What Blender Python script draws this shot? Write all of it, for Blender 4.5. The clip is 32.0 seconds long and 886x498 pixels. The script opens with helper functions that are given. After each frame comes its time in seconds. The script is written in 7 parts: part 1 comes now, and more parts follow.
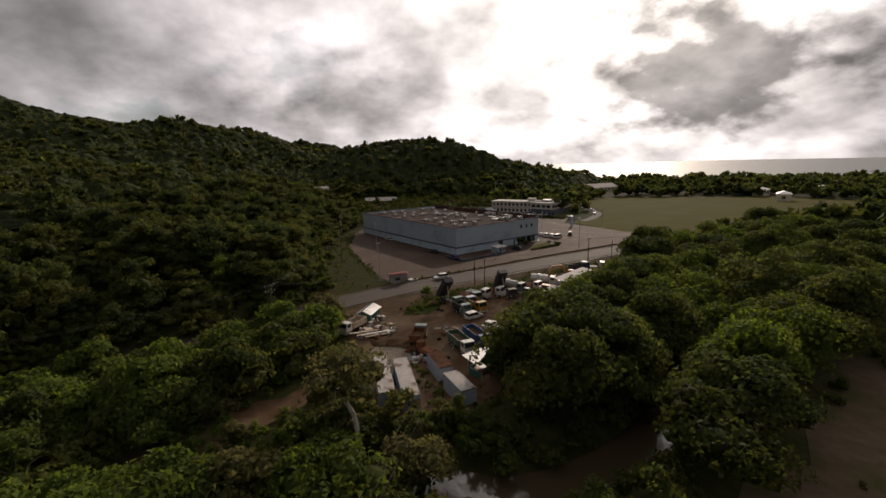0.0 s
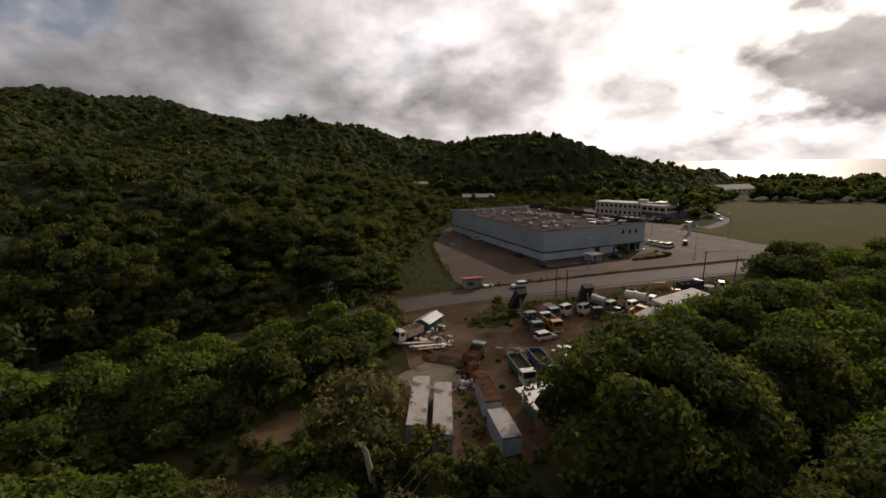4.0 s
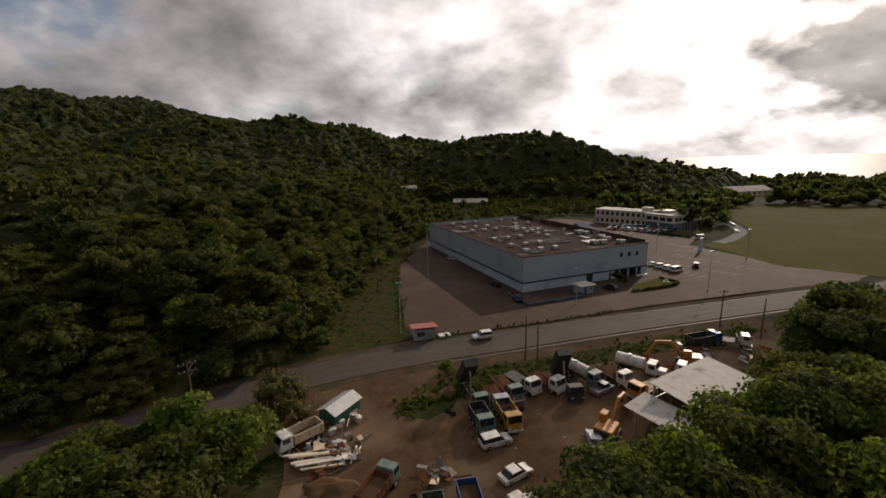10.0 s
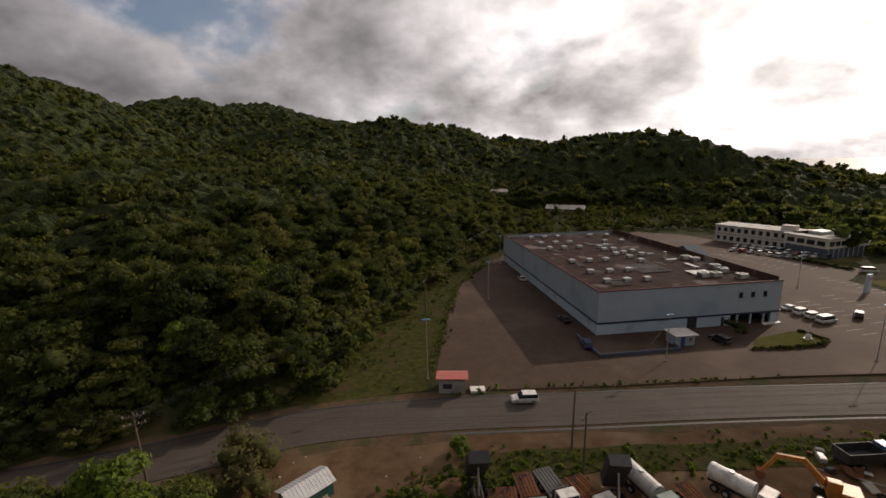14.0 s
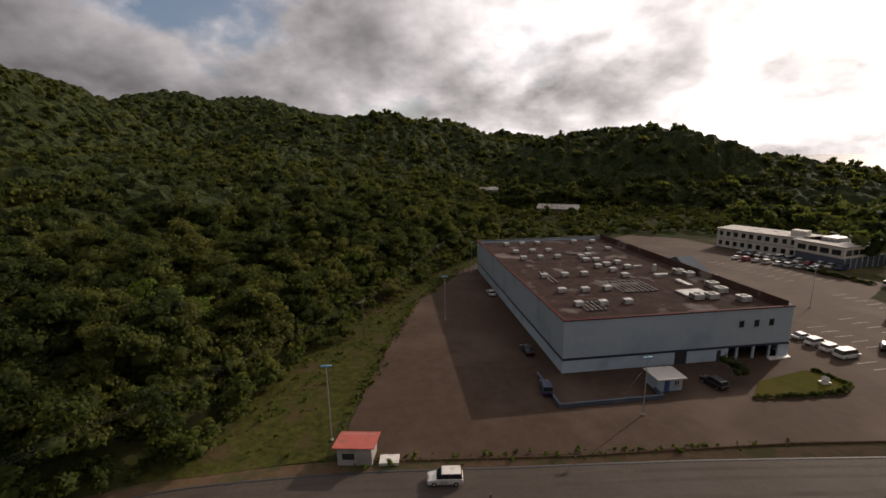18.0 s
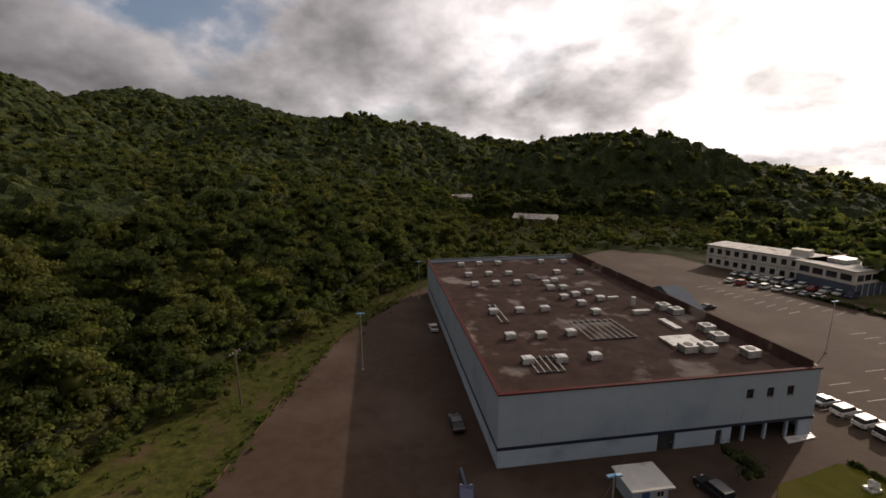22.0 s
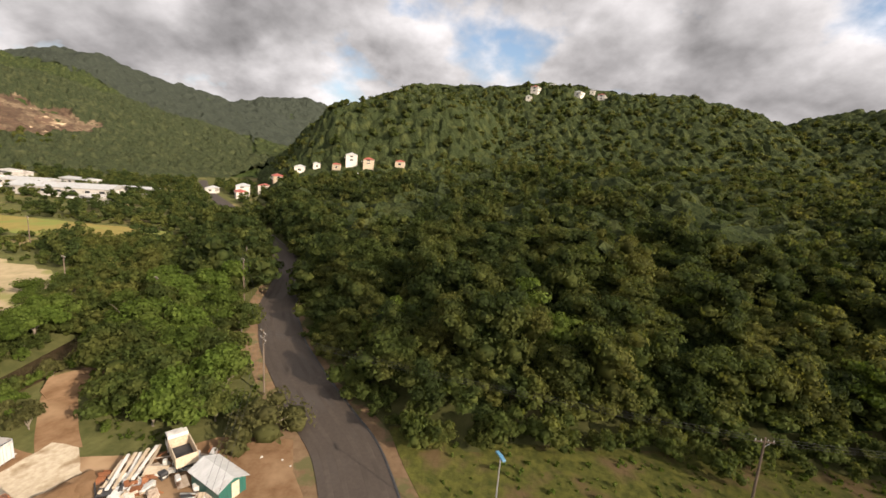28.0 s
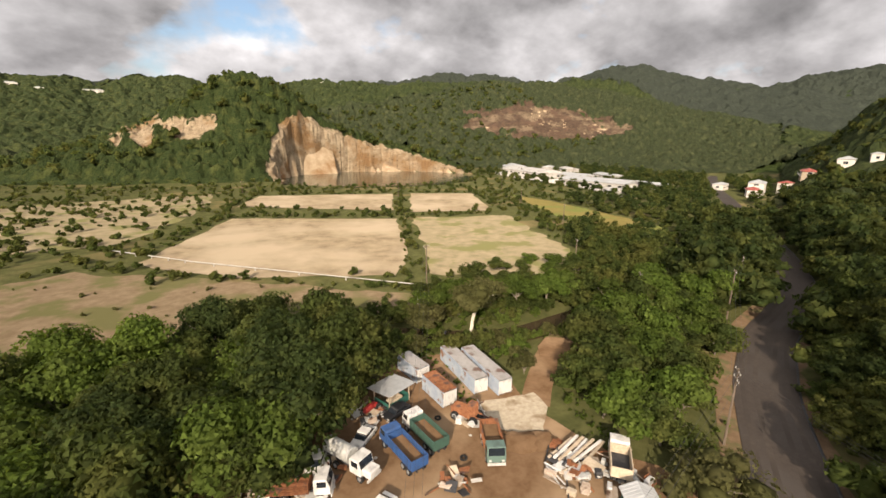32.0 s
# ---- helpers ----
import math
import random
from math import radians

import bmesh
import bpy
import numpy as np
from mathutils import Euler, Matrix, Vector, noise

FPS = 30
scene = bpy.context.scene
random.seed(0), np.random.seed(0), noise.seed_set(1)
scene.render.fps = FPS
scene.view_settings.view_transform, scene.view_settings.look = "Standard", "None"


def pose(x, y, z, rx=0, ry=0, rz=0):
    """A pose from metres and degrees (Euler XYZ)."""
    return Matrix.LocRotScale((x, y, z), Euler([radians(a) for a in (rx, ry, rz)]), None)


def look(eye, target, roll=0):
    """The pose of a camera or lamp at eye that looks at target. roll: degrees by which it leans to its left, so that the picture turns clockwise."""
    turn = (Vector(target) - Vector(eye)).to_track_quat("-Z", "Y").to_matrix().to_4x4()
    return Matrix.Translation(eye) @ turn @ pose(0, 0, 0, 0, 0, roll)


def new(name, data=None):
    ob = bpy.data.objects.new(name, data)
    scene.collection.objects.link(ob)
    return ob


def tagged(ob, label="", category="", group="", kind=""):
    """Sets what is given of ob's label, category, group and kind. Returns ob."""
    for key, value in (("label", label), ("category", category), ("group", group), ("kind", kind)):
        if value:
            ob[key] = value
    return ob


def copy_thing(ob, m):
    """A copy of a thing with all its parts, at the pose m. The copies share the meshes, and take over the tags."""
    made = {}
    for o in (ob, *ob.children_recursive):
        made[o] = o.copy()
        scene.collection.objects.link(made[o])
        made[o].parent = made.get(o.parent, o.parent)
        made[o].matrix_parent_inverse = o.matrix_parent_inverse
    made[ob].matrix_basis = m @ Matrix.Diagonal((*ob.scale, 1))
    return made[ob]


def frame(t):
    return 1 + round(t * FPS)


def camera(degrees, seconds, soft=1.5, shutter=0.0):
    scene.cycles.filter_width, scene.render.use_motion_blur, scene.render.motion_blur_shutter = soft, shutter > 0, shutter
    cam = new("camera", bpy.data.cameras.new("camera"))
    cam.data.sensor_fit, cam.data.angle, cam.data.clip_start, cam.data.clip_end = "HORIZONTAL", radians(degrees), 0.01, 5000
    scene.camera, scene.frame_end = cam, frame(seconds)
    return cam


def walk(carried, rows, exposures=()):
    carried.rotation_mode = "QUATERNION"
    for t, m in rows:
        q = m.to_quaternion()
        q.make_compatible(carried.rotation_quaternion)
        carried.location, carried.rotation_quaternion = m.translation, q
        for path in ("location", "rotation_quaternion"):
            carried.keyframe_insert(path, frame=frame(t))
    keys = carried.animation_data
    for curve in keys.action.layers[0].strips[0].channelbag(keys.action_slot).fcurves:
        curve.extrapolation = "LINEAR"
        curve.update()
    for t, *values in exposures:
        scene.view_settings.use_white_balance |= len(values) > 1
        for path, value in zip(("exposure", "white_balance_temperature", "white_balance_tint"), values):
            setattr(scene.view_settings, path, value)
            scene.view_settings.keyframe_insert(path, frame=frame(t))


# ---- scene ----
cam = camera(92.0, 32.0, soft=1.6)

# seconds, x, y, z, yaw (left positive), pitch, roll of the drone's camera
ROWS = [
    (0, -51.2, -150.8, 34.4, -16.97, -11.28, -1.36), (0.5, -49.7, -149.6, 34.3, -14.80, -11.21, -1.43),
    (1, -48.2, -148.4, 34.2, -13.31, -11.23, -1.52), (1.5, -46.8, -147.2, 34.1, -13.04, -11.20, -1.37),
    (2, -45.4, -146.0, 34.1, -11.30, -11.35, -1.61), (2.5, -44.1, -144.9, 34.0, -3.99, -11.32, -1.42),
    (4.5, -40.9, -140.4, 34.3, -2.77, -11.64, -0.93), (5, -39.8, -138.3, 34.6, -2.61, -11.80, -1.05),
    (5.5, -38.6, -136.2, 34.9, -6.03, -11.87, -0.88), (6, -37.4, -134.0, 35.2, -5.90, -11.84, -0.82),
    (6.5, -36.1, -131.9, 35.4, -5.52, -11.82, -0.97), (7, -34.8, -129.8, 35.7, -5.07, -11.83, -1.09),
    (7.5, -33.5, -127.7, 36.1, -4.77, -11.82, -1.07), (8, -32.1, -125.5, 36.4, -3.67, -11.93, -1.26),
    (8.5, -30.7, -123.2, 36.8, -4.81, -11.77, -1.21), (9, -29.3, -120.9, 37.2, -4.84, -11.88, -1.27),
    (9.5, -27.8, -118.5, 37.5, -4.60, -11.89, -1.14), (10, -26.4, -116.1, 37.9, -1.93, -11.84, -1.31),
    (10.5, -24.9, -113.7, 38.2, -2.25, -11.78, -1.22), (11, -23.5, -111.3, 38.5, -1.14, -11.84, -1.04),
    (11.5, -22.1, -108.9, 38.7, -1.31, -11.74, -1.12), (12, -20.7, -106.5, 39.0, -1.51, -11.69, -0.99),
    (12.5, -19.3, -104.1, 39.3, -1.63, -11.60, -0.90), (13, -17.9, -101.7, 39.5, -2.34, -11.71, -0.92),
    (13.5, -16.4, -99.2, 39.6, 3.90, -11.57, -1.11), (14, -14.8, -96.7, 39.7, 12.04, -11.64, -1.06),
    (14.5, -13.2, -94.2, 39.6, 10.49, -11.47, -0.80), (16.5, -8.2, -84.3, 39.8, 12.67, -11.80, -0.90),
    (17, -7.2, -81.5, 39.8, 12.85, -11.95, -0.87), (17.5, -6.2, -78.6, 39.8, 12.77, -12.15, -0.78),
    (18, -5.2, -75.6, 39.8, 12.68, -12.20, -0.96), (18.5, -4.2, -72.4, 39.7, 11.12, -12.08, -0.60),
    (19, -3.1, -69.2, 39.7, 8.44, -12.14, -0.46), (19.5, -2.2, -65.8, 39.6, 8.09, -12.12, -0.54),
    (20, -1.1, -62.3, 39.5, 11.45, -12.14, -0.57), (20.5, -0.1, -58.9, 39.3, 9.08, -12.00, -0.37),
    (21, 0.8, -55.4, 39.1, 8.93, -12.01, -0.24), (21.5, 1.7, -52.0, 38.9, 8.74, -11.90, -0.25),
    (22, 2.6, -48.7, 38.7, 11.14, -11.46, -0.13), (22.5, 3.3, -45.7, 38.6, 9.90, -11.38, 0.07),
    (23, 3.8, -43.2, 38.5, 9.94, -11.11, 0.18), (23.5, 4.1, -41.0, 38.4, 16.60, -10.68, 0.21),
    (24, 4.4, -39.1, 38.2, 28.31, -10.55, 0.04), (24.5, 4.7, -37.5, 38.1, 34.76, -10.48, 0.06),
    (25, 4.9, -36.1, 38.2, 43.41, -10.39, -0.01), (25.5, 4.9, -35.0, 38.2, 50.73, -10.06, -0.00),
    (27.5, 3.6, -34.2, 38.3, 82.01, -10.70, 4.18), (28, 3.0, -33.9, 38.6, 88.66, -11.12, 4.22),
    (28.5, 2.4, -33.7, 38.9, 97.26, -12.05, 3.98), (29, 1.7, -33.6, 39.2, 108.41, -13.09, 3.20),
    (29.5, 0.9, -33.7, 39.3, 115.19, -12.74, 3.15), (30, 0.3, -33.9, 39.3, 118.41, -13.21, 3.09),
    (30.5, -0.6, -34.4, 39.2, 128.34, -13.91, 2.69), (31, -1.6, -34.9, 39.1, 138.09, -14.70, 1.59),
    (31.5, -2.8, -35.4, 39.0, 145.61, -14.60, 1.01), (32, -4.1, -36.0, 39.0, 150.30, -14.52, 0.49),
]


def aim(x, y, z, yaw, pitch, roll):
    a, b = radians(yaw), radians(pitch)
    d = Vector((-math.sin(a) * math.cos(b), math.cos(a) * math.cos(b), math.sin(b)))
    return look((x, y, z), Vector((x, y, z)) + d * 10, roll)


walk(cam, [(r[0], aim(*r[1:])) for r in ROWS],
     exposures=[(0, -0.48, 6600, 16), (10, -0.42, 6600, 16), (17, -0.18, 6600, 16), (23, -0.2, 6600, 16), (25.5, 0.05, 6600, 16), (27.5, 0.85, 6600, 13), (29, 0.95, 6600, 12), (32, 0.8, 6600, 12)])

# ---------------------------------------------------------------- light
SUN_AZ, SUN_EL = 39.3, 25.0
SUN = Vector((math.sin(radians(SUN_AZ)) * math.cos(radians(SUN_EL)),
              math.cos(radians(SUN_AZ)) * math.cos(radians(SUN_EL)), math.sin(radians(SUN_EL))))
sun = new("sun", bpy.data.lights.new("sun", "SUN"))
sun.data.energy, sun.data.angle, sun.data.color = 3.8, radians(0.6), (1.0, 0.85, 0.67)
sun.matrix_world = look(SUN * 100, (0, 0, 0))


def build_world():
    w = bpy.data.worlds.new("sky")
    scene.world = w
    w.use_nodes = True
    nt = w.node_tree
    nt.nodes.clear()
    N, K = nt.nodes.new, nt.links.new

    def math_node(op, a, b=None, c=None, clamp=False):
        n = N("ShaderNodeMath")
        n.operation, n.use_clamp = op, clamp
        for i, v in enumerate((a, b, c)):
            if v is None:
                continue
            if hasattr(v, "is_linked"):
                K(v, n.inputs[i])
            else:
                n.inputs[i].default_value = v
        return n.outputs[0]

    sky = N("ShaderNodeTexSky")
    sky.sky_type, sky.sun_disc = "NISHITA", False
    sky.sun_elevation, sky.sun_rotation = radians(SUN_EL), radians(SUN_AZ)
    sky.dust_density, sky.air_density = 2.0, 1.0
    b1 = N("ShaderNodeBackground")
    b1.inputs["Strength"].default_value = 0.10
    K(sky.outputs[0], b1.inputs["Color"])

    tc = N("ShaderNodeTexCoord")
    sep = N("ShaderNodeSeparateXYZ")
    K(tc.outputs["Generated"], sep.inputs[0])
    # a flat layer of cloud seen in perspective
    lift = math_node("ADD", math_node("MAXIMUM", sep.outputs[2], 0.0), 0.5)
    comb = N("ShaderNodeCombineXYZ")
    K(math_node("DIVIDE", sep.outputs[0], lift), comb.inputs[0]), K(math_node("DIVIDE", sep.outputs[1], lift), comb.inputs[1])

    def cloud(offset, scale, detail, rough):
        off = N("ShaderNodeVectorMath")
        off.operation = "ADD"
        off.inputs[1].default_value = offset
        K(comb.outputs[0], off.inputs[0])
        n = N("ShaderNodeTexNoise")
        n.inputs["Scale"].default_value, n.inputs["Detail"].default_value, n.inputs["Roughness"].default_value = scale, detail, rough
        n.inputs["Distortion"].default_value = 0.05
        K(off.outputs[0], n.inputs["Vector"])
        return n

    big = cloud((1.7, 0.4, 0.0), 2.7, 9, 0.52)
    lit = cloud((1.7 + 0.08 * SUN.x, 0.4 + 0.08 * SUN.y, 0.03), 2.7, 9, 0.52)
    tone = cloud((3.1, 7.7, 1.3), 6.5, 8, 0.52)
    mask = N("ShaderNodeMapRange")
    mask.inputs["From Min"].default_value, mask.inputs["From Max"].default_value = 0.34, 0.46
    K(big.outputs["Fac"], mask.inputs["Value"])
    dark = N("ShaderNodeMapRange")
    dark.inputs["From Min"].default_value, dark.inputs["From Max"].default_value = 0.42, 0.66
    dark.inputs["To Min"].default_value, dark.inputs["To Max"].default_value = 1.4, 0.58
    K(big.outputs["Fac"], dark.inputs["Value"])
    fine = N("ShaderNodeMapRange")
    fine.inputs["From Min"].default_value, fine.inputs["From Max"].default_value = 0.3, 0.7
    fine.inputs["To Min"].default_value, fine.inputs["To Max"].default_value = 0.75, 1.25
    K(tone.outputs["Fac"], fine.inputs["Value"])
    # brightness towards the sun
    dot = N("ShaderNodeVectorMath")
    dot.operation = "DOT_PRODUCT"
    K(tc.outputs["Generated"], dot.inputs[0])
    dot.inputs[1].default_value = SUN
    d = math_node("MAXIMUM", dot.outputs["Value"], 0.0)
    glow = math_node("ADD", math_node("MULTIPLY", math_node("POWER", d, 40.0), 2.2),
                     math_node("MULTIPLY", math_node("POWER", d, 2.2), 1.05))
    base = math_node("ADD", 0.32, glow)
    edge = math_node("ADD", 1.0, math_node("MULTIPLY", math_node("SUBTRACT", big.outputs["Fac"], lit.outputs["Fac"]), 3.4))
    lum = math_node("MULTIPLY", math_node("MULTIPLY", math_node("MULTIPLY", base, dark.outputs[0]), fine.outputs[0]), math_node("MAXIMUM", edge, 0.45))
    # one dark cumulus beside the sun
    away = N("ShaderNodeVectorMath")
    away.operation = "MULTIPLY_ADD"
    K(tc.outputs["Generated"], away.inputs[0])
    away.inputs[1].default_value, away.inputs[2].default_value = (1, 1, 2.0), (-0.72, -0.675, -0.335)
    far = N("ShaderNodeVectorMath")
    far.operation = "LENGTH"
    K(away.outputs[0], far.inputs[0])
    rag = math_node("MULTIPLY", math_node("SUBTRACT", tone.outputs["Fac"], 0.5), 0.55)
    heap = N("ShaderNodeMapRange")
    heap.inputs["From Min"].default_value, heap.inputs["From Max"].default_value = 0.23, 0.12
    K(math_node("ADD", far.outputs["Value"], rag), heap.inputs["Value"])
    lum = math_node("MULTIPLY", lum, math_node("SUBTRACT", 1.0, math_node("MULTIPLY", heap.outputs[0], 0.62)))
    col = N("ShaderNodeMix")
    col.data_type = "RGBA"
    K(math_node("MULTIPLY", glow, 0.6, clamp=True), col.inputs["Factor"])
    col.inputs["A"].default_value, col.inputs["B"].default_value = (0.98, 0.95, 0.95, 1), (1.0, 0.94, 0.85, 1)
    b2 = N("ShaderNodeBackground")
    K(col.outputs["Result"], b2.inputs["Color"])
    K(lum, b2.inputs["Strength"])
    mix = N("ShaderNodeMixShader")
    K(math_node("MAXIMUM", mask.outputs[0], math_node("MULTIPLY", glow, 1.3, clamp=True)), mix.inputs[0])
    K(b1.outputs[0], mix.inputs[1])
    K(b2.outputs[0], mix.inputs[2])
    out = N("ShaderNodeOutputWorld")
    K(mix.outputs[0], out.inputs[0])


build_world()

# ---------------------------------------------------------------- materials


def surf(name, a, b, scale=1.0, rough=0.85, bump=0.3, metal=0.0, third=None, tscale=0.2, tcut=(0.52, 0.62),
         vary=0.0, coat=0.0, stretch=None, leaf=0.0, island=0.0, fine=0.15, spec=None):
    """Two tones at a small scale, a third at a large one, with relief; vary: spread of tone between objects."""
    m = bpy.data.materials.new(name)
    m.use_nodes = True
    nt = m.node_tree
    N, K = nt.nodes.new, nt.links.new
    bs = nt.nodes["Principled BSDF"]
    tc = N("ShaderNodeTexCoord")
    vec = tc.outputs["Object"]
    if stretch:
        mp = N("ShaderNodeMapping")
        mp.inputs["Scale"].default_value = stretch
        K(vec, mp.inputs["Vector"])
        vec = mp.outputs[0]
    n1 = N("ShaderNodeTexNoise")
    n1.inputs["Scale"].default_value, n1.inputs["Detail"].default_value, n1.inputs["Roughness"].default_value = scale, 8, 0.65
    K(vec, n1.inputs["Vector"])
    r1 = N("ShaderNodeMapRange")
    r1.inputs["From Min"].default_value, r1.inputs["From Max"].default_value = 0.35, 0.65
    K(n1.outputs["Fac"], r1.inputs["Value"])
    mx = N("ShaderNodeMix")
    mx.data_type = "RGBA"
    K(r1.outputs[0], mx.inputs["Factor"])
    mx.inputs["A"].default_value, mx.inputs["B"].default_value = (*a, 1), (*b, 1)
    col = mx.outputs["Result"]
    if third:
        n2 = N("ShaderNodeTexNoise")
        n2.inputs["Scale"].default_value, n2.inputs["Detail"].default_value = tscale, 5
        K(vec, n2.inputs["Vector"])
        r2 = N("ShaderNodeMapRange")
        r2.inputs["From Min"].default_value, r2.inputs["From Max"].default_value = tcut
        K(n2.outputs["Fac"], r2.inputs["Value"])
        m2 = N("ShaderNodeMix")
        m2.data_type = "RGBA"
        K(r2.outputs[0], m2.inputs["Factor"])
        K(col, m2.inputs["A"])
        m2.inputs["B"].default_value = (*third, 1)
        col = m2.outputs["Result"]
    for amount, node, sock in ((vary, "ShaderNodeObjectInfo", "Random"), (island, "ShaderNodeNewGeometry", "Random Per Island")):
        if amount:
            oi = N(node)
            rr = N("ShaderNodeMapRange")
            rr.inputs["To Min"].default_value, rr.inputs["To Max"].default_value = 1 - amount, 1 + amount
            K(oi.outputs[sock], rr.inputs["Value"])
            hv = N("ShaderNodeHueSaturation")
            K(rr.outputs[0], hv.inputs["Value"])
            K(col, hv.inputs["Color"])
            col = hv.outputs[0]
    K(col, bs.inputs["Base Color"])
    bs.inputs["Roughness"].default_value, bs.inputs["Metallic"].default_value = rough, metal
    bs.inputs["Coat Weight"].default_value = coat
    if leaf or rough >= 0.75:
        bs.inputs["Specular IOR Level"].default_value = 0.12 if rough < 0.9 else 0.03
    if spec is not None:
        bs.inputs["Specular IOR Level"].default_value = spec
    if rough >= 0.9:
        bs.inputs["Diffuse Roughness"].default_value = 1.0
    if bump:
        bp = N("ShaderNodeBump")
        bp.inputs["Strength"].default_value, bp.inputs["Distance"].default_value = bump, fine
        K(n1.outputs["Fac"], bp.inputs["Height"])
        K(bp.outputs[0], bs.inputs["Normal"])
    if leaf:
        tr = N("ShaderNodeBsdfTranslucent")
        hs = N("ShaderNodeHueSaturation")
        hs.inputs["Hue"].default_value, hs.inputs["Saturation"].default_value, hs.inputs["Value"].default_value = 0.485, 1.1, 1.5
        K(col, hs.inputs["Color"])
        K(hs.outputs[0], tr.inputs["Color"])
        ms = N("ShaderNodeMixShader")
        ms.inputs[0].default_value = leaf
        K(bs.outputs[0], ms.inputs[1])
        K(tr.outputs[0], ms.inputs[2])
        K(ms.outputs[0], nt.nodes["Material Output"].inputs[0])
    return m


def paint(name, c, dirt=0.35, rough=0.45, metal=0.0, vary=0.0):
    c = tuple(x * 0.82 for x in c)
    d = tuple(x * 0.4 + 0.02 for x in c)
    return surf(name, c, tuple(x * 0.9 for x in c), 3.0, rough, 0.05, metal, third=d, tscale=0.9, tcut=(0.5, 0.5 + 0.5 * (1 - dirt)), vary=vary)


M = {}
M["ground"] = surf("ground_scrub", (0.038, 0.042, 0.015), (0.07, 0.07, 0.027), 0.35, 0.95, 0.5, third=(0.12, 0.095, 0.045), tscale=0.035, tcut=(0.55, 0.68), fine=0.4)
M["hill"] = surf("hill_floor", (0.012, 0.02, 0.007), (0.05, 0.066, 0.02), 0.1, 0.95, 1.0, third=(0.03, 0.045, 0.014), tscale=0.02, tcut=(0.45, 0.6), fine=5.0)
M["asphalt"] = surf("asphalt", (0.052, 0.042, 0.035), (0.064, 0.052, 0.043), 2.2, 0.8, 0.04, third=(0.07, 0.06, 0.053), tscale=0.09, tcut=(0.45, 0.7), fine=0.02)
M["roadwear"] = surf("road_wheel_track", (0.072, 0.059, 0.049), (0.058, 0.047, 0.039), 1.2, 0.85, 0.04, third=(0.05, 0.041, 0.034), tscale=0.12, tcut=(0.45, 0.65), fine=0.02)
M["lot"] = surf("lot_asphalt", (0.046, 0.029, 0.02), (0.06, 0.039, 0.027), 0.5, 0.85, 0.12, third=(0.08, 0.055, 0.041), tscale=0.06, tcut=(0.5, 0.68), fine=0.03, spec=0.11)
M["dirt"] = surf("yard_dirt", (0.1, 0.059, 0.031), (0.15, 0.094, 0.054), 0.5, 0.95, 0.4, third=(0.215, 0.148, 0.09), tscale=0.09, tcut=(0.5, 0.66), fine=0.15)
M["verge"] = surf("verge_earth", (0.095, 0.062, 0.036), (0.135, 0.092, 0.057), 0.7, 0.95, 0.4, third=(0.075, 0.07, 0.032), tscale=0.22, tcut=(0.53, 0.6), fine=0.12)
M["sand"] = surf("field_sand", (0.142, 0.109, 0.07), (0.23, 0.183, 0.12), 0.16, 0.95, 0.4, third=(0.262, 0.213, 0.148), tscale=0.03, tcut=(0.45, 0.62), fine=0.2)
M["gravel"] = surf("crushed_stone", (0.24, 0.2, 0.145), (0.33, 0.285, 0.215), 1.4, 0.95, 0.4, third=(0.17, 0.125, 0.08), tscale=0.3, tcut=(0.52, 0.64), fine=0.1)
M["sandveg"] = surf("field_sand_scrub", (0.225, 0.18, 0.115), (0.15, 0.128, 0.075), 0.22, 0.95, 0.3, third=(0.125, 0.12, 0.05), tscale=0.07, tcut=(0.52, 0.6), fine=0.2)
M["dryfield"] = surf("field_dry_grass", (0.11, 0.092, 0.03), (0.14, 0.112, 0.04), 0.2, 0.95, 0.3, third=(0.09, 0.11, 0.03), tscale=0.05, tcut=(0.5, 0.62), fine=0.3)
M["redearth"] = surf("red_earth", (0.11, 0.08, 0.048), (0.16, 0.12, 0.077), 0.35, 0.95, 0.5, third=(0.085, 0.08, 0.034), tscale=0.08, tcut=(0.48, 0.58), fine=0.3)
M["grass"] = surf("mown_grass", (0.038, 0.05, 0.013), (0.062, 0.075, 0.02), 0.6, 0.95, 0.4, third=(0.1, 0.088, 0.035), tscale=0.06, tcut=(0.5, 0.68), fine=0.1)
M["lawn"] = surf("lawn_grass", (0.105, 0.1, 0.012), (0.145, 0.132, 0.018), 0.5, 0.95, 0.4, third=(0.16, 0.132, 0.03), tscale=0.05, tcut=(0.5, 0.68), fine=0.1)
M["strip"] = surf("rough_grass", (0.034, 0.04, 0.011), (0.082, 0.08, 0.02), 0.7, 0.95, 0.9, third=(0.085, 0.06, 0.03), tscale=0.18, tcut=(0.52, 0.66), fine=0.3)
M["rock"] = surf("quarry_rock", (0.25, 0.18, 0.11), (0.37, 0.29, 0.195), 0.08, 0.95, 0.9, third=(0.19, 0.105, 0.048), tscale=0.035, tcut=(0.5, 0.62), fine=3.0)
M["scar"] = surf("quarry_scar", (0.07, 0.045, 0.031), (0.11, 0.072, 0.048), 0.05, 0.95, 0.9, third=(0.45, 0.34, 0.22), tscale=0.025, tcut=(0.54, 0.62), fine=3.0)
M["bark"] = surf("bark", (0.12, 0.095, 0.07), (0.22, 0.19, 0.15), 4.0, 0.9, 0.5)
M["palebark"] = surf("pale_bark", (0.4, 0.36, 0.29), (0.55, 0.5, 0.42), 3.0, 0.9, 0.4)
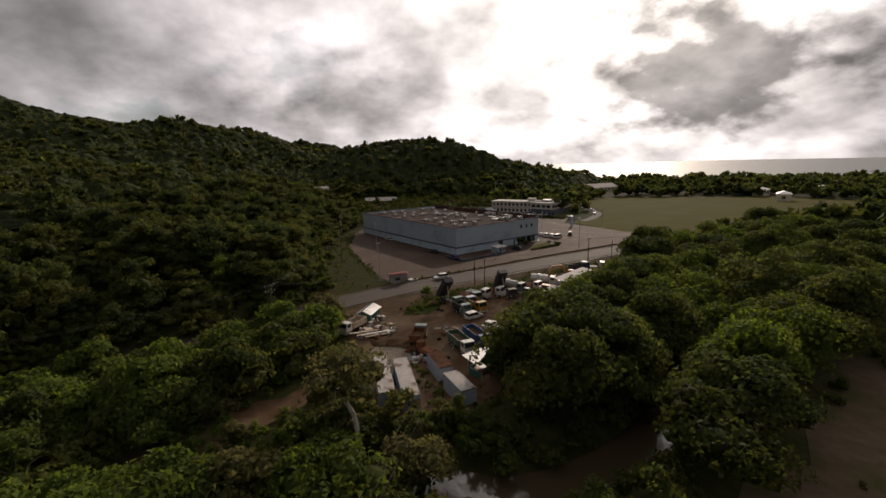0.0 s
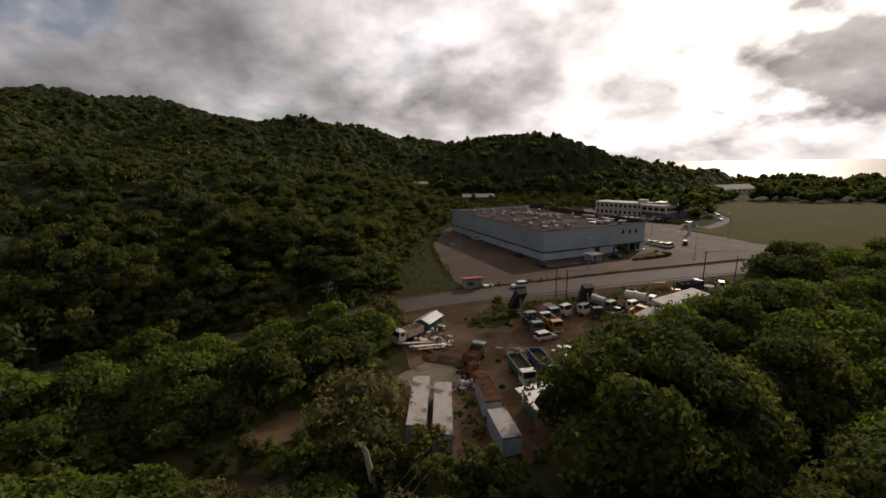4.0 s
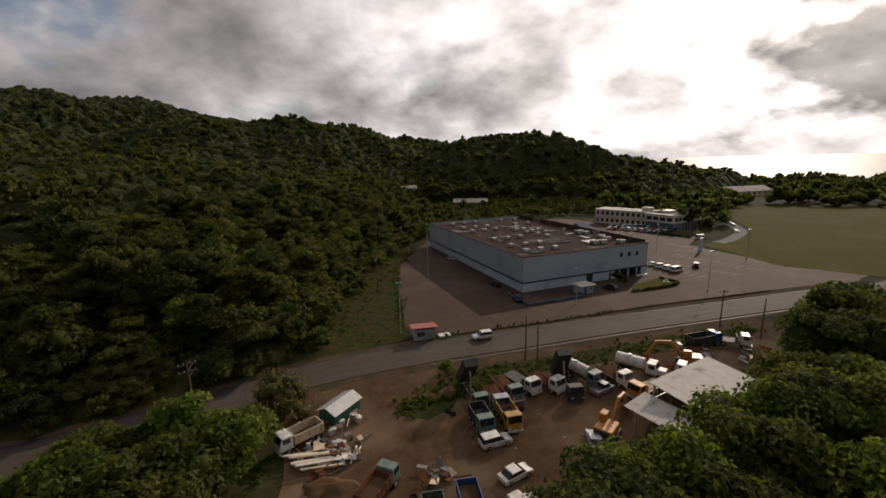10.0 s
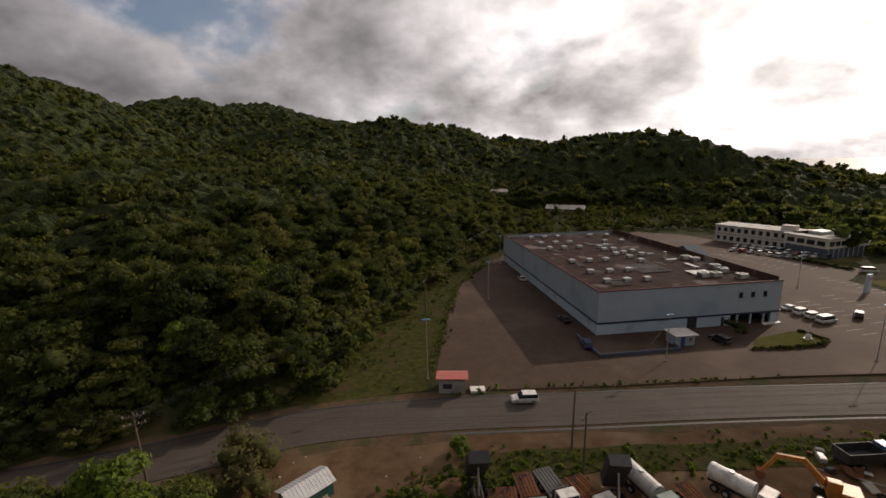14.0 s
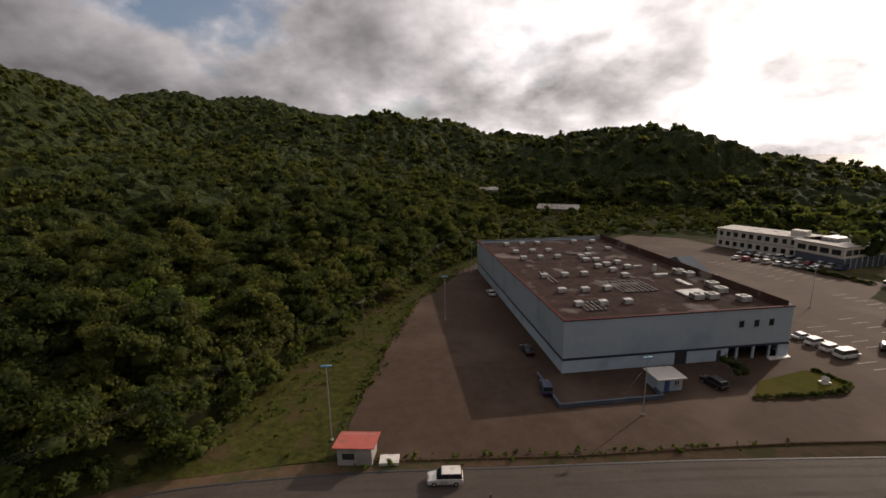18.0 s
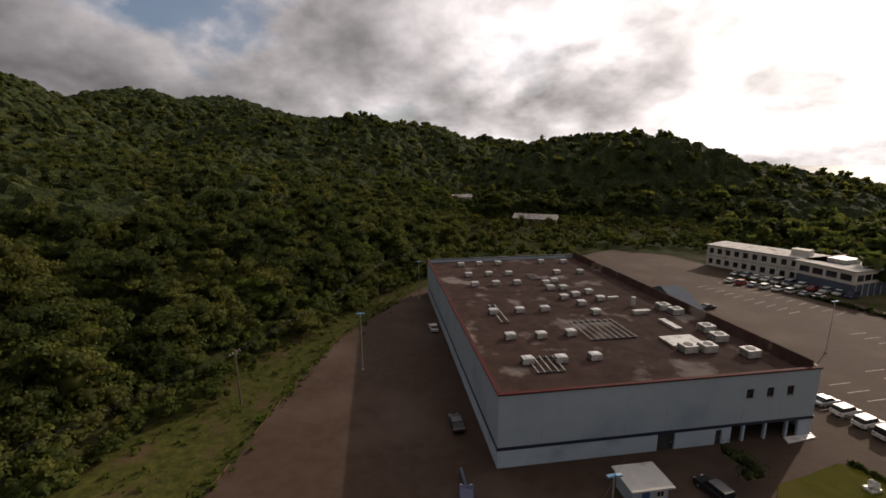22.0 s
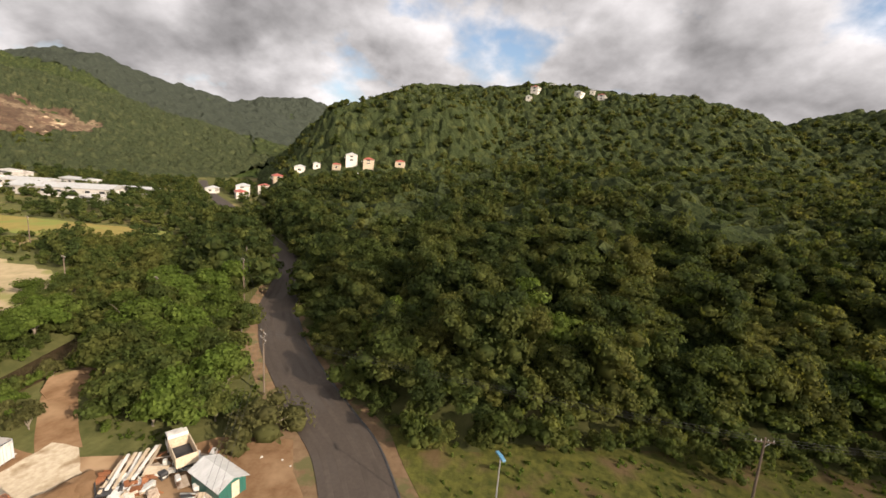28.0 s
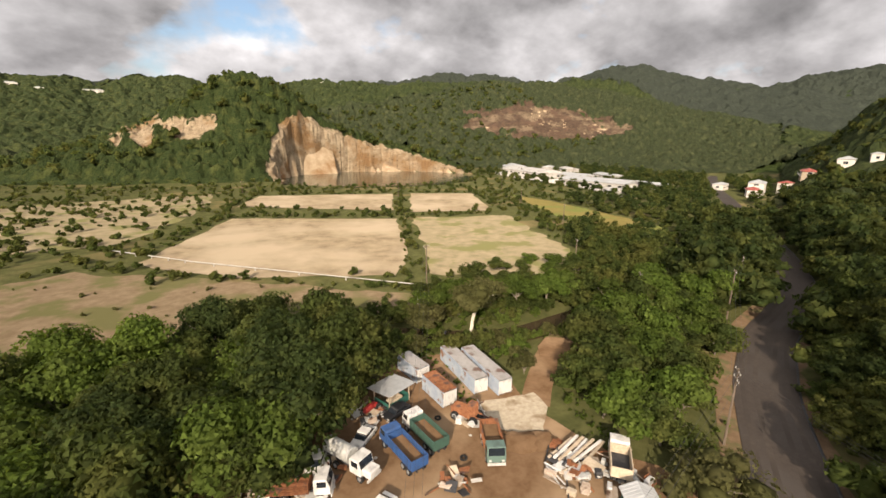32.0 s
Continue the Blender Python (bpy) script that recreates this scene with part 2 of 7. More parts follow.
LEAF = [surf("leaf_" + n, a, b, 0.22, 0.8, 0.0, vary=0.22, leaf=0.5, island=0.38, third=c, tscale=0.11, tcut=(0.46, 0.62))
        for n, a, b, c in (("deep", (0.0244, 0.0375, 0.0105), (0.0428, 0.0576, 0.0157), (0.0742, 0.0847, 0.0218)),
                           ("mid", (0.0411, 0.0568, 0.0139), (0.0637, 0.0804, 0.0192), (0.0935, 0.0978, 0.0254)),
                           ("bright", (0.0576, 0.0873, 0.0149), (0.0821, 0.1153, 0.0201), (0.0978, 0.1274, 0.0280)),
                           ("dry", (0.0742, 0.0750, 0.0236), (0.1012, 0.0996, 0.0367), (0.1153, 0.1066, 0.0411)))]
M["wall_blue"] = surf("wall_blue_cladding", (0.3, 0.36, 0.4), (0.33, 0.39, 0.43), 0.4, 0.6, 0.03, third=(0.23, 0.29, 0.34), tscale=0.12, tcut=(0.52, 0.75))
M["wall_light"] = surf("wall_light_blue", (0.36, 0.44, 0.5), (0.4, 0.48, 0.54), 0.5, 0.7, 0.03, third=(0.28, 0.33, 0.37), tscale=0.2, tcut=(0.52, 0.72))
M["band"] = paint("navy_band", (0.02, 0.028, 0.06))
M["redtrim"] = paint("red_trim", (0.075, 0.014, 0.012), rough=0.8)
M["roofmem"] = surf("roof_membrane", (0.062, 0.037, 0.03), (0.1, 0.062, 0.05), 0.35, 0.9, 0.2, third=(0.27, 0.22, 0.19), tscale=0.16, tcut=(0.57, 0.68), fine=0.05)
M["white"] = paint("white_paint", (0.72, 0.69, 0.64), 0.5)
M["offwhite"] = surf("render_offwhite", (0.55, 0.5, 0.43), (0.62, 0.57, 0.5), 0.6, 0.8, 0.05, third=(0.45, 0.43, 0.39), tscale=0.25, tcut=(0.54, 0.72))
M["acgrey"] = paint("ac_casing", (0.5, 0.49, 0.45), 0.6)
M["steel"] = surf("galvanised", (0.42, 0.43, 0.44), (0.52, 0.53, 0.54), 2.0, 0.45, 0.05, metal=0.7)
M["tin"] = surf("tin_roof", (0.4, 0.4, 0.39), (0.5, 0.5, 0.49), 0.8, 0.5, 0.05, metal=0.25, third=(0.33, 0.28, 0.24), tscale=0.35, tcut=(0.58, 0.7))
M["redroof"] = surf("red_tin_roof", (0.3, 0.06, 0.045), (0.36, 0.085, 0.06), 0.9, 0.55, 0.05, third=(0.22, 0.07, 0.05), tscale=0.5)
M["rust"] = surf("rusty_steel", (0.14, 0.055, 0.028), (0.22, 0.1, 0.05), 2.0, 0.9, 0.3, third=(0.08, 0.05, 0.04), tscale=0.8, vary=0.25)
M["dark"] = surf("dark_steel", (0.02, 0.02, 0.022), (0.04, 0.038, 0.038), 2.0, 0.7, 0.2)
M["rubber"] = surf("tyre_rubber", (0.015, 0.015, 0.015), (0.03, 0.028, 0.026), 4.0, 0.9, 0.2)
M["wood"] = surf("pole_wood", (0.1, 0.075, 0.055), (0.16, 0.125, 0.095), 3.0, 0.9, 0.3, stretch=(1, 1, 0.15))
M["plank"] = surf("sawn_wood", (0.34, 0.27, 0.19), (0.46, 0.38, 0.28), 3.0, 0.85, 0.2, vary=0.25)
M["concrete"] = surf("concrete", (0.33, 0.31, 0.28), (0.42, 0.4, 0.36), 1.2, 0.9, 0.2, third=(0.22, 0.2, 0.18), tscale=0.3, tcut=(0.54, 0.7))
M["linepaint"] = surf("line_paint", (0.5, 0.48, 0.44), (0.36, 0.34, 0.31), 3.0, 0.8, 0.0)
M["glass"] = surf("window_glass", (0.012, 0.015, 0.018), (0.02, 0.024, 0.03), 0.5, 0.08, 0.0)
M["bluewall"] = surf("dark_blue_wall", (0.07, 0.085, 0.11), (0.09, 0.108, 0.135), 0.6, 0.85, 0.03)
M["roofpale"] = surf("pale_sheet_roof", (0.4, 0.38, 0.35), (0.47, 0.45, 0.42), 0.7, 0.85, 0.05, third=(0.2, 0.17, 0.14), tscale=0.3, tcut=(0.55, 0.7))
M["teal"] = paint("teal_boards", (0.03, 0.13, 0.1))
M["yellow"] = paint("yellow_paint", (0.46, 0.24, 0.025), 0.6)
M["orange"] = paint("orange_paint", (0.55, 0.22, 0.03), 0.45)
M["blue"] = paint("blue_paint", (0.04, 0.1, 0.26), 0.45)
M["green"] = paint("green_paint", (0.06, 0.12, 0.09), 0.5)
M["palegreen"] = paint("pale_green_paint", (0.13, 0.2, 0.165), 0.6)
M["red"] = paint("red_paint", (0.36, 0.03, 0.025), 0.4)
M["silver"] = paint("silver_paint", (0.42, 0.43, 0.44), 0.3, 0.35, 0.4)
M["black"] = paint("black_paint", (0.018, 0.018, 0.02), 0.2, 0.3)
M["navy"] = paint("navy_paint", (0.02, 0.03, 0.1), 0.2, 0.3)
M["contblue"] = surf("container_blue_white", (0.24, 0.28, 0.34), (0.34, 0.37, 0.4), 0.7, 0.8, 0.1, third=(0.2, 0.12, 0.08), tscale=0.5, tcut=(0.6, 0.66))
M["controof"] = surf("container_roof", (0.36, 0.34, 0.32), (0.27, 0.25, 0.23), 0.6, 0.85, 0.1, third=(0.15, 0.1, 0.08), tscale=0.45, tcut=(0.55, 0.62))
M["lampblue"] = paint("lamp_blue", (0.09, 0.26, 0.42), 0.2)
M["lamp_lens"] = surf("lamp_lens", (0.3, 0.5, 0.62), (0.4, 0.6, 0.7), 2.0, 0.3, 0.0)
M["litter"] = surf("scrap_mixed", (0.25, 0.19, 0.14), (0.4, 0.34, 0.28), 1.5, 0.9, 0.3, third=(0.1, 0.06, 0.04), tscale=0.7, vary=0.45)


def water(name, c, rough, bump, scale, spec=0.5):
    m = bpy.data.materials.new(name)
    m.use_nodes = True
    nt = m.node_tree
    bs = nt.nodes["Principled BSDF"]
    bs.inputs["Base Color"].default_value = (*c, 1)
    bs.inputs["Roughness"].default_value, bs.inputs["Specular IOR Level"].default_value = rough, spec
    tc, n = nt.nodes.new("ShaderNodeTexCoord"), nt.nodes.new("ShaderNodeTexNoise")
    n.inputs["Scale"].default_value, n.inputs["Detail"].default_value = scale, 6
    nt.links.new(tc.outputs["Object"], n.inputs["Vector"])
    b = nt.nodes.new("ShaderNodeBump")
    b.inputs["Strength"].default_value, b.inputs["Distance"].default_value = bump, 1.0
    nt.links.new(n.outputs["Fac"], b.inputs["Height"])
    nt.links.new(b.outputs[0], bs.inputs["Normal"])
    return m


M["sea"] = water("sea_water", (0.1, 0.11, 0.115), 0.5, 0.7, 0.06, 0.12)
M["pond"] = water("pond_water", (0.035, 0.045, 0.03), 0.12, 0.08, 0.3)
M["river"] = water("river_water", (0.05, 0.035, 0.02), 0.1, 0.05, 0.8)


def canopy_material(name, deep, mid, light, rock=None):
    """Tree canopy seen from afar: crown and leaf scale tones and relief; rock shows where the mesh says so."""
    m = bpy.data.materials.new(name)
    m.use_nodes = True
    nt = m.node_tree
    N, K = nt.nodes.new, nt.links.new
    bs = nt.nodes["Principled BSDF"]
    bs.inputs["Roughness"].default_value, bs.inputs["Specular IOR Level"].default_value = 0.9, 0.05
    tc = N("ShaderNodeTexCoord")

    def noise_node(scale, detail, vec=None):
        n = N("ShaderNodeTexNoise")
        n.inputs["Scale"].default_value, n.inputs["Detail"].default_value, n.inputs["Roughness"].default_value = scale, detail, 0.65
        K(vec or tc.outputs["Object"], n.inputs["Vector"])
        return n.outputs["Fac"]

    def blend(fac, lo, hi, a, b):
        r = N("ShaderNodeMapRange")
        r.inputs["From Min"].default_value, r.inputs["From Max"].default_value = lo, hi
        K(fac, r.inputs["Value"])
        x = N("ShaderNodeMix")
        x.data_type = "RGBA"
        K(r.outputs[0], x.inputs["Factor"])
        for sock, v in (("A", a), ("B", b)):
            if isinstance(v, tuple):
                x.inputs[sock].default_value = (*v, 1)
            else:
                K(v, x.inputs[sock])
        return x.outputs["Result"]
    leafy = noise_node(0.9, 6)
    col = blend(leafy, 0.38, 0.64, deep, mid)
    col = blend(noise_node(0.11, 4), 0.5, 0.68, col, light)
    if rock:
        mp = N("ShaderNodeMapping")
        mp.inputs["Scale"].default_value = (1, 1, 1.2)
        K(tc.outputs["Object"], mp.inputs["Vector"])
        rc = blend(noise_node(0.12, 8, mp.outputs[0]), 0.36, 0.64, rock[0], rock[1])
        rc = blend(noise_node(0.03, 6), 0.5, 0.62, rc, rock[2])
        rc = blend(noise_node(0.35, 7, mp.outputs[0]), 0.56, 0.7, rc, (0.07, 0.055, 0.035))
        at = N("ShaderNodeAttribute")
        at.attribute_name = "rock"
        ad = N("ShaderNodeMath")
        ad.operation = "ADD"
        K(at.outputs["Fac"], ad.inputs[0])
        sc = N("ShaderNodeMath")
        sc.operation = "MULTIPLY_ADD"
        K(noise_node(0.16, 6), sc.inputs[0])
        sc.inputs[1].default_value, sc.inputs[2].default_value = 1.6, -0.8
        K(sc.outputs[0], ad.inputs[1])
        col = blend(ad.outputs[0], 0.42, 0.58, col, rc)
    K(col, bs.inputs["Base Color"])
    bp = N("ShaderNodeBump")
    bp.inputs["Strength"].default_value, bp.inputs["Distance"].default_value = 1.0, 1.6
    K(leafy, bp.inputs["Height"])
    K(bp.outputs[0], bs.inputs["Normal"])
    return m


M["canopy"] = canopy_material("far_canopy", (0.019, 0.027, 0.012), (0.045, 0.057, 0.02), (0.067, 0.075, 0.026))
M["cliff"] = canopy_material("quarry_cliff", (0.014, 0.023, 0.008), (0.042, 0.055, 0.017), (0.064, 0.072, 0.022), ((0.22, 0.16, 0.1), (0.38, 0.3, 0.2), (0.21, 0.125, 0.06)))
# distance haze is put into the ridge's paler, bluer leaf tones
M["ridge"] = canopy_material("hazed_ridge_canopy", (0.026, 0.031, 0.024), (0.042, 0.049, 0.036), (0.05, 0.057, 0.042))
# greens greyed and lifted to carry haze; the bare rock keeps its own tones
M["scarmix"] = canopy_material("hazed_scar_growth", (0.022, 0.029, 0.015), (0.047, 0.056, 0.025), (0.066, 0.071, 0.032), ((0.062, 0.041, 0.029), (0.105, 0.07, 0.047), (0.19, 0.14, 0.09)))

# ---------------------------------------------------------------- helpers


def part(name, bm, material, parent=None, label="", smooth=False):
    me = bpy.data.meshes.new(name)
    bm.to_mesh(me)
    bm.free()
    me.materials.append(material)
    if smooth:
        me.shade_smooth()
    ob = new(name, me)
    if parent is not None:
        ob.parent = parent
    if label:
        ob["label"] = label
    return ob


def thing(name, label, category, x=0.0, y=0.0, z=0.0, rz=0.0, group="", kind=""):
    ob = new(name)
    ob.matrix_world = pose(x, y, z, 0, 0, rz)
    return tagged(ob, label, category, group, kind)


def box(bm, x, y, z, sx, sy, sz, rz=0.0, rx=0.0, ry=0.0, bevel=0.0):
    """A box whose middle stands at x, y and whose foot is at z."""
    r = bmesh.ops.create_cube(bm, size=1.0, matrix=pose(x, y, z + sz / 2, rx, ry, rz) @ Matrix.Diagonal((sx, sy, sz, 1)))
    if bevel:
        es = list({e for v in r["verts"] for e in v.link_edges})
        bmesh.ops.bevel(bm, geom=es, offset=bevel, segments=1, affect="EDGES")
    return bm


def rod(bm, p, q, r0, r1=None, n=8):
    p, q = Vector(p), Vector(q)
    d = q - p
    m = Matrix.Translation((p + q) / 2) @ d.to_track_quat("Z", "Y").to_matrix().to_4x4()
    bmesh.ops.create_cone(bm, cap_ends=True, segments=n, radius1=r0, radius2=r0 if r1 is None else r1, depth=d.length, matrix=m)
    return bm


def prism(bm, profile, y0, y1):
    """Extrudes a closed profile of (x, z) from y0 to y1."""
    a = [bm.verts.new((x, y0, z)) for x, z in profile]
    b = [bm.verts.new((x, y1, z)) for x, z in profile]
    n = len(profile)
    bm.faces.new(a)
    bm.faces.new(b[::-1])
    for i in range(n):
        bm.faces.new((a[i], b[i], b[(i + 1) % n], a[(i + 1) % n]))
    bmesh.ops.recalc_face_normals(bm, faces=bm.faces)
    return bm


def B():
    return bmesh.new()


def fast_mesh(name, verts, tris, material):
    """A mesh from numpy arrays of points and triangles or quads."""
    me = bpy.data.meshes.new(name)
    k = tris.shape[1]
    me.vertices.add(len(verts))
    me.vertices.foreach_set("co", verts.astype(np.float32).ravel())
    me.loops.add(tris.size)
    me.loops.foreach_set("vertex_index", tris.astype(np.int32).ravel())
    me.polygons.add(len(tris))
    me.polygons.foreach_set("loop_start", np.arange(0, tris.size, k, dtype=np.int32))
    me.update(calc_edges=True)
    me.materials.append(material)
    return me


# ---------------------------------------------------------------- the lie of the land


def lumps(x, y, s, seed):
    """Smooth rolling variation from a few crossed waves."""
    r = np.random.default_rng(seed)
    t = np.zeros_like(x)
    for i in range(7):
        a, f, p = r.uniform(0, 6.28), r.uniform(0.6, 1.8) / s, r.uniform(0, 6.28)
        t = t + np.sin((x * np.cos(a) + y * np.sin(a)) * f * 6.28 + p)
    return t / 4.0


def seg_dist(x, y, pts):
    """Distance to a polyline, and the side (left of its run is positive)."""
    best, side = np.full_like(x, 1e9), np.zeros_like(x)
    for (ax, ay), (bx, by) in zip(pts, pts[1:]):
        dx, dy = bx - ax, by - ay
        t = np.clip(((x - ax) * dx + (y - ay) * dy) / (dx * dx + dy * dy), 0, 1)
        d = np.hypot(x - ax - t * dx, y - ay - t * dy)
        s = np.sign(dx * (y - ay) - dy * (x - ax))
        near = d < best
        best, side = np.where(near, d, best), np.where(near, s, side)
    return best, side


# the foot of the wooded hill, from the road in the south-west round behind the lot to the valley in the north
FOOT = [(-700, -330), (-300, -158), (-215, -116), (-174, -90), (-130, -70), (-98, -64), (-80, -56), (-66, -47), (-57, -39), (-51, -30), (-53.5, -4), (-51.5, 22), (-44, 57), (-34, 92), (-26, 130), (-48, 185), (-30, 230), (40, 245), (130, 235), (228, 258), (300, 312), (330, 345)]
# ridges of the hills: half-width of the flank, then points of the crest (x, y, height)
FRONT = [(75, [(-4, 366, 37), (13, 366, 50), (37, 365, 56), (51, 363, 51), (74, 360, 56), (102, 354, 53), (131, 346, 43), (177, 355, 29), (234, 383, 19), (295, 392, 9)]),
         (80, [(-140, 543, 64), (-85, 554, 58), (-57, 558, 65), (-30, 560, 64), (-14, 561, 40), (7, 561, 29)]),
         (170, [(-281, 443, 87), (-252, 459, 76), (-223, 473, 84), (-192, 485, 88), (-162, 496, 80), (-130, 504, 69)]),
         (210, [(-627, 347, 101), (-593, 398, 112), (-567, 431, 119), (-527, 475, 132), (-490, 512, 125), (-450, 545, 129), (-409, 575, 116), (-373, 598, 106)]),
         (230, [(-697, -40, 153), (-693, 42, 154), (-689, 74, 161), (-678, 130, 165), (-664, 177, 156), (-642, 238, 153), (-618, 290, 146), (-598, 326, 115), (-570, 367, 91)]),
         (78, [(-344, -232, 25), (-358, -207, 37), (-377, -188, 40), (-405, -171, 49), (-460, -159, 72), (-466, -136, 88), (-475, -82, 103), (-477, -48, 108), (-477, -38, 111), (-516, -9, 113)])]
REAR = [(500, [(-894, -2157, 293), (-1173, -2017, 337), (-1350, -1901, 328), (-1467, -1811, 299)]),
        (420, [(-1186, -1523, 241), (-1303, -1422, 248), (-1410, -1314, 271), (-1488, -1223, 302), (-1547, -1144, 270), (-1631, -1017, 239), (-1725, -841, 207)]),
        (450, [(-2993, -1434, 331), (-3095, -1192, 396), (-3169, -970, 408), (-3195, -879, 368), (-3249, -636, 302)]),
        (235, [(-153, -1025, 114), (-191, -1018, 130), (-259, -1003, 147), (-303, -990, 148), (-368, -967, 139), (-455, -929, 146), (-562, -866, 147), (-633, -813, 148), (-687, -767, 141), (-749, -704, 124), (-805, -635, 103), (-855, -562, 80), (-906, -468, 58)]),
        (300, [(621, -1176, 86), (475, -1244, 109), (401, -1271, 140), (305, -1299, 148), (244, -1312, 150), (155, -1326, 135), (80, -1333, 154), (41, -1335, 168), (-10, -1336, 145)]),
        (84, [(144, -560, 2), (97, -571, 10), (59, -577, 27), (21, -580, 49), (-9, -581, 66), (-32, -580, 82), (-54, -579, 98), (-76, -576, 94), (-87, -575, 80), (-100, -573, 65), (-118, -569, 54), (-142, -563, 42), (-188, -549, 29), (-224, -535, 14)])]
RIVER = [(-150, -150), (-112, -116), (-92, -104), (-71, -101), (-58, -101), (-46, -106), (-34, -114), (-22, -114.5), (-10, -110.5), (4, -103), (14, -96.5), (34, -80), (62, -66), (110, -62), (240, -40)]
POND = (-168, -452, 102, 84)


def crest(x, y, ridges):
    """Height of the land below the given ridges, which fall off to both sides."""
    top = np.zeros_like(x)
    for w, pts in ridges:
        for (ax, ay, ah), (bx, by, bh) in zip(pts, pts[1:]):
            dx, dy = bx - ax, by - ay
            t = np.clip(((x - ax) * dx + (y - ay) * dy) / (dx * dx + dy * dy), 0, 1)
            d2 = (x - ax - t * dx) ** 2 + (y - ay - t * dy) ** 2
            top = np.maximum(top, (ah + (bh - ah) * t) * np.exp(-d2 / (w * w)))
    return top


def land(x, y):
    d, side = seg_dist(x, y, FOOT)
    inside = np.where(side > 0, d, 0.0)
    climb = np.minimum(7 * (1 - np.exp(-inside / 14)) + 0.15 * inside, 8 + 24 * np.clip((20 - x - 0.25 * y) / 120, 0, 1) + 0.02 * inside)
    hills = crest(x, y, FRONT) * np.clip(inside / 70, 0, 1)
    h = np.sqrt(climb ** 2 + hills ** 2) * (1 - 0.25 * (np.minimum(climb, hills) / (np.maximum(climb, hills) + 1)))
    h = h + np.minimum(inside * 0.03, 3) * lumps(x, y, 90, 3) + np.minimum(inside * 0.015, 1.6) * lumps(x, y, 34, 13)
    rear = crest(x, y, REAR)
    h = np.maximum(h, rear * (1 + 0.03 * lumps(x, y, 160, 5) + 0.02 * lumps(x, y, 60, 15)) - 5 * np.exp(-rear / 8))
    h = np.maximum(h, 0)
    # quarry face beside the pond: a sheer cut in the knoll
    px, py, ra, rb = POND
    q = np.hypot((x - px) / ra, (y - py) / rb) + 0.03 * lumps(x, y, 45, 8) + 0.02 * lumps(x, y, 24, 18)
    h = np.where(q < 1.0, np.minimum(h, -3), np.where(q < 1.05, np.minimum(h, 84 * np.clip((q - 1.0) / 0.05, 0, 1) + 5 * lumps(x, y, 22, 28) * np.clip((q - 1.0) / 0.02, 0, 1)), np.minimum(h, 84 + (q - 1.05) * 240)))
    # river bed
    d, _ = seg_dist(x, y, RIVER)
    h = h - 2.6 * np.exp(-(d / 5.0) ** 2) * (h < 3)
    # the land ends at the shore, north-east
    s = x * math.sin(radians(44)) + y * math.cos(radians(44))
    lim = 560 + 60 * lumps(x, y, 400, 9)
    h = np.where(s > lim, np.maximum(h - (s - lim) * 0.4, -12), h)
    h = h + np.where(s > 330, np.minimum((s - 330) * 0.012, 2) * (s < lim), 0)
    return h


def axis(centre, near, step, grow, reach):
    out, s, p = [0.0], step, 0.0
    while p < reach:
        p += s
        if p > near:
            s *= grow
        out.append(p)
    out = np.array(out)
    return np.concatenate([-out[:0:-1], out]) + centre


def sheet(name, xs, ys, f, material):
    X, Y = np.meshgrid(xs, ys)
    Z = f(X, Y)
    n, k = X.shape
    v = np.stack([X, Y, Z], -1).reshape(-1, 3)
    i = (np.arange(n - 1)[:, None] * k + np.arange(k - 1)).ravel()
    q = np.stack([i, i + 1, i + k + 1, i + k], 1)
    me = fast_mesh(name, v, q, material)
    me.shade_smooth()
    return new(name, me)


def scar_field(x, y):
    """Below 1 inside the bare quarried hillside."""
    return np.hypot((-0.737 * (x + 533) + 0.676 * (y + 613)) / 138, (0.676 * (x + 533) + 0.737 * (y + 613)) / 62) - 0.25 * lumps(x, y, 40, 2)


def build_ground():
    xs, ys = axis(-30, 210, 3.6, 1.06, 4600), axis(-60, 210, 3.6, 1.06, 4600)
    g = sheet("ground", xs, ys, lambda x, y: land(x, y) - 16.0 * ((abs(x + 65) < 215) & (abs(y + 520) < 100) & (land(x, y) > 9)), M["ground"])
    g.data.materials.append(M["hill"])
    g.data.materials.append(M["rock"])
    g.data.materials.append(M["scar"])
    n = len(g.data.polygons)
    c = np.zeros(n * 3)
    g.data.polygons.foreach_get("center", c)
    c = c.reshape(-1, 3)
    nor = np.zeros(n * 3)
    g.data.polygons.foreach_get("normal", nor)
    nz = nor.reshape(-1, 3)[:, 2]
    idx = np.where(c[:, 2] > 3.0, 1, 0)
    rocky = (np.hypot((c[:, 0] - POND[0]) / POND[2], (c[:, 1] - POND[1]) / POND[3]) < 1.35) & (nz < 0.86) & (c[:, 1] < -470)
    idx = np.where(rocky, 2, idx)
    scar = scar_field(c[:, 0], c[:, 1]) < 1
    idx = np.where(scar, 3, idx)
    g.data.polygons.foreach_set("material_index", idx.astype(np.int32))
    tagged(g, "scrubby green ground rising into wooded hills", "ground", kind="structure")


build_ground()


def ramp(v, a, b):
    return np.clip((v - a) / (b - a), 0, 1)


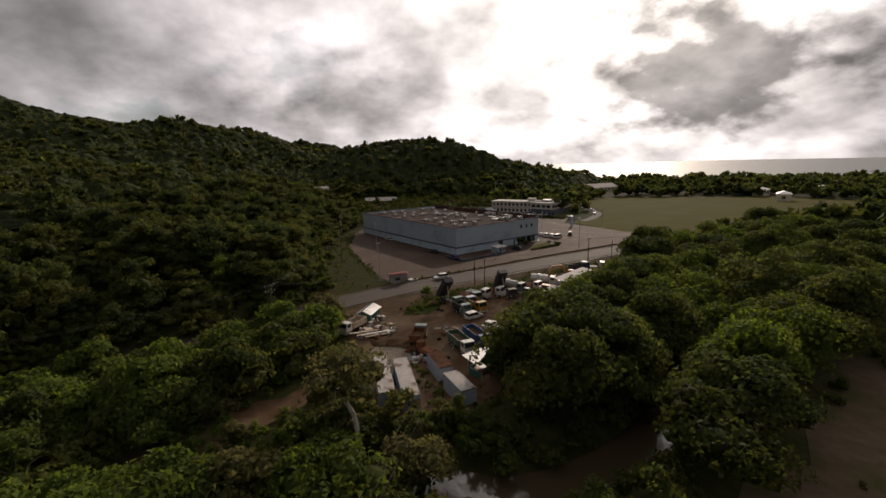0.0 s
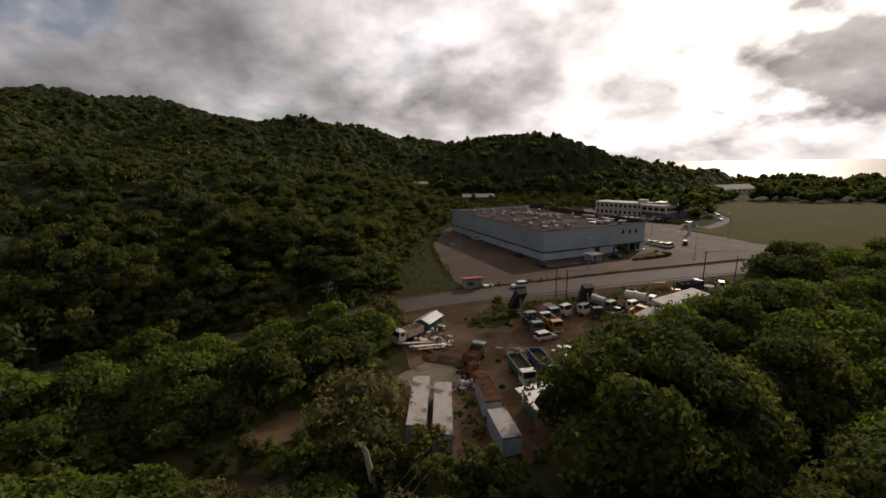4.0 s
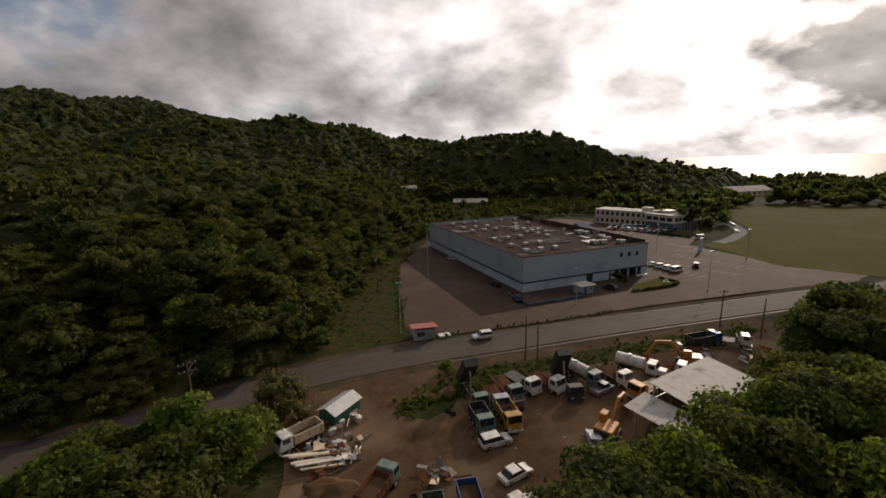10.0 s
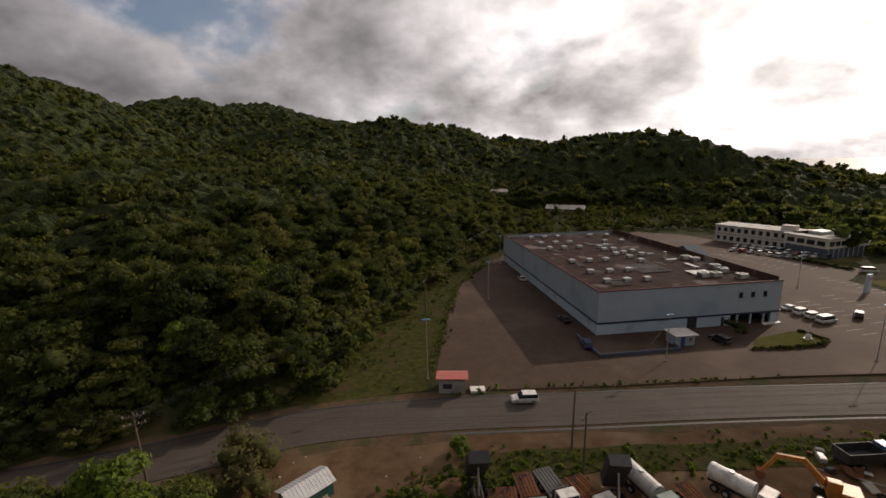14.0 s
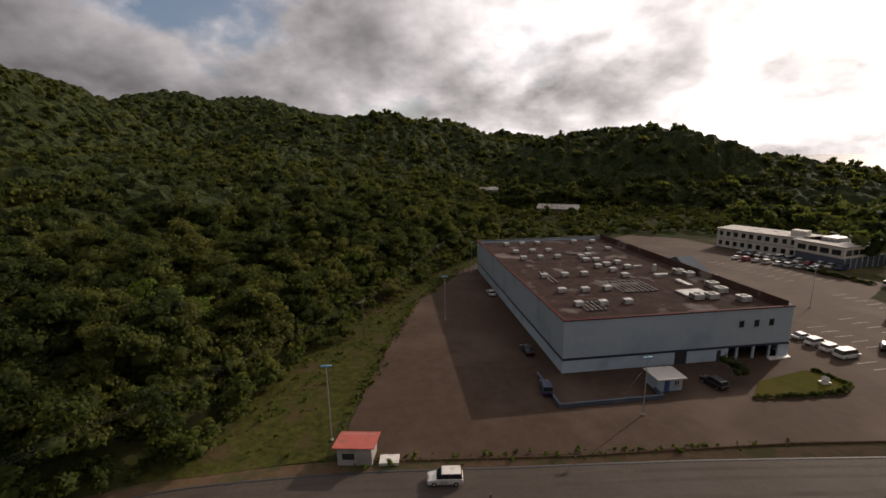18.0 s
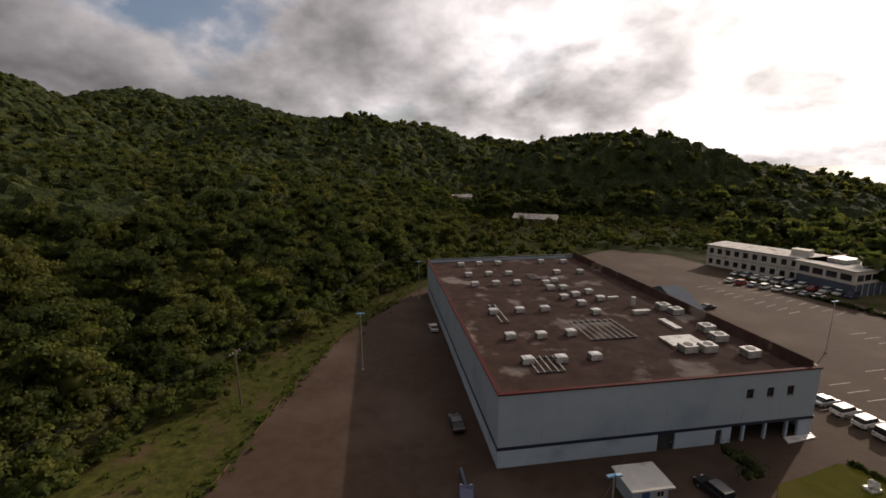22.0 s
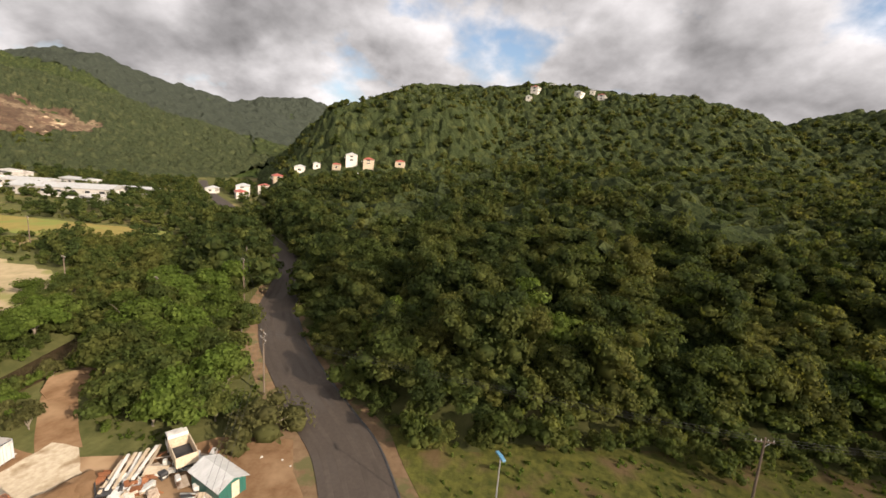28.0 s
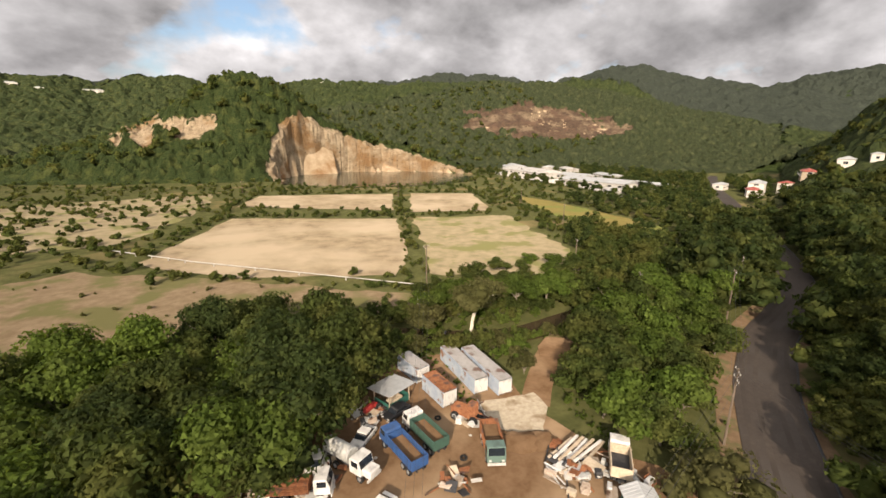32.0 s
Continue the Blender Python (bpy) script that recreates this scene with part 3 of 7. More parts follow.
def crowns(x, y, s, seed):
    """Rounded tree-crown relief, 0 to 1, with one crown in each cell of size s."""
    i, j = np.floor(x / s), np.floor(y / s)
    best = np.zeros_like(x)
    for di in (-1, 0, 1):
        for dj in (-1, 0, 1):
            a, b = i + di, j + dj
            h = [np.modf(np.abs(np.sin(a * p + b * q + seed)) * 43758.5453)[0] for p, q in ((12.71, 31.17), (26.95, 18.33), (41.23, 7.91))]
            r = s * (0.44 + 0.3 * h[2])
            d = ((x - (a + 0.1 + 0.8 * h[0]) * s) ** 2 + (y - (b + 0.1 + 0.8 * h[1]) * s) ** 2) / (r * r)
            best = np.maximum(best, (0.55 + 0.45 * h[2]) * np.sqrt(np.maximum(0, 1 - d)))
    return best


def canopy(name, x0, x1, y0, y1, step, crown, high, keep, material, label, bare=None, base=0.25):
    """A sheet of tree crowns that follows the land, kept where keep(x, y, height) holds; bare: share of naked rock."""
    xs, ys = np.arange(x0, x1, step), np.arange(y0, y1, step)
    X, Y = np.meshgrid(xs, ys)
    r = np.random.default_rng(3)
    X, Y = X + r.uniform(-0.3, 0.3, X.shape) * step, Y + r.uniform(-0.3, 0.3, X.shape) * step
    H = land(X, Y)
    k = bare(X, Y, H) if bare else np.zeros_like(X)
    tall = high * (0.75 + 0.25 * lumps(X, Y, 70, 12))
    tall = tall * ramp(H, 1.5, 7.0)
    Z = H + (base + 1.15 * crowns(X, Y, crown, 1.0) + 0.5 * crowns(X, Y, crown * 0.5, 2.0)) * tall * (1 - k) + k * (0.6 + 1.2 * lumps(X, Y, 9, 31))
    n, m = X.shape
    i = (np.arange(n - 1)[:, None] * m + np.arange(m - 1)).ravel()
    q = np.stack([i, i + 1, i + m + 1, i + m], 1)
    ok = keep(X, Y, H).ravel()
    q = q[ok[q].all(1)]
    used, inv = np.unique(q, return_inverse=True)
    me = fast_mesh(name, np.stack([X, Y, Z], -1).reshape(-1, 3)[used], inv.reshape(-1, 4), material)
    me.shade_flat()
    if bare:
        me.attributes.new("rock", "FLOAT", "POINT").data.foreach_set("value", k.ravel()[used].astype(np.float32))
    return tagged(new(name, me), label, "trees", kind="stuff")


def quarry_rock(x, y, h):
    q = np.hypot((x - POND[0]) / POND[2], (y - POND[1]) / POND[3]) + 0.03 * lumps(x, y, 45, 8) + 0.02 * lumps(x, y, 24, 18)
    cut = ramp(q, 1.085, 1.055)
    side = ramp(np.hypot((x - 2) / 72, (y + 548) / 46), 1.0, 0.8) * ramp(lumps(x, h * 1.6, 46, 6) + 0.4 * lumps(x, y, 13, 7), -0.3, 0.05) * ramp(h, 60, 48) * ramp(h, 8, 14)
    return np.maximum(cut, side) * (h < 86)


NEAR_Q = lambda x, y: (x > -285) & (x < 165) & (y > -635) & (y < -362)
canopy("cliff_growth", -297, 178, -648, -350, 2.4, 9.5, 9.0, lambda x, y, h: (h > 0.8) | (np.hypot((x - POND[0]) / POND[2], (y - POND[1]) / POND[3]) < 1.12) & (y < -440), M["cliff"], "quarried tan rock face above a pond, trees on top", quarry_rock, 0.1)

# dwellings seen far off, by bearing and distance from the road's bend
HOUSES = [(-114.6, 405), (-117.9, 420), (-110.6, 420), (-108, 408), (-101.6, 396), (-99.4, 388), (-95.3, 386), (-114.9, 380), (-100.6, 360), (-106, 400), (-112.2, 415), (-103.5, 385), (-78.4, 610), (-73.1, 615), (-70.4, 625), (-76.3, 640), (-71.6, 645), (-79.2, 590)]


def open_view(x, y):
    """False in the gardens before the dwellings, where no tall tree stands."""
    m = np.ones(np.shape(x), bool)
    for az, d in HOUSES:
        sx, sy = math.sin(radians(az)), math.cos(radians(az))
        s, n = (x + 3.7) * sx + (y + 33) * sy - d, (x + 3.7) * sy - (y + 33) * sx
        m &= ~((s > -27) & (s < 9) & (np.abs(n) < 9))
    return m


def plane(name, x0, y0, x1, y1, z, material, label):
    bm = B()
    vs = [bm.verts.new(p) for p in ((x0, y0, z), (x1, y0, z), (x1, y1, z), (x0, y1, z))]
    bm.faces.new(vs)
    return tagged(part(name, bm, material), label, "water", kind="structure")


plane("water", 60, -700, 4800, 4800, -1.2, M["sea"], "grey sea glinting under a low sun")


def patch(name, pts, z, material, label, category, wob=0.8, step=4.0, smooth=True):
    """A flat patch of surface with an uneven outline."""
    loop = []
    n = len(pts)
    for i, (ax, ay) in enumerate(pts):
        bx, by = pts[(i + 1) % n]
        d = math.hypot(bx - ax, by - ay)
        k = max(1, int(d / step))
        for j in range(k):
            t = j / k
            x, y = ax + (bx - ax) * t, ay + (by - ay) * t
            w = noise.noise((x * 0.11, y * 0.11, z)) * wob + noise.noise((x * 0.4, y * 0.4, z + 5)) * wob * 0.5
            loop.append((x - (by - ay) / d * w, y + (bx - ax) / d * w))
    bm = B()
    top = [bm.verts.new((x, y, z)) for x, y in loop]
    low = [bm.verts.new((x, y, -0.6)) for x, y in loop]
    f = bm.faces.new(top)
    if f.calc_area() and sum((top[i].co.x - top[i - 1].co.x) * (top[i].co.y + top[i - 1].co.y) for i in range(len(top))) > 0:
        f.normal_flip()
    for i in range(len(loop)):
        bm.faces.new((top[i - 1], top[i], low[i], low[i - 1]))
    bmesh.ops.recalc_face_normals(bm, faces=bm.faces)
    bmesh.ops.triangulate(bm, faces=[f])
    return tagged(part(name, bm, material), label, category, kind="structure")


def ribbon(name, pts, width, z, material, label, category, n=10, kind="structure", lift=0.0):
    """A strip that follows a smooth line through pts: a road, a kerb, a path."""
    P = [Vector((p[0], p[1], 0)) for p in pts]
    P = [2 * P[0] - P[1]] + P + [2 * P[-1] - P[-2]]
    line = []
    for a, b, c, d in zip(P, P[1:], P[2:], P[3:]):
        for i in range(n):
            t = i / n
            line.append(0.5 * ((2 * b) + (c - a) * t + (2 * a - 5 * b + 4 * c - d) * t * t + (3 * b - a - 3 * c + d) * t ** 3))
    line.append(P[-2])
    bm = B()
    prev = None
    for i, p in enumerate(line):
        t = (line[min(i + 1, len(line) - 1)] - line[max(i - 1, 0)]).normalized()
        s = Vector((-t.y, t.x, 0)) * width / 2
        h = z + (float(land(np.array([p.x]), np.array([p.y]))[0]) if lift else 0)
        row = [bm.verts.new((*(p + s * k).xy, h - dz)) for k, dz in ((1, 0.5), (1, 0), (0.33, -0.04), (-0.33, -0.04), (-1, 0), (-1, 0.5))]
        if prev:
            for a in range(5):
                bm.faces.new((prev[a], prev[a + 1], row[a + 1], row[a]))
        prev = row
    bmesh.ops.recalc_face_normals(bm, faces=bm.faces)
    ob = part(name, bm, material)
    return tagged(ob, label, category, kind=kind)


ROAD = [(330, 44), (220, 20), (130, -1), (84, -9.8), (52.6, -17), (18, -24.8), (-8, -31.4), (-27.6, -36.4), (-46, -42.8), (-55, -48.3), (-62, -52.8), (-77.3, -62), (-88, -67), (-103, -73), (-120, -76.8), (-140, -82.5), (-175, -101), (-214, -126), (-242, -146), (-300, -182), (-420, -260), (-640, -380)]
ribbon("verge", ROAD[:15], 14.0, 0.05, M["verge"], "dusty earth verge beside the road", "verge")
ribbon("road", ROAD, 8.8, 0.16, M["asphalt"], "worn two-lane grey asphalt road", "road")


def beside(pts, off):
    """A line of points moved sideways by off."""
    out = []
    for i, p in enumerate(pts):
        a, b = pts[max(i - 1, 0)], pts[min(i + 1, len(pts) - 1)]
        n = math.hypot(b[0] - a[0], b[1] - a[1])
        out.append((p[0] - (b[1] - a[1]) / n * off, p[1] + (b[0] - a[0]) / n * off))
    return out


for off, top in ((-3.0, 0.151), (-1.35, 0.17), (1.35, 0.17), (3.0, 0.151)):
    ribbon("road_track", beside(ROAD[1:18], off), 1.3, top, M["roadwear"], "paler worn wheel track on the road", "road")
ribbon("road_edge", beside(ROAD[1:18], -4.5), 0.35, 0.2, M["dark"], "dark drain edge along the road", "kerb")
U, V = Vector((0.9409, 0.3387, 0)), Vector((-0.3387, 0.9409, 0))


def uv(u, v, z=0.0):
    p = U * u + V * v
    return (p.x, p.y, z)


WH = math.degrees(math.atan2(0.3387, 0.9409))
LOT = [(-30, -29.6), (-20, -27.4), (0, -22.6), (30, -14), (68, -5.2), (100, 0.5), (118, 12), (96, 24), (88, 40), (84, 58), (98, 74), (80, 110), (62, 142), (40, 150), (-10, 98), (-24, 88), (-31, 70), (-37.5, 33), (-36.5, 14), (-33.6, -9), (-32.5, -22)]
patch("pavement_lot", LOT, 0.09, M["lot"], "stained brown-grey asphalt car park", "car park", 0.5)
YARD = [(-50, -51), (-44, -49), (-26, -42.5), (-6, -37.5), (20, -31.5), (48, -24), (58, -36), (52, -52), (24, -62), (14, -74), (-4, -88), (-20, -90), (-30, -100), (-46, -97), (-46, -87), (-43, -78), (-45, -70), (-47, -66), (-50, -56)]
patch("pavement_yard", YARD, 0.08, M["dirt"], "bare brown dirt yard with wheel tracks", "dirt yard", 1.6)
TRACK = [(-44.6, -78.4), (-48.2, -81.8), (-52.3, -85.2), (-56.5, -88.6), (-61, -91.5)]
ribbon("path_track", TRACK, 4.4, 0.06, M["dirt"], "bare dirt track from the yard to the river", "track")
patch("track_end", [(-57, -86.5), (-61, -86), (-65.5, -88), (-66, -92), (-62, -94.5), (-57.5, -92.5), (-55.5, -89.5)], 0.14, M["dirt"], "bare earth where the dirt track ends", "dirt", 1.2)
patch("lawn", [(30.7, -2.4), (33.7, 3.6), (43.5, 9.2), (47.2, 7.4), (47.9, 4.6), (44.9, 2), (38, -0.5)], 0.22, M["lawn"], "small mown lawn before the entrance", "lawn", 0.3)
patch("grass_strip", [(-31.5, -30), (-33.5, -22), (-34.4, -9), (-37.4, 14), (-38.4, 33), (-32, 70), (-25, 89), (-11, 99), (-24, 114), (-39, 92), (-48, 58), (-56, 24), (-57, -8), (-55, -32), (-54, -39), (-46, -35.5)], 0.1, M["strip"], "rough grass strip below the wooded slope", "grass", 1.6)
patch("grass_bank", [(-22, -45.5), (-6, -41), (22, -34), (44, -29), (45, -32), (22, -39), (-5, -45.5), (-19, -51), (-26, -52)], 0.16, M["strip"], "weedy bank between road and yard", "grass", 1.0)
patch("grass_mound", [(-32.5, -57.5), (-28, -51.5), (-22, -49.3), (-20.5, -52), (-23.5, -56), (-27, -58.8)], 0.14, M["grass"], "weedy green mound at the yard's edge", "grass", 1.0)
patch("grass_field", [(92, 20), (90, 45), (88, 58), (105, 63), (122, 73), (136, 92), (146, 114), (156, 146), (205, 185), (320, 118), (350, 44), (220, 14), (130, -2), (110, 4)], 0.1, M["lawn"], "wide mown playing field", "field", 1.0)
patch("grass_valley", [(40, 152), (64, 144), (92, 156), (120, 150), (140, 190), (60, 214), (0, 190), (-20, 130), (0, 112)], 0.06, M["grass"], "rough grass behind the car park", "grass", 2.0)
# salt-pale fields beyond the river
patch("field_1", [(16.9, -193.7), (-16.8, -265.9), (-87, -229.6), (-70, -180), (-58.7, -156), (-51.2, -147), (-10.3, -165.5)], 0.1, M["sand"], "bare pale sandy field", "field", 2.0)
patch("field_2", [(-96, -228), (-142.3, -213), (-123, -153.4), (-106, -117.8), (-79.6, -132.8), (-61, -143), (-76, -178)], 0.1, M["sandveg"], "pale sandy field with patchy scrub", "field", 3.0)
patch("field_3", [(-22.8, -306.5), (-39, -348.6), (-124.6, -321.4), (-96.2, -254.6)], 0.1, M["sand"], "bare pale sandy field", "field", 2.0)
patch("field_4", [(-137, -317.8), (-177.3, -298.3), (-146, -229.6), (-102.8, -245.3)], 0.1, M["sand"], "bare pale sandy field", "field", 2.0)
patch("field_5", [(-198.5, -280), (-201.7, -238.3), (-189.7, -155), (-166, -142), (-164, -195)], 0.1, M["dryfield"], "field of dry yellow grass", "field", 2.5)
patch("field_6", [(90, -180), (46, -186), (31, -193), (-26, -149.4), (-50.3, -129), (-44, -121), (-20, -126), (4, -120), (24, -108), (44, -96), (70, -84), (120, -80), (150, -120), (130, -170)], 0.09, M["redearth"], "cleared reddish earth with scrub", "cleared land", 3.0)
patch("field_7", [(86, -360), (-12, -372), (-8, -330), (2, -280), (24, -228), (53, -227), (110, -250), (130, -300)], 0.09, M["sandveg"], "sandy scrubland", "field", 4.0)
px, py, ra, rb = POND
patch("water_pond", [(px + 1.02 * ra * math.cos(a * 0.3927), py + 1.02 * rb * math.sin(a * 0.3927)) for a in range(16)], -0.5, M["pond"], "still dark quarry pond", "pond", 2.0)
ribbon("water_river", RIVER, 6.0, -1.0, M["river"], "narrow muddy brown river", "river")
ribbon("path", [(98, 60), (110, 68), (126, 84), (134, 100), (142, 120), (150, 150)], 5, 0.14, M["concrete"], "pale curving access road beside the field", "road")

# ---------------------------------------------------------------- trees and woods


def ico(sub):
    bm = B()
    bmesh.ops.create_icosphere(bm, subdivisions=sub, radius=1.0)
    v = np.array([x.co[:] for x in bm.verts])
    f = np.array([[x.index for x in p.verts] for p in bm.faces])
    bm.free()
    return v, f


ICO1, ICO2 = ico(1), ico(2)


def crown_arrays(seed, w, h, balls, leaves, size, core=0.8, puff=1.0):
    """A crown of width and height 1 scaled by w, h: leaf sprays over several uneven boughs, with dark cores. Triangles."""
    r = np.random.default_rng(seed)
    vs, fs, n = [], [], 0
    cs = []
    for i in range(balls):
        a, t = r.uniform(0, 6.283), r.uniform(0.0, 1.0)
        rad = 0.5 * w * math.sqrt(r.uniform(0.05, 1)) * (1 - 0.45 * t)
        cs.append((rad * math.cos(a), rad * math.sin(a), h * (0.25 + 0.6 * t), r.uniform(0.2, 0.32) * w * puff * (1 - 0.3 * t)))
    cs.append((0, 0, h * 0.5, 0.27 * w))
    for cx, cy, cz, cr in cs:
        v = ICO1[0] * (1 + r.uniform(-0.22, 0.22, (len(ICO1[0]), 1)))
        vs.append(v * np.array([cr, cr, cr * 0.75]) * core + (cx, cy, cz))
        fs.append(ICO1[1] + n)
        n += len(v)
        k = int(leaves / len(cs))
        d = r.normal(size=(k, 3))
        d[:, 2] = np.abs(d[:, 2]) * 0.9 + d[:, 2] * 0.35
        d /= np.linalg.norm(d, axis=1)[:, None]
        p = d * np.array([cr, cr, cr * 0.8]) * r.uniform(0.82, 1.2, (k, 1)) + (cx, cy, cz)
        nn = d + r.normal(size=(k, 3)) * 0.45
        nn /= np.linalg.norm(nn, axis=1)[:, None]
        t1 = np.cross(nn, r.normal(size=(k, 3)))
        t1 /= np.linalg.norm(t1, axis=1)[:, None] + 1e-9
        t2 = np.cross(nn, t1)
        s = size * r.uniform(0.6, 1.35, (k, 1))
        q = np.stack([p - t1 * s * 0.95 - t2 * s * 0.45, p + t2 * s * 0.95, p + t1 * s * 0.95 - t2 * s * 0.5 - nn * s * 0.3], 1).reshape(-1, 3)
        b = np.arange(k)[:, None] * 3 + n
        vs.append(q)
        fs.append(b + (0, 1, 2))
        n += 3 * k
    return np.concatenate(vs), np.concatenate(fs)


def woods(name, pts, kinds, material, label, seed, size=(0.8, 1.3), sink=0.0):
    """One mass of many tree crowns; pts: x, y, scale. For the far and uncountable woods."""
    r = np.random.default_rng(seed)
    pts = np.asarray(pts)
    pts = pts[open_view(pts[:, 0], pts[:, 1])]
    z = land(pts[:, 0], pts[:, 1])
    pick = r.integers(0, len(kinds), len(pts))
    V_, F_, n = [], [], 0
    for k, (v, f) in enumerate(kinds):
        m = np.where(pick == k)[0]
        if not len(m):
            continue
        a = r.uniform(0, 6.283, len(m))
        s = pts[m, 2] * r.uniform(*size, len(m))
        hz = s * r.uniform(0.8, 1.25, len(m))
        ca, sa = np.cos(a)[:, None], np.sin(a)[:, None]
        X = (v[None, :, 0] * ca - v[None, :, 1] * sa) * s[:, None] + pts[m, 0][:, None]
        Y = (v[None, :, 0] * sa + v[None, :, 1] * ca) * s[:, None] + pts[m, 1][:, None]
        Z = v[None, :, 2] * hz[:, None] + (z[m] - sink)[:, None]
        V_.append(np.stack([X, Y, Z], -1).reshape(-1, 3))
        F_.append((f[None] + (np.arange(len(m)) * len(v))[:, None, None]).reshape(-1, 3) + n)
        n += len(m) * len(v)
    ob = new(name, fast_mesh(name, np.concatenate(V_), np.concatenate(F_), material))
    return tagged(ob, label, "trees", kind="stuff")


def scatter(x0, y0, x1, y1, gap, keep, seed):
    """Jittered points over a rectangle, kept where keep(x, y) holds."""
    r = np.random.default_rng(seed)
    X, Y = np.meshgrid(np.arange(x0, x1, gap), np.arange(y0, y1, gap))
    x, y = X.ravel() + r.uniform(-0.5, 0.5, X.size) * gap, Y.ravel() + r.uniform(-0.5, 0.5, X.size) * gap
    m = keep(x, y)
    return x[m], y[m]


def hill_side(x, y):
    d, s = seg_dist(x, y, FOOT)
    return np.where(s > 0, d, -d)


def clear_of_road(x, y, w):
    return seg_dist(x, y, ROAD)[0] > w


MIDK = [crown_arrays(40 + i, 1.0, 0.95, 9, 260, 0.056, 0.7, puff=0.84) for i in range(5)]
NEARK = [crown_arrays(60 + i, 1.0, 1.0, 14, 1250, 0.028, 0.66, puff=0.74) for i in range(4)]
FARK = [crown_arrays(80 + i, 1.0, 0.7, 4, 46, 0.15, 0.8, puff=0.9) for i in range(5)]
WEEDK = [crown_arrays(90 + i, 1.0, 0.8, 2, 30, 0.2, 0.7) for i in range(4)]


def build_woods():
    r = np.random.default_rng(5)
    # the slope that the camera passes: dense crowns of their own leaf detail
    x, y = scatter(-125, -66, 60, 250, 5.0, lambda x, y: (hill_side(x, y) > 2) & (hill_side(x, y) < 62) & clear_of_road(x, y, 7.5), 11)
    sc = 5.8 + 6.4 * r.random(len(x)) ** 1.7
    half = r.random(len(x))
    for k, (nm, mt) in enumerate((("dense dark green broadleaf trees on the near slope", LEAF[0]), ("mid-green broadleaf trees on the near slope", LEAF[1]), ("bright yellow-green bushes on the near slope", LEAF[2]))):
        m = (half >= (0, 0.6, 0.92)[k]) & (half < (0.6, 0.92, 1.01)[k])
        woods("woods_near", np.stack([x[m], y[m], sc[m] * (1, 1, 0.75)[k]], 1), NEARK, mt, nm, 20 + k)
    x, y = scatter(-178, -96, 60, 252, 3.0, lambda x, y: (hill_side(x, y) > -4.5 + 3 * lumps(x, y, 18, 4)) & (hill_side(x, y) < 13) & clear_of_road(x, y, 5.6), 16)
    woods("undergrowth", np.stack([x, y, 3.4 + 3.0 * r.random(len(x)) ** 2], 1), MIDK, LEAF[1], "leafy undergrowth along the foot of the slope", 37)
    # trees that close over the road's bend, and growth along the river banks
    x, y = scatter(-232, -140, -108, -62, 5.6, lambda x, y: (seg_dist(x, y, ROAD)[0] > 5.6) & (seg_dist(x, y, ROAD)[0] < 24) & (land(x, y) > -0.6) & (seg_dist(x, y, RIVER)[0] > 4), 17)
    woods("woods_bend", np.stack([x, y, 8.8 + 3 * r.random(len(x))], 1), MIDK, LEAF[0], "dark trees crowding the bend of the road", 38)
    x, y = scatter(-160, -160, 110, -52, 3.1, lambda x, y: (seg_dist(x, y, RIVER)[0] > np.where(x < -76, 0.5, np.where(x < -34, 4.6, 2.6))) & (seg_dist(x, y, RIVER)[0] < 9.5) & (seg_dist(x, y, TRACK)[0] > 6), 18)
    woods("bank_growth", np.stack([x, y, 2.4 + 2.2 * r.random(len(x)) + 1.6 * (x < -76)], 1), MIDK, LEAF[1], "dense bushes along the river banks", 39)
    x, y = scatter(-72, -112, -34, -76, 2.5, lambda x, y: (seg_dist(x, y, RIVER)[0] > 3.2) & (seg_dist(x, y, TRACK)[0] > 3.6) & ((x < -47.5) | (y < -99)), 19)
    woods("riverside_bushes", np.stack([x, y, 1.3 + 1.8 * r.random(len(x))], 1), MIDK, LEAF[2], "rank green bushes between track and river", 40)
    # the hill behind it
    x, y = scatter(-430, -220, 340, 520, 7.8, lambda x, y: (hill_side(x, y) > np.where((y > 245) | (x < -122) | (x > 58), 3, 58)) & (hill_side(x, y) < 330) & clear_of_road(x, y, 12) & (np.hypot(x, y) < 560), 12)
    sc = 7.5 + 3.6 * r.random(len(x))
    half = r.random(len(x))
    front = (np.hypot(x + 10, y + 30) < 330) & (hill_side(x, y) < 190)
    for k in range(2):
        m = ((half < 0.7) == (k == 0)) & front
        woods("woods_hill", np.stack([x[m], y[m], sc[m]], 1), MIDK, LEAF[k], ("dark", "mid-green")[k] + " tree canopy covering the near hill", 30 + k)
    wooded = lambda x, y: (hill_side(x, y) > 2) & clear_of_road(x, y, 9)
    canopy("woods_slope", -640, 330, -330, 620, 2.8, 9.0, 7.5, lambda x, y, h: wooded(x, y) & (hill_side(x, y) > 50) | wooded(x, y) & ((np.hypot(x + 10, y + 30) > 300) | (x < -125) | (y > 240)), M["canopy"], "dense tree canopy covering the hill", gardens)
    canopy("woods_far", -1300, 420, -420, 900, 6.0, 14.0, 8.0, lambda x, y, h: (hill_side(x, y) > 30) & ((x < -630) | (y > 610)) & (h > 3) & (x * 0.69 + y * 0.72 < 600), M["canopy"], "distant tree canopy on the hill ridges")


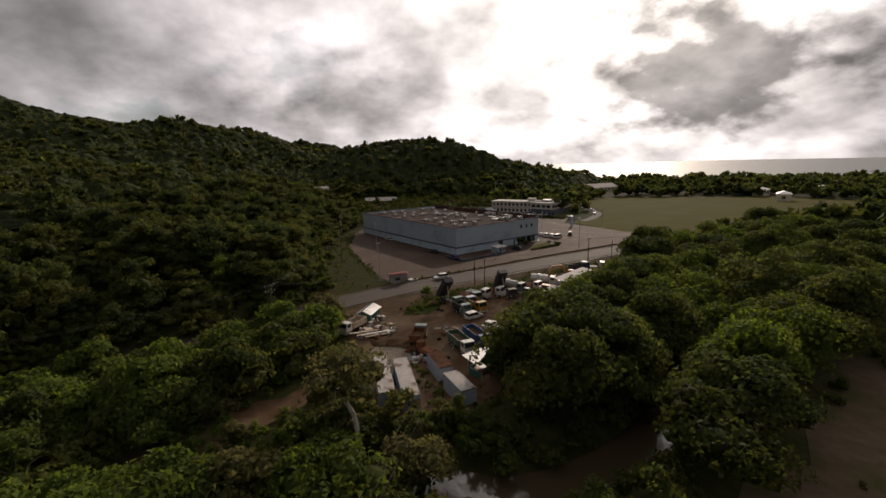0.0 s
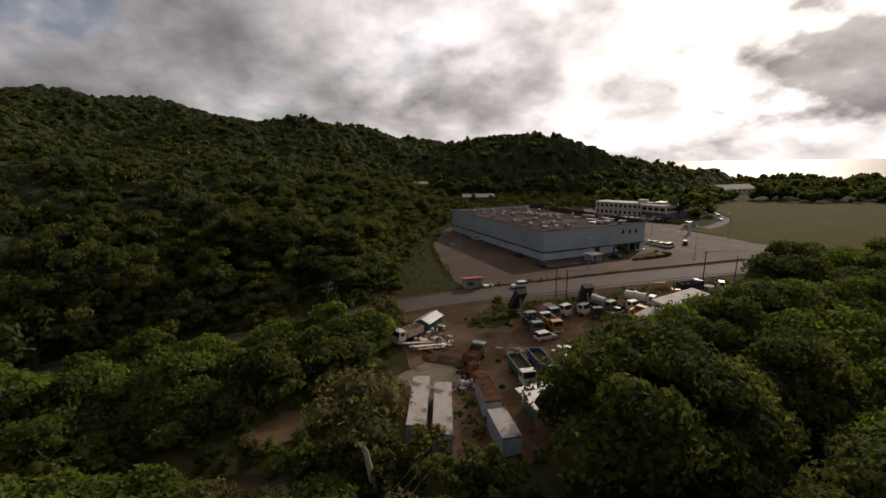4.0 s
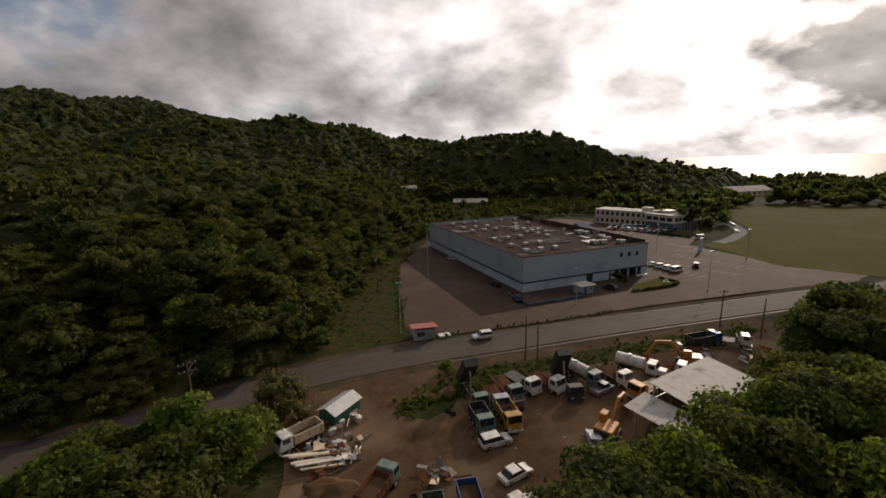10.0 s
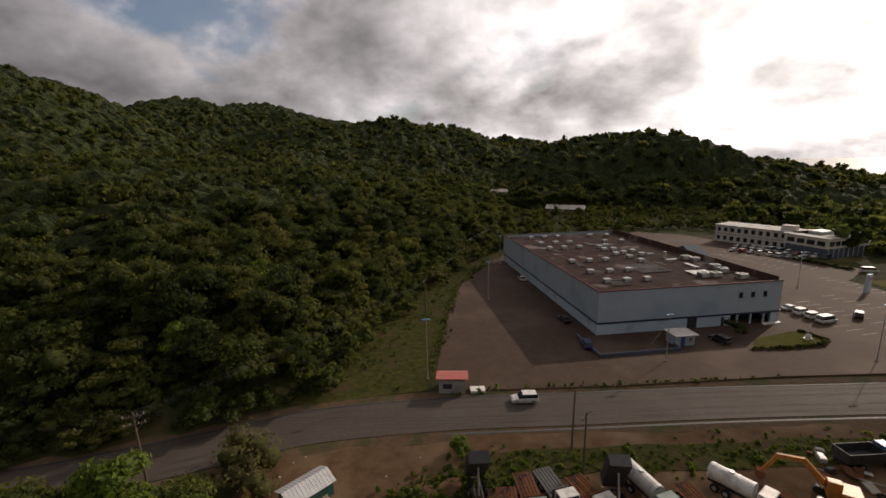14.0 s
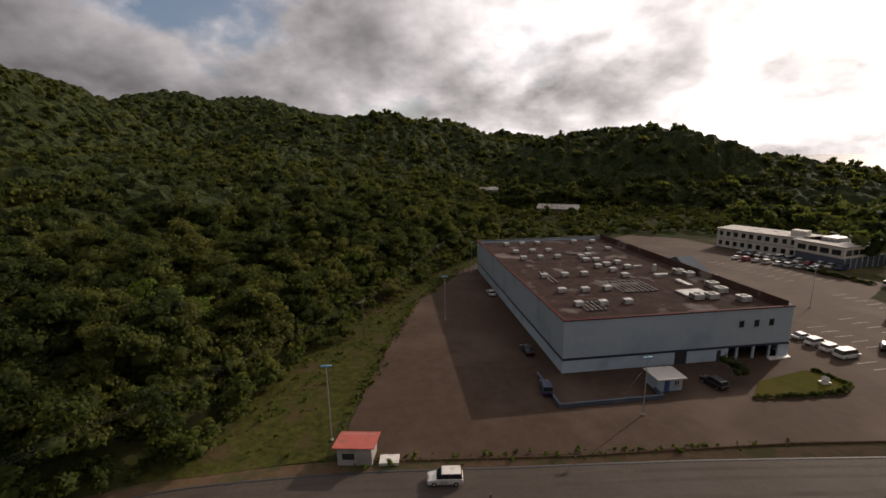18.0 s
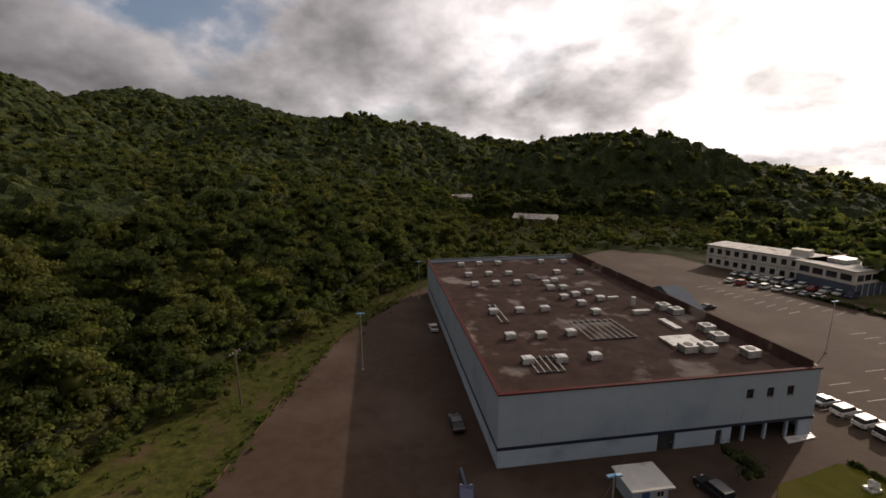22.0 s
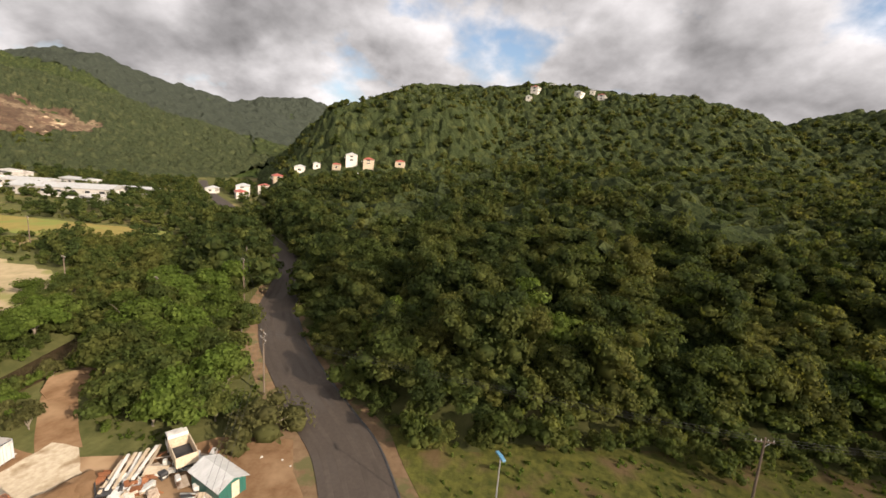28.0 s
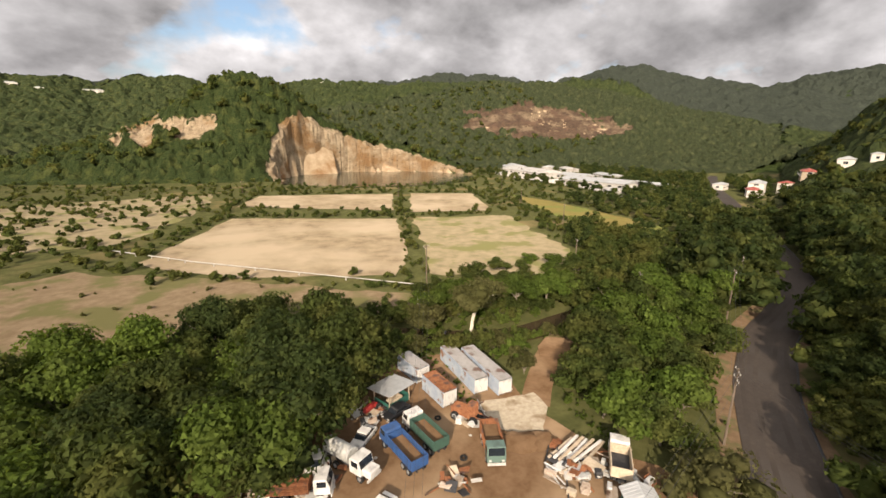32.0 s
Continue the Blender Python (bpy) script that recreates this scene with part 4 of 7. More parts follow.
def build_rear_woods():
    def scarred(x, y, h):
        return ramp(scar_field(x, y), 1.05, 0.95)
    rear = lambda x, y, h: (h > 1.6) & ((hill_side(x, y) < 40) | (x < -1290))
    canopy("woods_quarry", -860, 330, -830, -300, 3.0, 10.5, 10.0, lambda x, y, h: rear(x, y, h) & ~NEAR_Q(x, y), M["scarmix"], "green scrub and trees on the quarry hills", scarred)
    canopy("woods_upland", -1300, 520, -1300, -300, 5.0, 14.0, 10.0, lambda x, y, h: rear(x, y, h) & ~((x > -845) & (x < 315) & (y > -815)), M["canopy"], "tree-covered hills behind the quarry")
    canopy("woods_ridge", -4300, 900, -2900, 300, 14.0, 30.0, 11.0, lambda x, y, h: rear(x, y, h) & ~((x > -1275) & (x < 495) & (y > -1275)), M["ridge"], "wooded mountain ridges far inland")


    r = np.random.default_rng(9)
    x, y = scatter(-560, -800, 200, -480, 17, lambda x, y: (land(x, y) > 5) & (hill_side(x, y) < 0) & (quarry_rock(x, y, land(x, y)) < 0.1) & (scarred(x, y, 0) < 0.5), 14)
    woods("quarry_trees", np.stack([x, y, 9 + 5 * r.random(len(x))], 1), FARK, LEAF[1], "trees standing above the scrub of the quarry hills", 34, sink=-2.5)
    x, y = scatter(-620, -300, 330, 560, 14, lambda x, y: (hill_side(x, y) > 20) & (np.hypot(x + 10, y + 30) > 270) & (np.hypot(x + 10, y + 30) < 640) & (land(x, y) > 5), 15)
    woods("slope_trees", np.stack([x, y, 7 + 4 * r.random(len(x))], 1), FARK, LEAF[1], "taller trees above the hill canopy", 36, sink=-3.5)


def gardens(x, y, h):
    return np.where(open_view(x, y), 0.0, 0.8)


build_woods()
build_rear_woods()


# ---------------------------------------------------------------- trees as things


def in_poly(x, y, poly):
    ins = np.zeros(np.shape(x), bool)
    for (ax, ay), (bx, by) in zip(poly, poly[1:] + poly[:1]):
        ins ^= ((ay > y) != (by > y)) & (x < (bx - ax) * (y - ay) / (by - ay + 1e-12) + ax)
    return ins


def tree_model(seed, w, h, stem, leaf, label, balls=18, leaves=4200, lean=0.0, bark=None, thick=0.22, size=0.026):
    r = random.Random(seed)
    t = thing("tree", label, "tree", 0, 0, -200)
    bm = B()
    top = Vector((lean, 0, stem))
    mid = Vector((lean * 0.35, r.uniform(-0.2, 0.2), stem * 0.55))
    rod(bm, (0, 0, -0.5), mid, thick * 1.35, thick, 8)
    rod(bm, mid, top, thick, thick * 0.75, 8)
    part("trunk", bm, bark or M["bark"], t, smooth=True)
    for i in range(5):
        a = i * 1.26 + r.uniform(-0.3, 0.3)
        e = Vector((lean + math.cos(a) * w * 0.33, math.sin(a) * w * 0.33, stem + h * r.uniform(0.25, 0.5)))
        bm = B()
        k = top.lerp(e, 0.5) + Vector((0, 0, 0.3))
        rod(bm, top - Vector((0, 0, r.uniform(0.1, 0.8))), k, thick * 0.6, thick * 0.4, 6)
        rod(bm, k, e, thick * 0.4, thick * 0.12, 6)
        part("limb", bm, bark or M["bark"], t)
    v, f = crown_arrays(seed, w, h, balls, leaves, w * size, 0.68)
    me = fast_mesh("crown", v + np.array([lean, 0, stem - h * 0.18]), f, leaf)
    c = new("crown", me)
    c.parent = t
    return t


def hide_model(t):
    for o in (*t.children_recursive, t):
        bpy.data.objects.remove(o)


def plant(models, xs, ys, seed, group, lo=0.8, hi=1.2, sink=0.0):
    r = random.Random(seed)
    for x, y in zip(xs, ys):
        m = r.choice(models)
        s = r.uniform(lo, hi)
        z = float(land(np.array([x]), np.array([y]))[0]) - sink
        c = copy_thing(m, pose(x, y, z, 0, 0, r.uniform(0, 360)) @ Matrix.Diagonal((s, s, s * r.uniform(0.9, 1.12), 1)))
        c["group"] = group


RIVER_GAP = 3.4
GROVE = [(-25, -98), (-16, -86), (-3, -77.5), (8, -73), (24, -66), (30, -55), (54, -47), (80, -30), (135, -28), (140, -58), (95, -84), (66, -96), (40, -104), (22, -110), (6, -120), (-12, -124), (-25, -121)]
THICKET = [(-49, -66), (-53, -57.5), (-61, -58.5), (-80, -69), (-98, -82), (-116, -88), (-118, -100), (-95, -101), (-86, -96), (-68, -93), (-62, -84), (-50, -75)]
BANK = [(-88, -107), (-44, -111), (-36, -120), (-50, -130), (-66, -134), (-88, -124)]
WEST = [(-150, -98), (-98, -100), (-92, -108), (-88, -116), (-64, -124), (-66, -136), (-100, -140), (-150, -130)]


def build_trees():
    big = [tree_model(101 + i, 12.5, 8.5, 4.2, LEAF[(0, 1, 1, 2)[i]], "broad green mango-like tree with a dense rounded crown") for i in range(4)]
    shrub = [tree_model(125 + i, 6.0, 4.2, 0.8, LEAF[2 - i], "bright green bushy tree on the river bank", 10, 1500, thick=0.1, size=0.034) for i in range(2)]
    small = [tree_model(121 + i, 7.0, 6.0, 2.0, LEAF[(1, 2, 1, 2)[i]], "dense green shrubby tree at the yard's edge", 12, 1900, thick=0.12, size=0.036) for i in range(4)]
    away = lambda x, y: (seg_dist(x, y, RIVER)[0] > RIVER_GAP) & clear_of_road(x, y, 10)
    x, y = scatter(-30, -145, 142, -25, 7.9, lambda x, y: in_poly(x, y, GROVE) & away(x, y), 41)
    plant(big, x, y, 1, "trees of the grove", 0.78, 1.18, 0.4)
    plant(big, [44, 56, 38, 72, 23.5, 33, 56, 46, 66, 24, 36, -16.5, -12.5, -20.5, -5], [-48, -40, -55, -44, -70.5, -64, -46.5, -56, -52, -79, -71, -89.5, -85, -95, -81], 5, "trees of the grove", 0.95, 1.2, 0.4)
    x, y = scatter(-120, -104, -48, -54, 4.7, lambda x, y: in_poly(x, y, THICKET) & (seg_dist(x, y, RIVER)[0] > RIVER_GAP) & (seg_dist(x, y, ROAD)[0] > np.where(x > -82, 8.5, 7.4)) & (seg_dist(x, y, TRACK)[0] > 4.5), 42)
    plant(small, x, y, 2, "trees between road and river", 0.95, 1.45, 0.7)
    x, y = scatter(-90, -136, -34, -106, 5.4, lambda x, y: in_poly(x, y, BANK) & away(x, y), 43)
    plant(shrub, x, y, 3, "trees on the far river bank", 0.6, 1.0, 0.5)
    x, y = scatter(-150, -140, -62, -98, 8.0, lambda x, y: in_poly(x, y, WEST) & away(x, y), 44)
    plant(shrub + small[:1], x, y, 4, "trees upstream", 0.7, 1.15, 0.6)
    for m in big + small + shrub:
        hide_model(m)
    olive = [tree_model(131 + i, 8.5, 4.6, 3.6, LEAF[(3, 2)[i]], "olive-green spreading tree above the river", 12, 1900, size=0.034) for i in range(2)]
    plant(olive, [-43, -52, -59, -66, -74, -80], [-111, -112.5, -110, -109.5, -108, -110], 6, "spreading trees along the river", 0.85, 1.15)
    dry = [tree_model(135 + i, 4.6, 3.4, 0.9, LEAF[3], "dry brownish bush beside the dirt track", 8, 900, thick=0.08, size=0.05) for i in range(2)]
    plant(dry, [-66, -51.5, -53, -50, -48.8, -65.5, -50.5, -47.5, -36, -55, -63], [-90, -94, -96.5, -90, -86, -86.5, -97, -99, -101.5, -81, -95.5], 7, "bushes beside the dirt track", 0.7, 1.15)
    for m in olive + dry:
        hide_model(m)
    t = tree_model(151, 11, 5.0, 8.0, LEAF[3], "tall tree with a bare pale trunk and flat olive crown", 12, 1500, 2.2, M["palebark"], 0.3)
    t.matrix_world = pose(-47.5, -101, -0.4, 0, 0, 200)
    t = tree_model(152, 8, 8, 2.5, LEAF[2], "bright yellow-green vine-draped tree above the river", 11, 900)
    t.matrix_world = pose(-84, -98, -0.5)
    t = tree_model(153, 7.5, 5.5, 0.8, LEAF[3], "grey-green bushy tree beside the shed", 10, 900)
    t.matrix_world = pose(-50.2, -55.2, -0.3) @ Matrix.Scale(1.25, 4)
    t = tree_model(154, 5.0, 4.0, 1.5, LEAF[0], "dark shrub tree beside the warehouse entrance", 8, 500, thick=0.1)
    t.matrix_world = pose(29.5, 4.0, 0)
    t = tree_model(155, 4.2, 3.0, 0.4, LEAF[2], "bright green bush on the yard bank", 7, 400, thick=0.08)
    t.matrix_world = pose(-24, -46, 0)
    t = tree_model(156, 6, 5, 1.6, LEAF[1], "green tree over the roof of the workshop", 9, 700)
    t.matrix_world = pose(20, -68, 0)


build_trees()


def build_scrub():
    r = np.random.default_rng(8)
    lines = [([(-50, -131), (-56, -148), (-64, -165), (-92, -228), (-99, -248), (-130, -322)], 3.2), ([(24, -200), (-12, -268), (-18, -308), (-34, -354)], 4.5), ([(-14, -272), (-91, -237), (-146, -219)], 2.6), ([(-150, -222), (-187, -300)], 3.0), ([(-36, -358), (-128, -328), (-190, -302), (-208, -285)], 5.0),
             ([(-190, -284), (-158, -200), (-130, -150), (-108, -113)], 4.0), ([(-210, -285), (-208, -238), (-196, -152), (-170, -136), (-130, -120)], 4.0), ([(31, -197), (-20, -156), (-50, -133)], 1.6), ([(14, -205), (40, -236), (100, -260)], 4.0), ([(2, -290), (80, -370)], 4.0), ([(-8, -372), (-60, -372), (-80, -372), (-140, -366), (-230, -372)], 6.0),
             ([(95, -190), (60, -300)], 5.0)]
    P = []
    for line, w in lines:
        for (ax, ay), (bx, by) in zip(line, line[1:]):
            n = int(math.hypot(bx - ax, by - ay) / 2.2)
            t = r.random(n)
            P.append(np.stack([ax + (bx - ax) * t + r.normal(0, w * 0.5, n), ay + (by - ay) * t + r.normal(0, w * 0.5, n), 1.1 + 2.4 * r.random(n) ** 1.6], 1))
    woods("hedges", np.concatenate(P), FARK, LEAF[1], "green scrub hedges between the sandy fields", 51)
    bare = [[(16.9, -193.7), (-16.8, -265.9), (-87, -229.6), (-70, -180), (-58.7, -156), (-51.2, -147), (-10.3, -165.5)], [(-96, -228), (-142.3, -213), (-123, -153.4), (-106, -117.8), (-79.6, -132.8), (-61, -143), (-76, -178)],
            [(-22.8, -306.5), (-39, -348.6), (-124.6, -321.4), (-96.2, -254.6)], [(-137, -317.8), (-177.3, -298.3), (-146, -229.6), (-102.8, -245.3)], [(-198.5, -280), (-201.7, -238.3), (-189.7, -155), (-166, -142), (-164, -195)]]

    def open_land(x, y):
        m = (land(x, y) > -0.5) & (land(x, y) < 4) & clear_of_road(x, y, 9) & (hill_side(x, y) < -2)
        for q in bare:
            m &= ~in_poly(x, y, q)
        return m
    # low growth south of the road
    x, y = scatter(-270, -640, 260, -96, 6.5, lambda x, y: open_land(x, y) & (r.random(np.shape(x)) < 0.5) & ~in_poly(x, y, [(46, -186), (-26, -149), (-50, -129), (-44, -121), (60, -110), (130, -170)]), 52)
    woods("scrub", np.stack([x, y, 1.8 + 2.8 * r.random(len(x))], 1), FARK, LEAF[1], "low green scrub on open ground", 53)
    x, y = scatter(-48, -240, 130, -122, 4.0, lambda x, y: in_poly(x, y, [(46, -186), (-26, -149), (-50, -129), (-44, -121), (60, -110), (130, -170)]) & (r.random(np.shape(x)) < 0.22), 57)
    woods("scrub_cleared", np.stack([x, y, 0.7 + 1.2 * r.random(len(x))], 1), FARK, LEAF[3], "sparse olive weeds on cleared earth", 58)
    # woods round the village and the works
    x, y = scatter(-470, -520, -118, -90, 8.5, lambda x, y: open_land(x, y) & (x * 0.55 - y < 295) & (y < x * 0.42 + 0) & (y > x * 0.95 - 35) & ~in_poly(x, y, [(-225, -235), (-300, -250), (-420, -420), (-560, -560), (-560, -680), (-380, -590), (-285, -400)]) & (r.random(np.shape(x)) < 0.72), 54)
    woods("village_trees", np.stack([x, y, 5.5 + 3 * r.random(len(x))], 1), MIDK, LEAF[0], "dark trees round the village", 55)
    # single trees before the sheds of the works
    q = np.linspace(0, 1, 15)
    woods("works_trees", np.stack([-268 - 26 * q + 8 * (r.random(15) - 0.5), -262 - 175 * q + 12 * (r.random(15) - 0.5), 6.5 + 3 * r.random(15)], 1), MIDK, LEAF[0], "dark trees before the sheds of the works", 59)
    x, y = scatter(-440, -600, -262, -250, 15, lambda x, y: open_land(x, y) & (x * 0.45 + y < -365) & (x * 0.45 + y > -790), 64)
    woods("works_scrub", np.stack([x, y, 4.5 + 3.5 * r.random(len(x))], 1), FARK, LEAF[1], "trees and bushes among the sheds of the works", 65)
    # trees beyond the playing field and along the shore
    x, y = scatter(110, -170, 620, 520, 11, lambda x, y: (land(x, y) > -0.5) & (land(x, y) < 6) & clear_of_road(x, y, 11) & (hill_side(x, y) < -3) &
                   ~in_poly(x, y, [(86, 18), (84, 62), (104, 76), (128, 100), (160, 150), (205, 190), (330, 120), (360, 40), (220, 14), (110, -4)]) & ~in_poly(x, y, [(215, 205), (235, 285), (300, 290), (285, 215)]) & (r.random(np.shape(x)) < 0.8), 56)
    woods("shore_trees", np.stack([x, y, 10 + 4.5 * r.random(len(x))], 1), FARK, LEAF[0], "dark trees beyond the playing field", 59)
    x, y = scatter(-34, 104, 130, 240, 5.8, lambda x, y: (land(x, y) < 3) & (hill_side(x, y) < -2) & (r.random(np.shape(x)) < 0.85) & ~in_poly(x, y, LOT) & (np.hypot(x - 8, y - 222) > 15) & (seg_dist(x, y, [(-10, 100), (62, 146)])[0] > 5) & ((y > 152) | (x < 60)), 61)
    woods("valley_trees", np.stack([x, y, 2.5 + 4 * r.random(len(x))], 1), MIDK, LEAF[1], "shrubs and small trees behind the car park", 62)
    # weeds along kerbs, banks and edges
    P = []
    for line, w, n in (([(-33.5, -22), (-36.8, 14), (-38, 33), (-31.5, 70)], 0.8, 260), ([(-30, -29.8), (-20, -27.5), (0, -22.6), (30, -14)], 0.6, 110), ([(-22, -49), (-4, -43.5), (22, -36.5), (44, -31)], 1.5, 260),
                       ([(-53, -56.5), (-62, -61.5), (-74, -69), (-90, -77)], 0.9, 80), ([(-44, -97), (-34, -101), (-26, -97)], 2.0, 120), ([(-48, -66), (-50, -76), (-62, -82)], 1.0, 70), ([(-36, -84), (-36, -95)], 1.0, 60), ([(-31, -56.5), (-27, -53.5), (-22.5, -51)], 1.3, 240),
                       ([(-46, -28), (-48, 0), (-49, 24), (-42, 58), (-31, 94)], 5.0, 520), ([(-25, -50), (-18, -47.5), (-4, -43), (22, -36), (44, -30)], 1.6, 420), ([(12, -74), (-2, -84), (-18, -90)], 1.6, 80)):
        pts = np.array(line, float)
        i = r.integers(0, len(pts) - 1, n)
        t = r.random(n)[:, None]
        q = pts[i] * (1 - t) + pts[i + 1] * t + r.normal(0, w, (n, 2))
        P.append(np.column_stack([q, 0.3 + 0.7 * r.random(n) ** 2]))
    woods("weeds", np.concatenate(P), WEEDK, LEAF[2], "weeds and low bushes along kerbs and banks", 63)


build_scrub()


# ---------------------------------------------------------------- buildings


def holed(bm, length, height, holes, t, z0=0.0):
    """A wall along x with rectangular openings (x0, x1, z0, z1), thickness t in y from 0 to t."""
    xs = sorted({0.0, length, *(v for h in holes for v in h[:2])})
    zs = sorted({z0, height, *(v for h in holes for v in h[2:])})
    for a, b in zip(xs, xs[1:]):
        run = None
        for c, d in zip(zs, zs[1:]):
            solid = not any(h[0] <= a and b <= h[1] and h[2] <= c and d <= h[3] for h in holes)
            if solid:
                run = (run[0], d) if run else (c, d)
            if run and (not solid or d == zs[-1]):
                box(bm, (a + b) / 2, t / 2, run[0], b - a, t, run[1] - run[0])
                run = None
    return bm


def window(parent, x, y, z, w, h, rz=0.0, frame_mat=None, depth=0.12):
    """A window: frame, sill and pane, in the parent's space; faces -y before turning."""
    m = pose(x, y, z, 0, 0, rz)
    bm = B()
    for s in (-1, 1):
        box(bm, s * (w / 2 - 0.04), 0, 0, 0.08, depth, h)
    for zz in (0, h - 0.08):
        box(bm, 0, 0, zz, w - 0.16, depth, 0.08)
    box(bm, 0, 0, 0.08, 0.05, depth * 0.7, h - 0.16)
    bm.transform(m)
    win = part("window", bm, frame_mat or M["white"], parent)
    bm = B()
    box(bm, 0, 0.02, 0.05, w - 0.12, 0.02, h - 0.1)
    bm.transform(m)
    part("pane", bm, M["glass"], win, "dark reflecting glass")
    bm = B()
    box(bm, 0, -0.1, -0.08, w + 0.15, 0.25, 0.08)
    bm.transform(m)
    part("sill", bm, M["concrete"], win)
    return win


def air_con(u, v, z, big=False):
    t = thing("air_conditioner", "large white rooftop condenser with a fan" if big else "small off-white air conditioning unit on rails", "air conditioner", *uv(u, v, z), WH + random.uniform(-4, 4), group="units on the warehouse roof")
    a, b, c = (2.3, 2.0, 1.15) if big else (1.75, 1.35, 0.95)
    for s in (-1, 1):
        bm = B()
        box(bm, 0, s * b * 0.35, 0, a * 1.15, 0.12, 0.16)
        part("rail", bm, M["dark"], t)
    bm = B()
    box(bm, 0, 0, 0.16, a, b, c, bevel=0.05)
    part("casing", bm, M["acgrey"], t)
    bm = B()
    rod(bm, (0, 0, c + 0.16), (0, 0, c + 0.24), b * 0.36, b * 0.34, 14)
    part("fan_guard", bm, M["dark"] if big else M["steel"], t)
    bm = B()
    for i in range(4):
        box(bm, -a / 2 - 0.02, 0, 0.3 + i * c * 0.2, 0.04, b * 0.8, c * 0.1)
    part("grille", bm, M["dark"], t)
    return t


def build_warehouse():
    w = thing("warehouse", "large pale blue-grey warehouse with a navy band and flat brown roof", "warehouse", 0, 0, 0, WH)
    L, D, H = 46.6, 76.5, 10.3
    holes = [(22.4, 25.0, 0, 2.6), (31.2, 32.2, 0, 2.3), (33.6, 44.4, 0, 2.75)]
    wins = [(35.2, 36.3, 6.7, 8.1), (38.4, 39.5, 6.7, 8.1), (41.6, 42.7, 6.7, 8.1)]
    bm = B()
    holed(bm, L, 2.8, holes, 0.35)
    part("wall", bm, M["wall_light"], w, "light blue base wall with doorways")
    # cladding panels of the upper front
    n = 8
    for i in range(n):
        a, b = L * i / n + 0.012, L * (i + 1) / n - 0.012
        bm = B()
        holed(bm, b - a, H, [(max(x0 - a, 0), min(x1 - a, b - a), z0, z1) for x0, x1, z0, z1 in wins if x1 > a and x0 < b], 0.35, 2.8)
        bmesh.ops.translate(bm, verts=bm.verts, vec=(a, 0, 0))
        part("panel", bm, M["wall_blue"], w)
    for i in range(12):
        a, b = D * i / 12 + 0.012, D * (i + 1) / 12 - 0.012
        for x in (0.0, L - 0.35):
            bm = B()
            box(bm, x + 0.175, (a + b) / 2 + 0.36 * (i == 0) / 2 - 0.36 * (i == 11) / 2, 2.8, 0.35, b - a - 0.37 * (i in (0, 11)), H - 2.8)
            part("panel", bm, M["wall_blue"], w)
    for x in (0.0, L - 0.35):
        bm = B()
        box(bm, x + 0.175, D / 2, 0, 0.35, D - 0.72, 2.8)
        part("wall", bm, M["wall_light"], w)
    bm = B()
    box(bm, L / 2, D - 0.18, 0, L, 0.35, H)
    part("wall", bm, M["wall_blue"], w)
    for x, y, sx, sy in ((L / 2, -0.04, L + 0.16, 0.09), (-0.04, D / 2, 0.09, D), (L + 0.04, D / 2, 0.09, D)):
        bm = B()
        box(bm, x, y, 2.62, sx, sy, 0.42)
        part("band", bm, M["band"], w, "navy blue painted band")
    for x, y, sx, sy, mt in ((L / 2, 0.15, L + 0.3, 0.6, "redtrim"), (0.15, D / 2 + 0.15, 0.6, D - 0.62, "redtrim"), (L - 0.15, D / 2 + 0.15, 0.6, D - 0.62, "dark"), (L / 2, D - 0.15, L - 0.62, 0.6, "dark")):
        bm = B()
        box(bm, x, y, H + 0.003, sx, sy, 0.22, bevel=0.03)
        part("coping", bm, M[mt], w, "red metal roof edge" if mt == "redtrim" else "dark metal roof edge")
    bm = B()
    box(bm, L / 2, D / 2, 9.1, L - 0.72, D - 0.72, 0.3)
    part("roof", bm, M["roofmem"], w, "stained reddish-brown roof membrane")
    bm = B()
    box(bm, L - 0.9, D / 2, 9.4, 0.25, D - 1, 1.9)
    part("parapet", bm, M["roofmem"], w, "tall stained parapet")
    for x0, x1, z0, z1 in wins:
        window(w, (x0 + x1) / 2, 0.12, z0, x1 - x0 - 0.01, z1 - z0 - 0.01, 0, M["dark"])
    # recessed entrance
    bm = B()
    box(bm, 39, 3.2, 0, 10.8, 0.2, 2.75)
    part("entrance_wall", bm, M["dark"], w, "dark recessed entrance")
    for i in range(5):
        bm = B()
        box(bm, 34.6 + i * 2.2, 3.0, 0.1, 1.9, 0.08, 2.4)
        part("entrance_glass", bm, M["glass"], w)
    for i in range(3):
        bm = B()
        box(bm, 35.6 + i * 3.5, 0.2, 0, 0.35, 0.35, 2.74)
        part("column", bm, M["wall_light"], w)
    for x, wd, h in ((23.7, 2.5, 2.55), (31.7, 0.95, 2.25)):
        bm = B()
        box(bm, x, 0.22, 0, wd, 0.08, h)
        d = part("door", bm, M["dark"], w, "dark service door")
        bm = B()
        box(bm, x + wd * 0.35, 0.15, 1.0, 0.05, 0.08, 0.2)
        part("handle", bm, M["steel"], d)
    # porch gable on the car park side
    bm = B()
    prism(bm, [(-7.5, 8.4), (-7.5, 9.0), (0, 12.0), (7.5, 9.0), (7.5, 8.4)], -5.0, 0.0)
    bm.transform(pose(L + 0.1, 35.5, 0, 0, 0, 90))
    part("porch_gable", bm, M["bluewall"], w, "pointed grey entrance gable")
    for y in (29, 42):
        bm = B()
        box(bm, L + 4.6, y, 0, 0.7, 0.7, 8.4)
        part("porch_column", bm, M["wall_light"], w)
